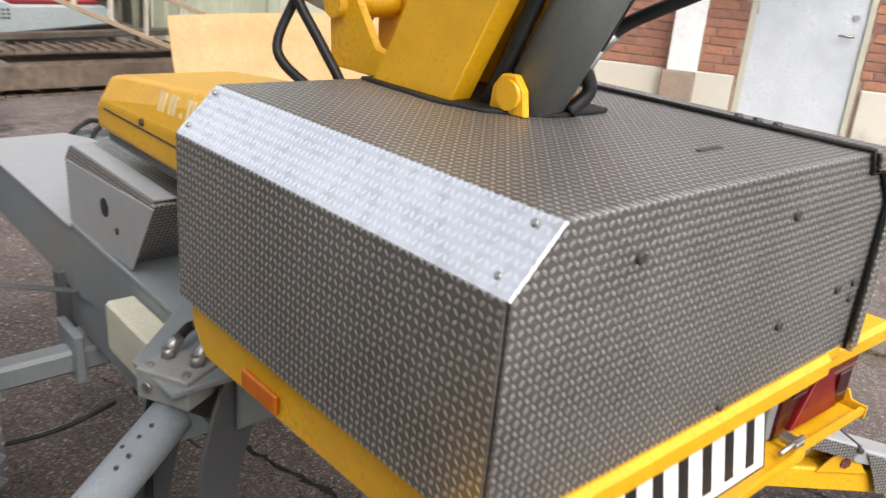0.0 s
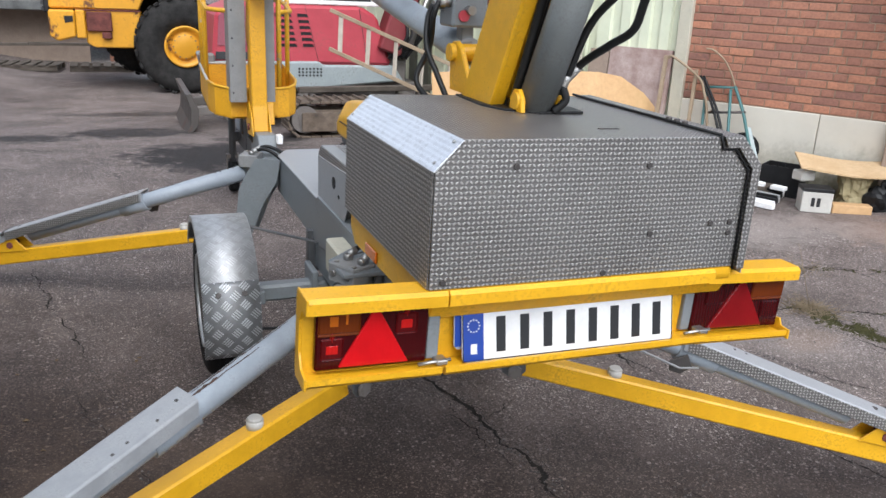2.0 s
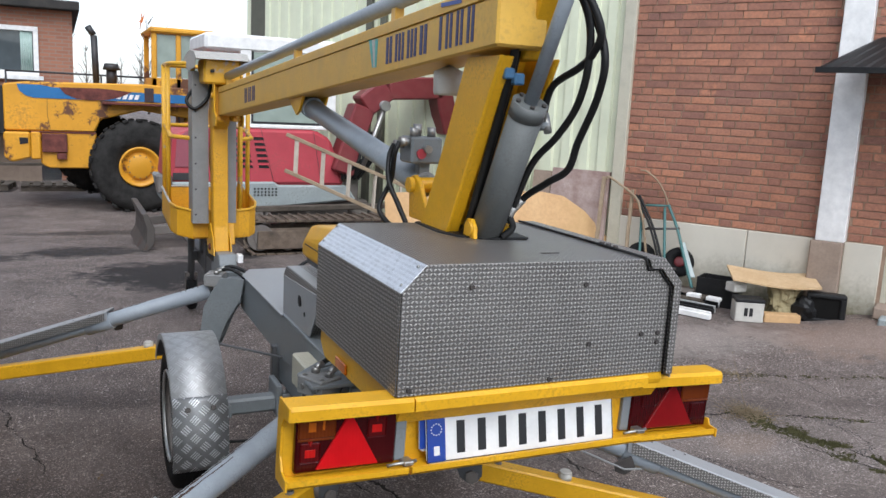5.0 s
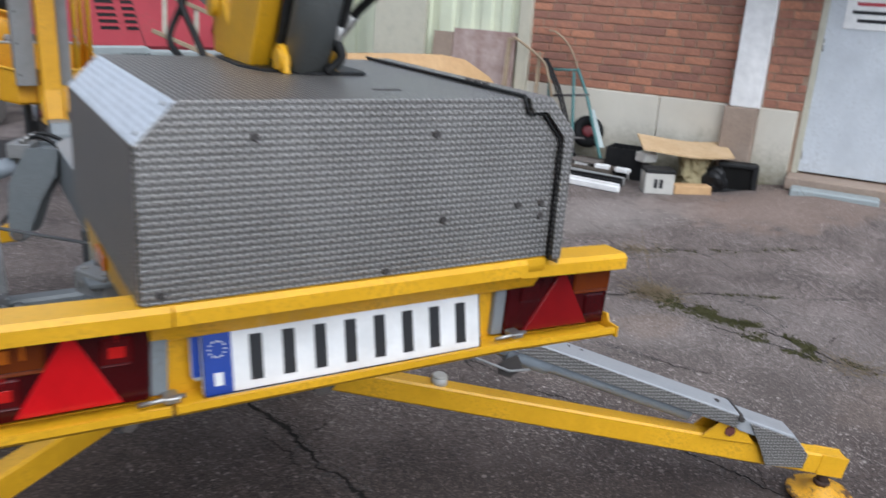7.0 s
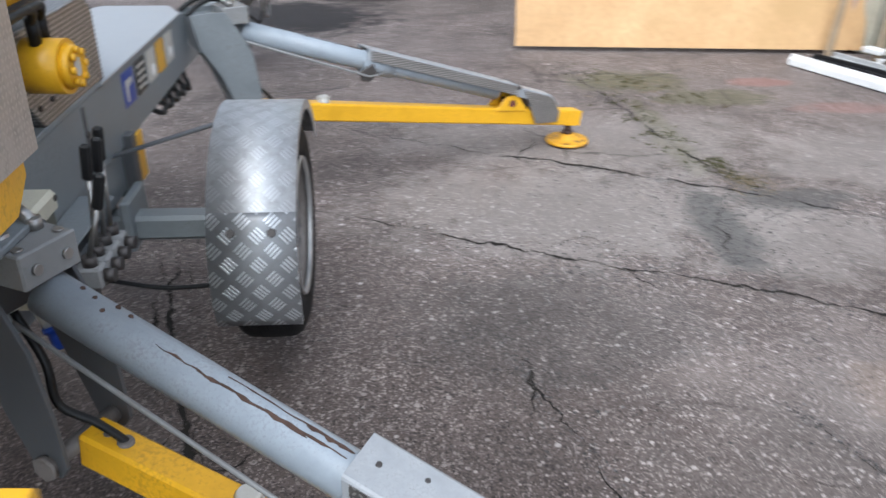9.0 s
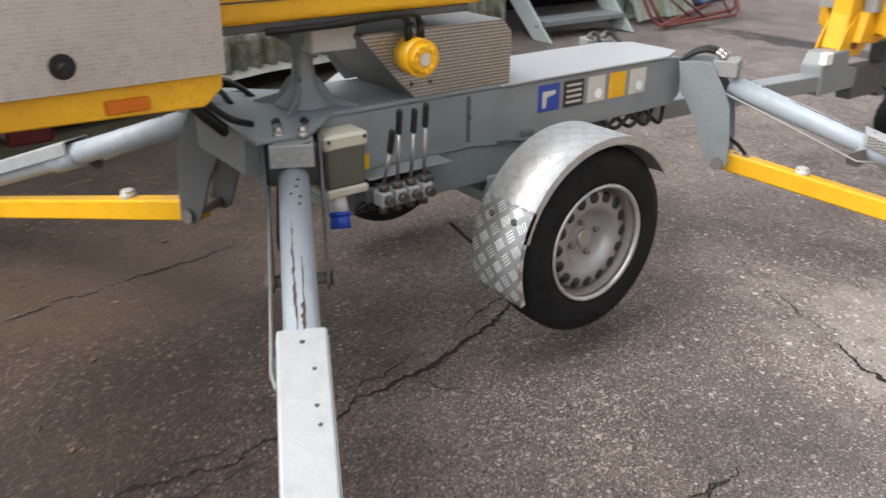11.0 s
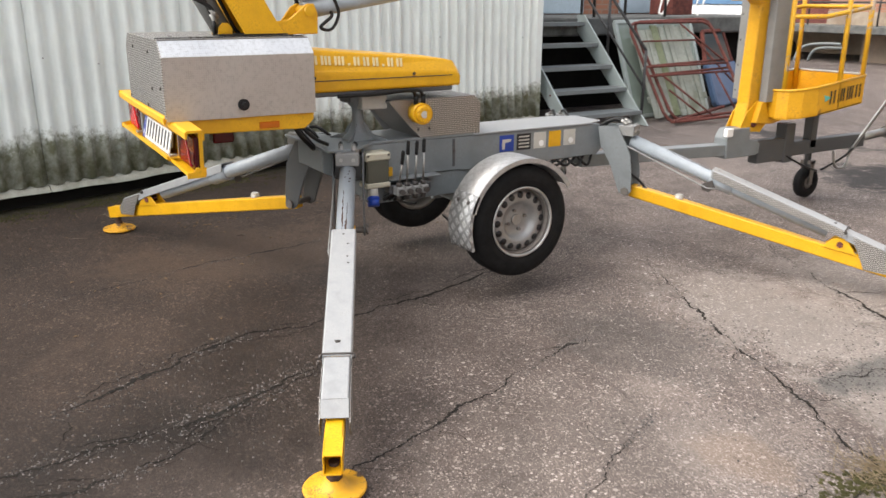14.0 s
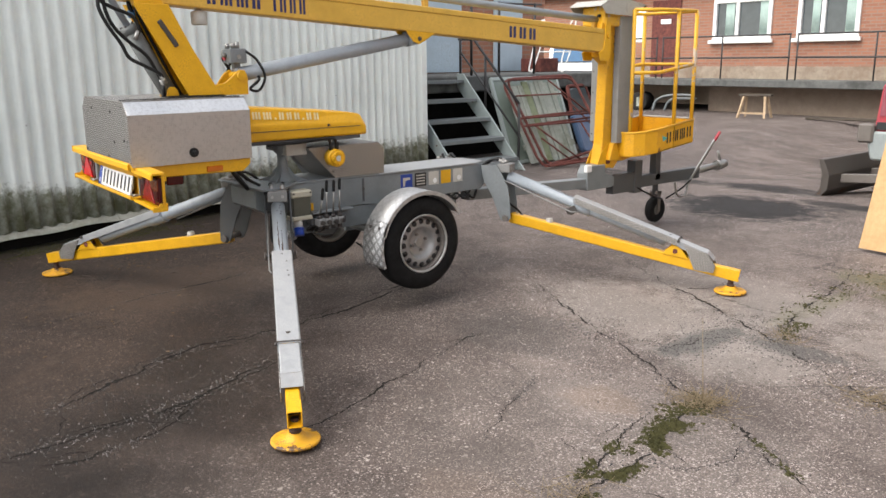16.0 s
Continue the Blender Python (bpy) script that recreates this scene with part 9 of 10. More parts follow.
# ---------------------------------------------------------------- far brick building with loading dock
def far_building():
    Y = 18.6
    wins = [(-8.66, -6.98), (-6.30, -4.78), (-2.95, -1.38), (-11.6, -10.9)]
    z0, z1 = 1.88, 2.92
    bm = fresh()
    xs = sorted([-16.0] + [w for p in wins for w in p] + [-0.70])
    for a, b in zip(xs, xs[1:]):
        if (a, b) in wins:
            box(bm, a, b, Y, Y + 0.3, 0.70, z0, 0)
            box(bm, a, b, Y, Y + 0.3, z1, 3.3, 0)
        else:
            box(bm, a, b, Y, Y + 0.3, 0.70, 3.3, 0)
    box(bm, -1.0, -0.70, Y + 0.3, Y + 8, -0.6, 3.3, 0)
    ob = part("wall_far", bm, M_FAR_BRICK)
    tagged(ob, "orange-red brick building behind the yard", "building wall", kind="structure")
    bm = fresh()
    box(bm, -16.2, -0.55, Y - 0.35, Y + 8, 3.3, 3.5, 0.02)
    ob = part("roof_far", bm, M_ROOF)
    tagged(ob, "dark flat roof of the far brick building", "roof", kind="structure")
    bm = fresh()
    box(bm, -16.0, -0.70, Y - 0.02, Y, 0.85, 1.20, 0)
    ob = part("trim_far_plinth", bm, M_PLINTH)
    tagged(ob, "dirty cream plinth band along the far wall", "trim", kind="structure")
    for n, (a, b2) in enumerate(wins[:3]):
        fr = fresh()
        t = 0.10
        box(fr, a, b2, Y - 0.05, Y + 0.08, z0, z0 + t, 0.005)
        box(fr, a, b2, Y - 0.05, Y + 0.08, z1 - t, z1, 0.005)
        box(fr, a, a + t, Y - 0.05, Y + 0.08, z0 + t, z1 - t, 0.005)
        box(fr, b2 - t, b2, Y - 0.05, Y + 0.08, z0 + t, z1 - t, 0.005)
        mid = a + (b2 - a) * 0.42
        box(fr, mid - 0.05, mid + 0.05, Y - 0.04, Y + 0.07, z0 + t, z1 - t, 0.005)
        ob = part("window_%d" % (n + 1), fr, M_WHITE)
        tagged(ob, "white framed window with pale green curtains", "window", kind="structure")
        for p, q in ((a + t, mid - 0.05), (mid + 0.05, b2 - t)):
            g = fresh()
            box(g, p, q, Y + 0.02, Y + 0.03, z0 + t, z1 - t, 0)
            part("pane", g, M_GLASS, ob)
        for p, q in ((a + t + 0.25, mid - 0.10), (b2 - t - 0.25, b2 - t - 0.02)):
            c = fresh()
            for k in range(6):
                x = p + (q - p) * (k + 0.5) / 6
                rod(c, (x, Y + 0.012, z0 + t), (x, Y + 0.012, z1 - t), (q - p) / 11, None, 8)
            part("curtain", c, M_DECAL_CURTAIN, ob, "pale green curtain")
        s = fresh()
        box(s, a - 0.08, b2 + 0.08, Y - 0.12, Y - 0.05, z0 - 0.09, z0, 0.005)
        part("window_sill", s, M_WHITE, ob)
    bm = fresh()
    box(bm, -10.66, -9.69, Y - 0.03, Y, 0.9, 3.0, 0.01)
    ob = part("door_2", bm, M_RUST)
    tagged(ob, "red-brown boarded door on the loading dock", "door", kind="structure")
    s = fresh()
    box(s, -10.34, -10.0, Y - 0.045, Y - 0.03, 2.36, 2.49, 0)
    part("door_notice", s, M_WHITE, ob)
    bm = fresh()
    box(bm, -16.0, -1.2, Y - 0.85, Y, 0.70, 0.88, 0.015)
    box(bm, -16.0, -1.2, Y, Y + 2.8, 0.70, 0.80, 0)
    ob = part("loading_dock", bm, M_DARK_SLAB)
    tagged(ob, "grey loading dock slab along the brick building", "dock", kind="structure")
    # the brown render also carries the shade below the slab
    bm = fresh()
    box(bm, -8.5, -1.4, Y + 0.05, Y + 0.25, -0.6, 0.70, 0)
    box(bm, -8.7, -8.5, Y + 0.05, Y + 2.6, -0.6, 0.70, 0)
    box(bm, -16.0, -8.5, Y + 2.6, Y + 2.8, -0.6, 0.70, 0)
    ob = part("wall_under_dock", bm, M_CONCRETE_BROWN)
    tagged(ob, "brown wall under the dock, coloured darker for the slab's shade", "wall", kind="structure")
    root = thing("dock_railing", "thin dark iron railing along the loading dock", "railing")
    for k in range(4):
        x0 = -13.53 + 3.84 * k
        b = fresh()
        for z in (1.42, 1.96):
            rod(b, (x0, Y - 0.8, z), (x0 + 3.68, Y - 0.8, z), 0.02, None, 8)
        part("rail_section", b, M_DARK_IRON, root)
        for x in (x0 + 0.02, x0 + 1.84, x0 + 3.66):
            b = fresh()
            rod(b, (x, Y - 0.8, 0.88), (x, Y - 0.8, 1.96), 0.02, None, 8)
            part("post", b, M_DARK_IRON, root)
    bm = fresh()
    tube(bm, [(-9.66, 17.45, 0.02), (-9.60, 17.5, 0.28), (-9.35, 17.55, 0.42), (-8.9, 17.6, 0.46), (-8.55, 17.6, 0.46)], 0.035, 8)
    tube(bm, [(-9.50, 17.75, 0.02), (-9.42, 17.8, 0.24), (-9.22, 17.85, 0.34), (-8.6, 17.9, 0.36)], 0.035, 8)
    tagged(part("bent_tubing", bm, M_TREAD_DARK), "grey bent steel tubing stored under the dock", "tubing")
    root = thing("rolled_mat", "dusty grey rolled mat lying under the dock", "roll")
    bm = fresh()
    rod(bm, (-10.55, 18.3, 0.24), (-10.30, 17.6, 0.24), 0.25, None, 24)
    part("roll", bm, M_DUSTY_TYRE, root)
    bm = fresh()
    rod(bm, (-10.3001, 17.598, 0.24), (-10.30, 17.59, 0.24), 0.13, None, 20)
    part("core", bm, M_OLD_BOARD, root)


M_DECAL_CURTAIN = rough_mat("curtain", (0.34, 0.46, 0.42), (0.46, 0.56, 0.52), 6.0, 0.9, 0.1, 0.002)
far_building()


def trestle():
    root = thing("wooden_trestle", "small bare wooden trestle before the dock", "trestle", (-6.4, 17.1, 0.0), 10)
    root.matrix_world = root.matrix_world @ Matrix.Scale(0.86, 4)
    for x in (-0.34, 0.34):
        for y in (-0.22, 0.22):
            b = fresh()
            bar(b, (x * 1.1, y * 1.3, 0.0), (x * 0.85, y * 0.4, 0.60), 0.06, 0.06, 0.003)
            part("leg", b, M_RAW_TIMBER, root)
    b = fresh()
    box(b, -0.45, 0.45, -0.12, 0.12, 0.60, 0.66, 0.006)
    part("top", b, M_OLD_TIMBER, root)
    b = fresh()
    bar(b, (-0.36, -0.25, 0.14), (0.36, -0.25, 0.14), 0.03, 0.05, 0.003)
    part("stretcher", b, M_RAW_TIMBER, root)
    rng = random.Random(5)
    for k in range(4):
        b = fresh()
        x = -5.2 + 0.9 * k
        bar(b, (x, 17.3, 0.04 + 0.03 * (k % 2)), (x + 1.3, 17.45 + rng.uniform(-0.1, 0.1), 0.05), 0.14, 0.05, 0.004)
        tagged(part("loose_plank", b, M_OLD_TIMBER), "weathered plank lying along the dock", "plank", group="loose planks")


trestle()


# ---------------------------------------------------------------- machines
def tractor_tyre(parent, at, r, w, mat_rim, lugs=22):
    """Big ribbed tyre with a yellow rim; the axle runs along y."""
    m = Matrix.Translation(at) @ Matrix.Rotation(radians(90), 4, "X")
    b = fresh()
    lathe(b, [(r * 0.40, -w * 0.42), (r * 0.62, -w * 0.50), (r * 0.82, -w * 0.5), (r * 0.95, -w * 0.44), (r * 0.97, 0), (r * 0.95, w * 0.44), (r * 0.82, w * 0.5), (r * 0.62, w * 0.50), (r * 0.40, w * 0.42)], 48, m)
    ribs = fresh()
    for k in range(lugs):
        a = 2 * math.pi * k / lugs
        for s in (-1, 1):
            c = fresh()
            box(c, -0.035, 0.035, 0.0, w * 0.5, 0, r * 0.055, 0.006)
            c.transform(Matrix.Rotation(a + (math.pi / lugs if s > 0 else 0), 4, "Z") @ Matrix(((0, 0, 1, r * 0.95), (1, 0, 0, 0), (0, s, 0, 0), (0, 0, 0, 1))))
            bmesh.ops.recalc_face_normals(c, faces=c.faces)
            merge(ribs, c, m)
    t = part("wheel", b, M_DUSTY_TYRE, parent, "large black lugged tyre on a yellow rim")
    part("tread_lugs", ribs, M_DUSTY_TYRE, t)["kind"] = "stuff"
    b = fresh()
    lathe(b, [(r * 0.42, w * 0.30), (r * 0.425, w * 0.49), (r * 0.385, w * 0.50), (r * 0.345, w * 0.34), (r * 0.30, w * 0.32), (r * 0.275, w * 0.30), (r * 0.265, w * 0.40), (r * 0.22, w * 0.43), (0, w * 0.43), (0, -w * 0.3), (r * 0.41, -w * 0.42)], 40, m)
    part("rim", b, mat_rim, t)
    for k in range(12):
        a = 2 * math.pi * k / 12
        b = fresh()
        rod(b, (r * 0.24 * math.cos(a), r * 0.24 * math.sin(a), w * 0.42), (r * 0.24 * math.cos(a), r * 0.24 * math.sin(a), w * 0.45), 0.010, None, 6)
        part("wheel_bolt", b, M_DIRTY_STEEL, t, "", m)
    return t


def wheel_loader():
    root = thing("wheel_loader", "rusty yellow wheel loader parked at the back of the yard", "wheel loader", (0.277, 13.65, -0.335))
    root.matrix_world = root.matrix_world @ Matrix.Scale(1.276, 4)
    y0, y1 = 0.0, 1.5
    f = y0 + 0.12
    b = fresh()
    prism(b, [(-1.66, 1.58), (-1.66, 0.985), (-0.58, 0.985), (-0.50, 1.16), (0.02, 1.30), (0.75, 1.20), (0.75, 1.62), (0.1, 1.66), (-1.40, 1.62)], "y", f, y1 - 0.12, 0.02)
    hood_ob = part("engine_hood", b, M_LOADER, root, "yellow engine hood with rust and a blue stripe")
    for pts in (((-1.145, 1.56), (-1.15, 1.20)), ((-1.15, 1.20), (-1.12, 1.00)), ((-1.12, 1.00), (-0.56, 0.995)), ((-0.52, 1.40), (-0.515, 1.14))):
        b = fresh()
        bar(b, (pts[0][0], f - 0.001, pts[0][1]), (pts[1][0], f - 0.001, pts[1][1]), 0.010, 0.004, 0)
        part("seam", b, M_DARK_IRON, hood_ob)
    # rear end: weight with its towing hole, rusty step box and lower frame
    b = fresh()
    prism(b, [(-1.67, 0.97), (-1.67, 0.64), (-1.58, 0.58), (-1.36, 0.64), (-1.36, 0.97)], "y", y0 + 0.03, y1 - 0.05, 0.02)
    cw = part("counterweight", b, M_LOADER, root, "rusty yellow rear counterweight")
    b = fresh()
    prism(b, [(-1.49, 0.90), (-1.48, 0.81), (-1.385, 0.83), (-1.385, 0.90)], "y", y0 + 0.022, y0 + 0.031, 0.0)
    part("tow_hole", b, M_INK, cw)
    b = fresh()
    box(b, -1.355, -1.24, y0 + 0.05, y0 + 0.40, 0.62, 0.975, 0.012)
    part("corner_post", b, M_LOADER, cw)
    b = fresh()
    prism(b, [(-1.24, 0.98), (-1.24, 0.56), (-1.15, 0.50), (-0.66, 0.50), (-0.55, 0.98)], "y", y0 + 0.10, y1 - 0.10, 0.015)
    low = part("lower_frame", b, M_LOADER, root, "yellow lower frame with flaking paint")
    b = fresh()
    box(b, -1.225, -0.92, y0 + 0.04, y0 + 0.099, 0.71, 0.955, 0.012)
    part("step_box", b, M_RUST, low, "rusty step box")
    b = fresh()
    box(b, -1.05, -0.93, y0 + 0.03, y0 + 0.099, 0.62, 0.70, 0.01)
    part("step_bracket", b, M_RUST, low)
    b = fresh()
    box(b, -1.355, -0.56, y0 + 0.085, y0 + 0.119, 0.965, 0.982, 0.003)
    part("rusty_lip", b, M_RUST, low)
    b = fresh()
    prism(b, [(-1.50, 1.585), (-1.47, 1.50), (-1.40, 1.44), (-1.30, 1.415), (0.74, 1.42), (0.74, 1.53), (-1.08, 1.56), (-1.22, 1.585)], "y", f - 0.011, f - 0.001, 0.0)
    st = part("blue_stripe", b, M_LOADER_BLUE, root, "blue side stripe with pale bars")
    for k in range(4):
        b = fresh()
        x = -0.30 + 0.075 * k
        prism(b, [(x, 1.445), (x + 0.05, 1.445), (x + 0.075, 1.51), (x + 0.025, 1.51)], "y", f - 0.015, f - 0.011)
        part("pale_bar", b, M_WHITE, st)
    b = fresh()
    prism(b, [(-1.00, 1.565), (-0.93, 1.48), (-0.80, 1.425), (-0.62, 1.41), (-0.42, 1.425), (-0.25, 1.47), (-0.10, 1.545), (-0.5, 1.575)], "y", f - 0.018, f - 0.012, 0.0)
    part("rust_panel", b, M_RUST, hood_ob, "rusty scorched patch of bare metal")
    b = fresh()
    box(b, 0.06, 0.18, f - 0.02, f - 0.002, 1.42, 1.61, 0.003)
    mesh_ob = part("side_mesh", b, M_DARK_IRON, hood_ob, "small dark mesh vent")
    for k in range(5):
        b = fresh()
        box(b, 0.066 + 0.023 * k, 0.072 + 0.023 * k, f - 0.024, f - 0.02, 1.43, 1.60, 0)
        part("wire", b, M_RUST, mesh_ob)
    b = fresh()
    box(b, -0.48, 0.80, y0 - 0.10, f - 0.002, 1.37, 1.40, 0.004)
    part("side_ledge", b, M_RUST, root, "rusty ledge over the wheel")
    b = fresh()
    box(b, -1.72, -1.655, f + 0.03, y1 - 0.15, 0.93, 1.56, 0.01)
    gr = part("rear_grille", b, M_INK, root, "black slatted rear grille")
    for k in range(8):
        b = fresh()
        box(b, -1.75, -1.715, f, y1 - 0.12, 0.95 + 0.078 * k, 0.995 + 0.078 * k, 0.004)
        part("grille_slat", b, M_DARK_IRON, gr)
    b = fresh()
    rod(b, (-0.52, 0.75, 1.64), (-0.54, 0.75, 2.30), 0.045, None, 14)
    rod(b, (-0.54, 0.75, 2.30), (-0.62, 0.75, 2.42), 0.045, None, 14)
    part("exhaust_pipe", b, M_DARK_IRON, root, "dark exhaust pipe")
    b = fresh()
    rod(b, (-0.32, 0.75, 1.64), (-0.32, 0.75, 1.86), 0.07, None, 16)
    rod(b, (-0.32, 0.75, 1.84), (-0.32, 0.75, 1.93), 0.12, 0.09, 18)
    part("air_intake", b, M_DARK_IRON, root)
    # cab
    for x, y in ((0.20, 0.2), (0.20, 1.3), (0.52, 0.2), (0.95, 0.2), (0.95, 1.3)):
        b = fresh()
        box(b, x - 0.035, x + 0.035, y - 0.035, y + 0.035, 1.60, 2.36, 0.01)
        part("cab_post", b, M_LOADER, root)
    b = fresh()
    box(b, 0.13, 1.02, 0.12, 1.38, 2.36, 2.44, 0.025)
    part("cab_roof", b, M_LOADER, root)
    b = fresh()
    box(b, 0.165, 1.0, 0.165, 1.34, 1.55, 1.76, 0.01)
    part("cab_base", b, M_LOADER, root)
    for x0, x1 in ((0.235, 0.485), (0.555, 0.915)):
        b = fresh()
        box(b, x0, x1, 0.19, 0.20, 1.77, 2.35, 0)
        part("cab_window", b, M_DIRTY_GLASS, root)
    b = fresh()
    box(b, 0.6, 2.2, 0.25, 1.25, 0.60, 1.35, 0.04)
    part("front_frame", b, M_LOADER, root)
    tractor_tyre(root, (-0.03, 0.03, 0.55), 0.64, 0.42, M_LOADER)
    tractor_tyre(root, (-0.45, 1.48, 0.62), 0.62, 0.42, M_LOADER)
    tractor_tyre(root, (1.85, 0.06, 0.62), 0.62, 0.42, M_LOADER)
    tractor_tyre(root, (1.85, 1.48, 0.62), 0.62, 0.42, M_LOADER)
    b = fresh()
    rod(b, (-0.45, 1.3, 0.62), (-0.2, 0.2, 0.62), 0.10, None, 12)
    rod(b, (1.85, 0.1, 0.62), (1.85, 1.4, 0.62), 0.10, None, 12)
    part("axle", b, M_DIRTY_STEEL, root)
    b = fresh()
    prism(b, [(0.02, 2.50), (0.10, 2.62), (0.06, 2.48)], "y", 0.3, 0.31)
    rod(b, (0.03, 0.305, 2.40), (0.06, 0.305, 2.62), 0.006)
    part("warning_flag", b, M_AMBER, root, "small orange flag")


wheel_loader()


def mini_excavator():
    root = thing("mini_excavator", "faded red and grey tracked excavator with a dozer blade", "excavator", (0, 0, 0))
    root.matrix_world = Matrix.Translation((0.10, 0.16, -0.150)) @ Matrix.Scale(1.10, 4)
    x0, x1, y0, y1 = 0.0, 1.89, 7.55, 8.75
    xr = 0.20
    b = fresh()
    prism(b, [(x0 + 0.04, 0.68), (x1 + 0.12, 0.66), (x1 - 0.06, 1.20), (x1 - 0.25, 1.30), (x0 + 0.35, 1.30), (x0 + 0.09, 1.20)], "y", y0, y1, 0.04)
    body = part("body", b, M_RED_MACHINE, root, "faded red engine cover")
    for k in range(6):
        for xa, xb in ((xr + 0.56, xr + 0.72), (xr + 0.80, xr + 0.90)):
            b = fresh()
            x, z = -0.012 * k, 0.86 + 0.062 * k
            prism(b, [(xa + x, z), (xb + x + 0.02, z), (xb + x, z + 0.034), (xa + x, z + 0.034)], "y", y0 - 0.004, y0 + 0.001)
            part("vent_slot", b, M_INK, body)
            b = fresh()
            prism(b, [(xa + x - 0.01, z + 0.034), (xb + x + 0.01, z + 0.034), (xb + x + 0.008, z + 0.044), (xa + x - 0.01, z + 0.044)], "y", y0 - 0.022, y0 + 0.001)
            part("vent_lip", b, M_RED_MACHINE, body)
    for p, q in (((1.02, 1.29), (1.17, 0.70)), ((1.62, 1.28), (1.72, 0.69)), ((0.47, 1.29), (0.47, 0.70))):
        b = fresh()
        bar(b, (p[0], y0 - 0.001, p[1]), (q[0], y0 - 0.001, q[1]), 0.010, 0.004, 0)
        part("seam", b, M_DARK_IRON, body)
    b = fresh()
    prism(b, [(0.10, 0.86), (0.455, 0.86), (0.455, 1.27), (0.22, 1.25), (0.12, 1.16)], "y", y0 - 0.012, y0 - 0.001, 0.004)
    part("side_door", b, M_FADED_RED, body, "faded maroon side door")
    b = fresh()
    box(b, 0.08, 0.455, y0 - 0.010, y0 - 0.001, 0.72, 0.80, 0.002)
    part("dark_band", b, M_DARK_IRON, body)
    b = fresh()
    prism(b, [(x0 - 0.02, 0.70), (1.17, 0.71), (1.22, 0.67), (x1 + 0.14, 0.67), (x1 + 0.26, 0.50), (1.2, 0.42), (x0 + 0.05, 0.40)], "y", y0 - 0.03, y1 + 0.03, 0.02)
    sk = part("skirt", b, M_MACHINE_GREY, root, "pale grey lower skirt")
    b = fresh()
    for i in range(7):
        for j in range(3):
            rod(b, (xr + 0.75 + 0.04 * i, y0 - 0.036, 0.56 + 0.035 * j), (xr + 0.75 + 0.04 * i, y0 - 0.030, 0.56 + 0.035 * j), 0.012, None, 8)
    ob = part("vent_hole", b, M_INK, sk)
    ob["kind"] = "stuff"
    b = fresh()
    box(b, xr + 0.60, x1, y0 + 0.02, y1 - 0.02, 1.30, 1.345, 0.01)
    part("white_sill", b, M_WHITE, root, "white cab sill with peeling paint")
    for x in (xr + 0.66, x1 - 0.06):
        for y in (y0 + 0.07, y1 - 0.07):
            b = fresh()
            box(b, x - 0.06, x + 0.06, y - 0.03, y + 0.03, 1.345, 2.20, 0.006)
            part("cab_post", b, M_WHITE, root)
    b = fresh()
    box(b, xr + 0.22, x1 + 0.02, y0 + 0.03, y1 - 0.03, 2.12, 2.30, 0.03)
    part("cab_roof", b, M_WHITE, root)
    for xa, xb, za, zb in ((xr + 0.74, x1 - 0.14, 1.35, 1.375), (xr + 0.74, x1 - 0.14, 2.16, 2.19), (xr + 0.72, xr + 0.745, 1.35, 2.19), (x1 - 0.145, x1 - 0.12, 1.35, 2.19)):
        b = fresh()
        box(b, xa, xb, y0 + 0.045, y0 + 0.075, za, zb, 0.003)
        part("window_frame", b, M_INK, root, "black rubber window frame")
    b = fresh()
    box(b, xr + 0.745, x1 - 0.145, y0 + 0.055, y0 + 0.065, 1.375, 2.16, 0)
    part("cab_window", b, M_DIRTY_GLASS, root, "dusty cab window")
    b = fresh()
    for x in (0.98, 1.16, 1.5):
        box(b, x, x + 0.05, y0 + 0.5, y0 + 0.55, 1.35, 2.18, 0.004)
    part("cab_inner_frame", b, M_WHITE, root)["kind"] = "stuff"
    # tracks: shoes round two end wheels, with a side frame and rollers
    for y, lift_z in ((6.40, 0.075), (y1 - 0.35, -0.06)):
        xa, xb, r = 0.78, 2.50, 0.165
        zc = r + lift_z + 0.02
        b = fresh()
        box(b, xa + 0.05, xb - 0.05, y + 0.03, y + 0.37, zc - 0.07, zc + 0.09, 0.02)
        tr = part("track", b, M_MUD, root, "muddy steel crawler track")
        straight = xb - xa
        total = 2 * straight + 2 * math.pi * r
        count = 44
        for k in range(count):
            d = total * k / count
            if d < straight:
                px, pz, turn = xa + d, zc - r, 0.0
            elif d < straight + math.pi * r:
                a = (d - straight) / r
                px, pz, turn = xb + r * math.sin(a), zc - r * math.cos(a), a
            elif d < 2 * straight + math.pi * r:
                px, pz, turn = xb - (d - straight - math.pi * r), zc + r, math.pi
            else:
                a = (d - 2 * straight - math.pi * r) / r
                px, pz, turn = xa - r * math.sin(a), zc + r * math.cos(a), math.pi + a
            p = fresh()
            box(p, -0.046, 0.046, 0.0, 0.40, -0.012, 0.010, 0.003)
            box(p, 0.020, 0.036, 0.0, 0.40, -0.030, -0.010, 0.002)
            part("shoe", p, M_MUD, tr, "", Matrix.Translation((px, y, pz)) @ Matrix.Rotation(-turn, 4, "Y"))
        for x in (xa, xb):
            p = fresh()
            rod(p, (x, y + 0.02, zc), (x, y + 0.38, zc), r * 0.80, None, 24)
            rod(p, (x, y + 0.005, zc), (x, y + 0.02, zc), r * 0.42, None, 16)
            part("end_wheel", p, M_DIRTY_STEEL, tr)
        for k in range(5):
            p = fresh()
            rod(p, (xa + 0.28 + 0.29 * k, y + 0.015, zc - 0.075), (xa + 0.28 + 0.29 * k, y + 0.05, zc - 0.075), 0.06, None, 14)
            part("roller", p, M_DIRTY_STEEL, tr)
    b = fresh()
    box(b, 0.74, 2.54, 6.372, 6.398, 0.15, 0.335, 0.006)
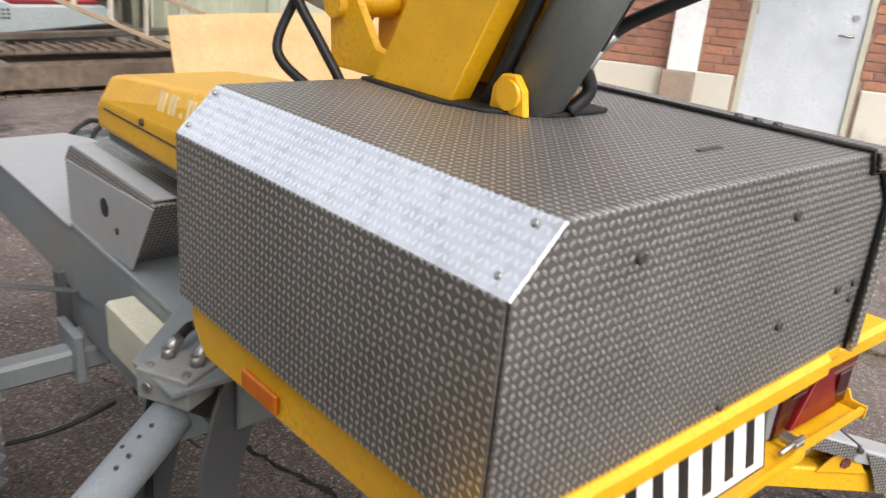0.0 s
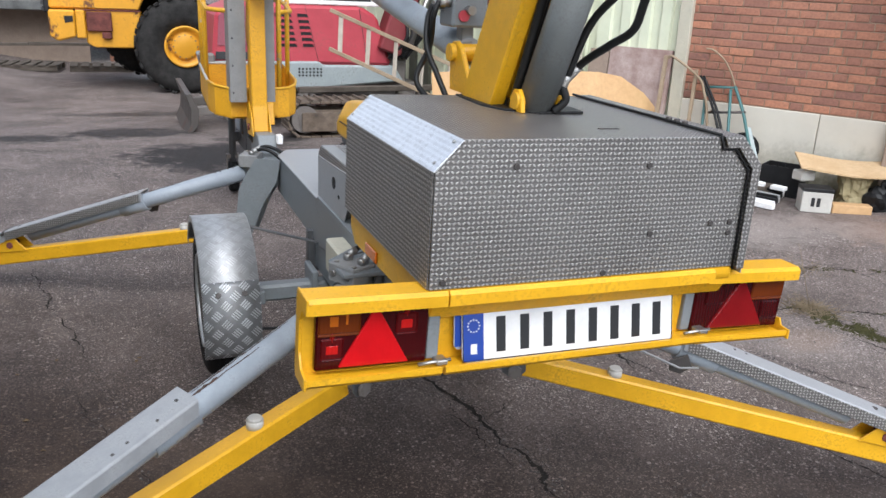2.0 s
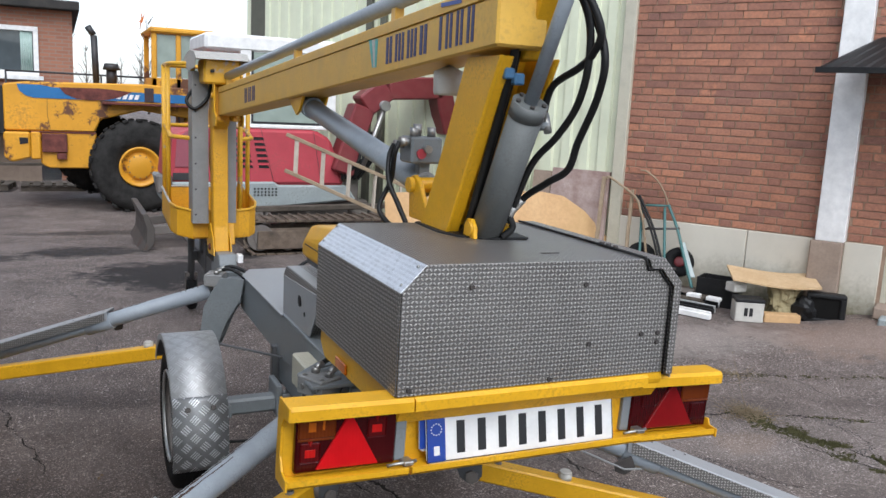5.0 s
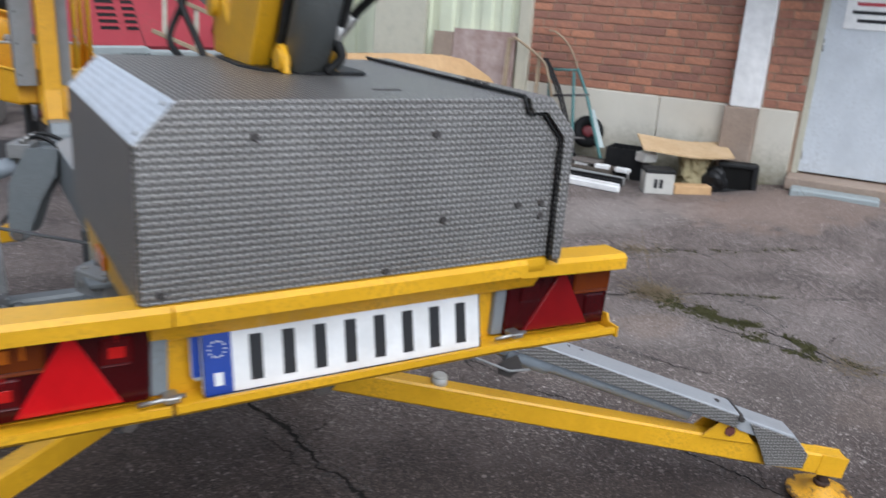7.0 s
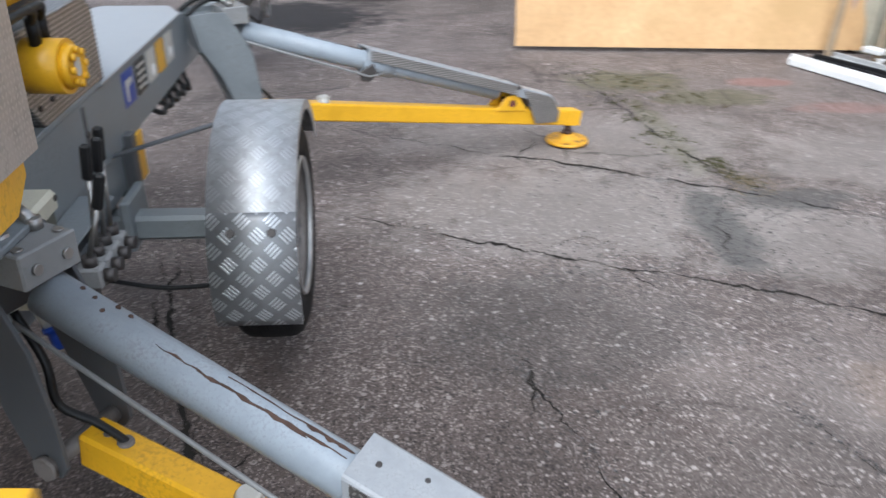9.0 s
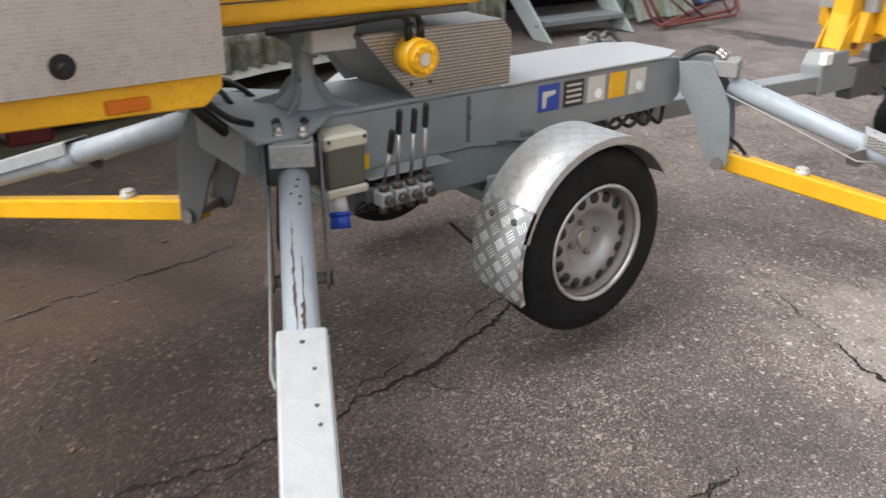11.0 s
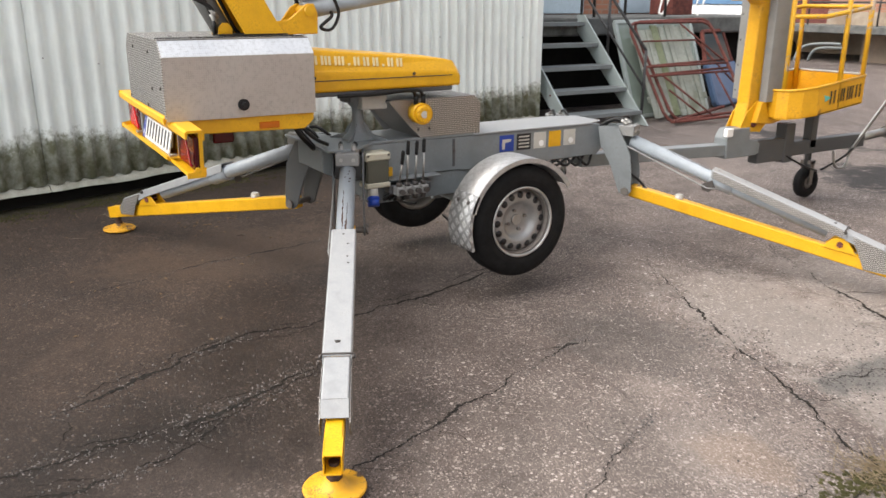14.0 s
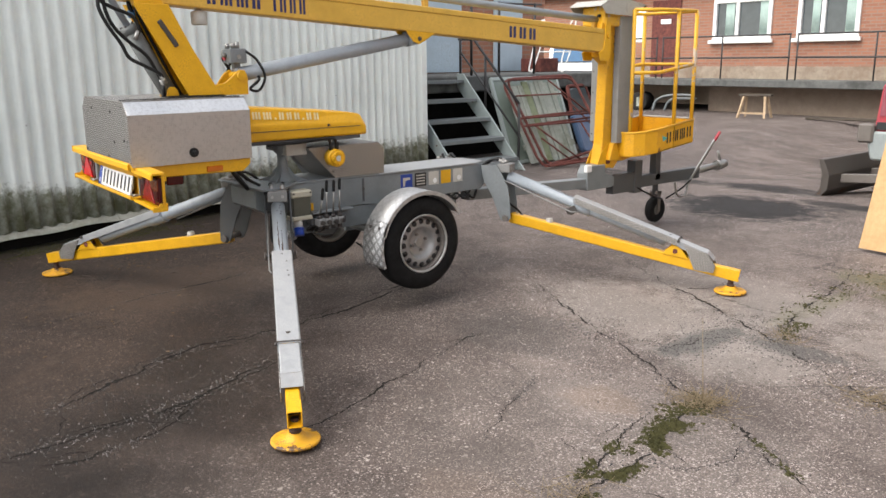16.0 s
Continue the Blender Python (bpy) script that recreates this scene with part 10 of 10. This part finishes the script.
    part("side_board", b, M_MUD, root, "mud-caked board along the track")
    for x in (1.0, 2.2):
        b = fresh()
        box(b, x - 0.06, x + 0.06, 6.70, y0 + 0.35, 0.26, 0.36, 0.01)
        part("cross_member", b, M_DIRTY_STEEL, root)
    b = fresh()
    bar(b, (0.85, 7.10, 0.46), (2.65, 7.16, 0.48), 0.10, 0.055, 0.006)
    part("foot_board", b, M_OLD_TIMBER, root, "grey board laid along the machine")
    for x in (1.0, 2.2):
        b = fresh()
        box(b, x - 0.03, x + 0.03, 7.07, 7.19, 0.35, 0.44, 0.004)
        part("board_bracket", b, M_DIRTY_STEEL, root)
    b = fresh()
    box(b, 0.75, 2.4, y0 + 0.25, y1 - 0.3, 0.25, 0.46, 0.02)
    part("undercarriage", b, M_DIRTY_STEEL, root)
    # blade
    b = fresh()
    prism(b, [(-0.30, 0.0), (-0.25, 0.0), (-0.16, 0.10), (-0.15, 0.26), (-0.22, 0.42), (-0.28, 0.42), (-0.23, 0.26), (-0.24, 0.12)], "y", 7.10, 8.45, 0.006)
    bl = part("dozer_blade", b, M_BLADE, root, "scoured dark steel dozer blade")
    for y in (7.40, 8.10):
        p = fresh()
        bar(p, (-0.17, y, 0.20), (1.05, y + 0.05, 0.30), 0.07, 0.09, 0.006)
        part("blade_arm", p, M_DIRTY_STEEL, bl)
    b = fresh()
    box(b, x0 - 0.09, x0 + 0.07, y0 - 0.06, y0 + 0.10, 0.58, 0.78, 0.02)
    lamp = part("head_lamp", b, M_DIRTY_STEEL, root, "grimy lamp housing")
    # digging arm behind
    b = fresh()
    pts = [(1.95, 7.58, 0.82), (2.2, 7.58, 1.59), (2.48, 7.58, 1.81), (3.18, 7.58, 1.85), (3.32, 7.58, 1.32)]
    for a, c, w in zip(pts, pts[1:], (0.26, 0.27, 0.26, 0.22)):
        bar(b, a, c, w, 0.30, 0.02, Vector((0, 1, 0)))
    part("digging_arm", b, M_RED_DARK, root, "dark red angled digging arm")
    b = fresh()
    rod(b, (2.17, 7.40, 0.90), (2.42, 7.40, 1.59), 0.03, None, 12)
    part("arm_ram", b, M_STEEL, root)
    b = fresh()
    rod(b, (2.42, 7.36, 1.61), (2.42, 7.8, 1.61), 0.06, None, 14)
    part("arm_pin", b, M_STEEL, root)
    for k in range(5):
        b = fresh()
        tube(b, [(1.95 + 0.05 * k, 7.5, 0.75), (2.13 + 0.06 * k, 7.4, 1.0 + 0.03 * k), (2.10 + 0.05 * k, 7.5, 1.3)], 0.02)
        part("hose", b, M_HOSE, root)
    b = fresh()
    box(b, 1.80, 2.20, 7.6, 8.2, 0.45, 0.95, 0.02)
    part("swing_post", b, M_DIRTY_STEEL, root)


mini_excavator()


def wooden_ladder():
    root = thing("wooden_ladder", "weathered wooden ladder lying slanted against the excavator", "ladder")
    a0, a1 = Vector((1.18, 7.05, 1.28)), Vector((3.02, 6.60, 0.52))
    b0, b1 = Vector((1.16, 7.02, 0.90)), Vector((3.00, 6.62, 0.10))
    for p, q in ((a0, a1), (b0, b1)):
        bm = fresh()
        bar(bm, p, q, 0.05, 0.04, 0.004)
        part("ladder_rail", bm, M_TIMBER, root)
    for k in range(7):
        t = 0.06 + 0.15 * k
        bm = fresh()
        bar(bm, a0.lerp(a1, t), b0.lerp(b1, t), 0.046, 0.022, 0.004)
        part("rung", bm, M_OLD_RUNG, root)
    bm = fresh()
    box(bm, 2.86, 3.06, 6.55, 6.70, 0.0, 0.14, 0.01)
    tagged(part("support_block", bm, M_OLD_TIMBER), "old timber block under the ladder's foot", "block")


wooden_ladder()


def pallets():
    for n, (x, y) in enumerate(((-2.5, 16.95), (-1.15, 17.05))):
        root = thing("wooden_pallet", "weathered wooden pallet lying on the asphalt", "pallet", (x, y, ground_z(x, y)), 8 * n - 8, "wooden pallets")
        for k in range(3):
            b = fresh()
            box(b, -0.6, 0.6, -0.4 + 0.36 * k, -0.32 + 0.36 * k, 0.0, 0.10, 0.004)
            part("bearer", b, M_OLD_TIMBER, root)
        for k in range(6):
            b = fresh()
            box(b, -0.6 + 0.21 * k, -0.46 + 0.21 * k, -0.42, 0.42, 0.10, 0.125, 0.003)
            part("deck_board", b, M_OLD_TIMBER, root)


pallets()


def bare_trees():
    """A thin line of leafless trees on the horizon."""
    rng = random.Random(21)
    bm = fresh()
    for _ in range(70):
        x, y = rng.uniform(-30, 45), rng.uniform(60, 85)
        h = rng.uniform(4.5, 7.5)
        rod(bm, (x, y, 0), (x + rng.uniform(-0.3, 0.3), y, h), 0.09, 0.02, 5)
        for _k in range(16):
            z = h * rng.uniform(0.3, 0.95)
            a = rng.uniform(0, 6.28)
            l = (h - z) * 0.5 + 0.4
            rod(bm, (x, y, z), (x + l * 0.6 * math.cos(a), y + l * 0.6 * math.sin(a), z + l), 0.025, 0.008, 4)
    tagged(part("bare_trees", bm, M_TWIG), "thin leafless trees along the horizon", "trees", kind="stuff")


bare_trees()


# ---------------------------------------------------------------- single bricks
def bricks():
    rng = random.Random(11)
    shared = {}

    def brick_mesh(length):
        key = round(length, 3)
        if key not in shared:
            bm = fresh()
            box(bm, 0, length, 0.0, 0.03, 0, 0.0585, 0.003)
            bm.normal_update()
            box_uv(bm)
            me = bpy.data.meshes.new("brick")
            bm.to_mesh(me)
            bm.free()
            me.materials.append(M_BRICK)
            shared[key] = me
        return shared[key]

    rest_v, rest_f = [], []
    made = 0
    row = 0
    z = 0.69
    while z < 3.36:
        # two stretchers to one header, shifted from course to course
        s = -0.60 - (0.0, 0.155, 0.31, 0.06, 0.235)[row % 5]
        course = 0
        while s < 5.9:
            long = 0.098 if course % 3 == 2 else 0.203
            a, b = max(s, -0.60), s + long + rng.uniform(-0.003, 0.003)
            for lo, hi in ((-9, 1.195), (1.435, D0 - 0.005) if z < 2.24 else (1.435, 9), (D1 + 0.005, 9) if z < 2.24 else (99, 99)):
                p, q = max(a, lo), min(b, hi)
                if q - p < 0.04:
                    continue
                depth = rng.uniform(-0.002, 0.004)
                near = (p < 1.2 and z < 1.9) or (1.4 < p < 3.2 and z < 0.9)
                if near and made < 300:
                    ob = bpy.data.objects.new("brick", brick_mesh(q - p))
                    scene.collection.objects.link(ob)
                    ob.parent = WALL_OB
                    ob.matrix_basis = WALL @ Matrix.Translation((p, -0.004 - depth, z)) @ Matrix.Rotation(rng.uniform(-0.004, 0.004), 4, "Y")
                    made += 1
                else:
                    k = len(rest_v)
                    rest_v.extend([tuple(WALL @ Vector((x, y, zz))) for x in (p, q) for y in (-0.004 - depth, 0.026) for zz in (z, z + 0.0585)])
                    rest_f.extend([tuple(k + i for i in f) for f in ((0, 1, 3, 2), (4, 6, 7, 5), (0, 4, 5, 1), (2, 3, 7, 6), (0, 2, 6, 4), (1, 5, 7, 3))])
            s += long + 0.0115
            course += 1
        z += 0.0685
        row += 1
    me = bpy.data.meshes.new("bricks_far")
    me.from_pydata(rest_v, [], rest_f)
    me.materials.append(M_BRICK)
    ob = new("brick_rest", me)
    ob.parent = WALL_OB
    ob["kind"] = "stuff"


bricks()
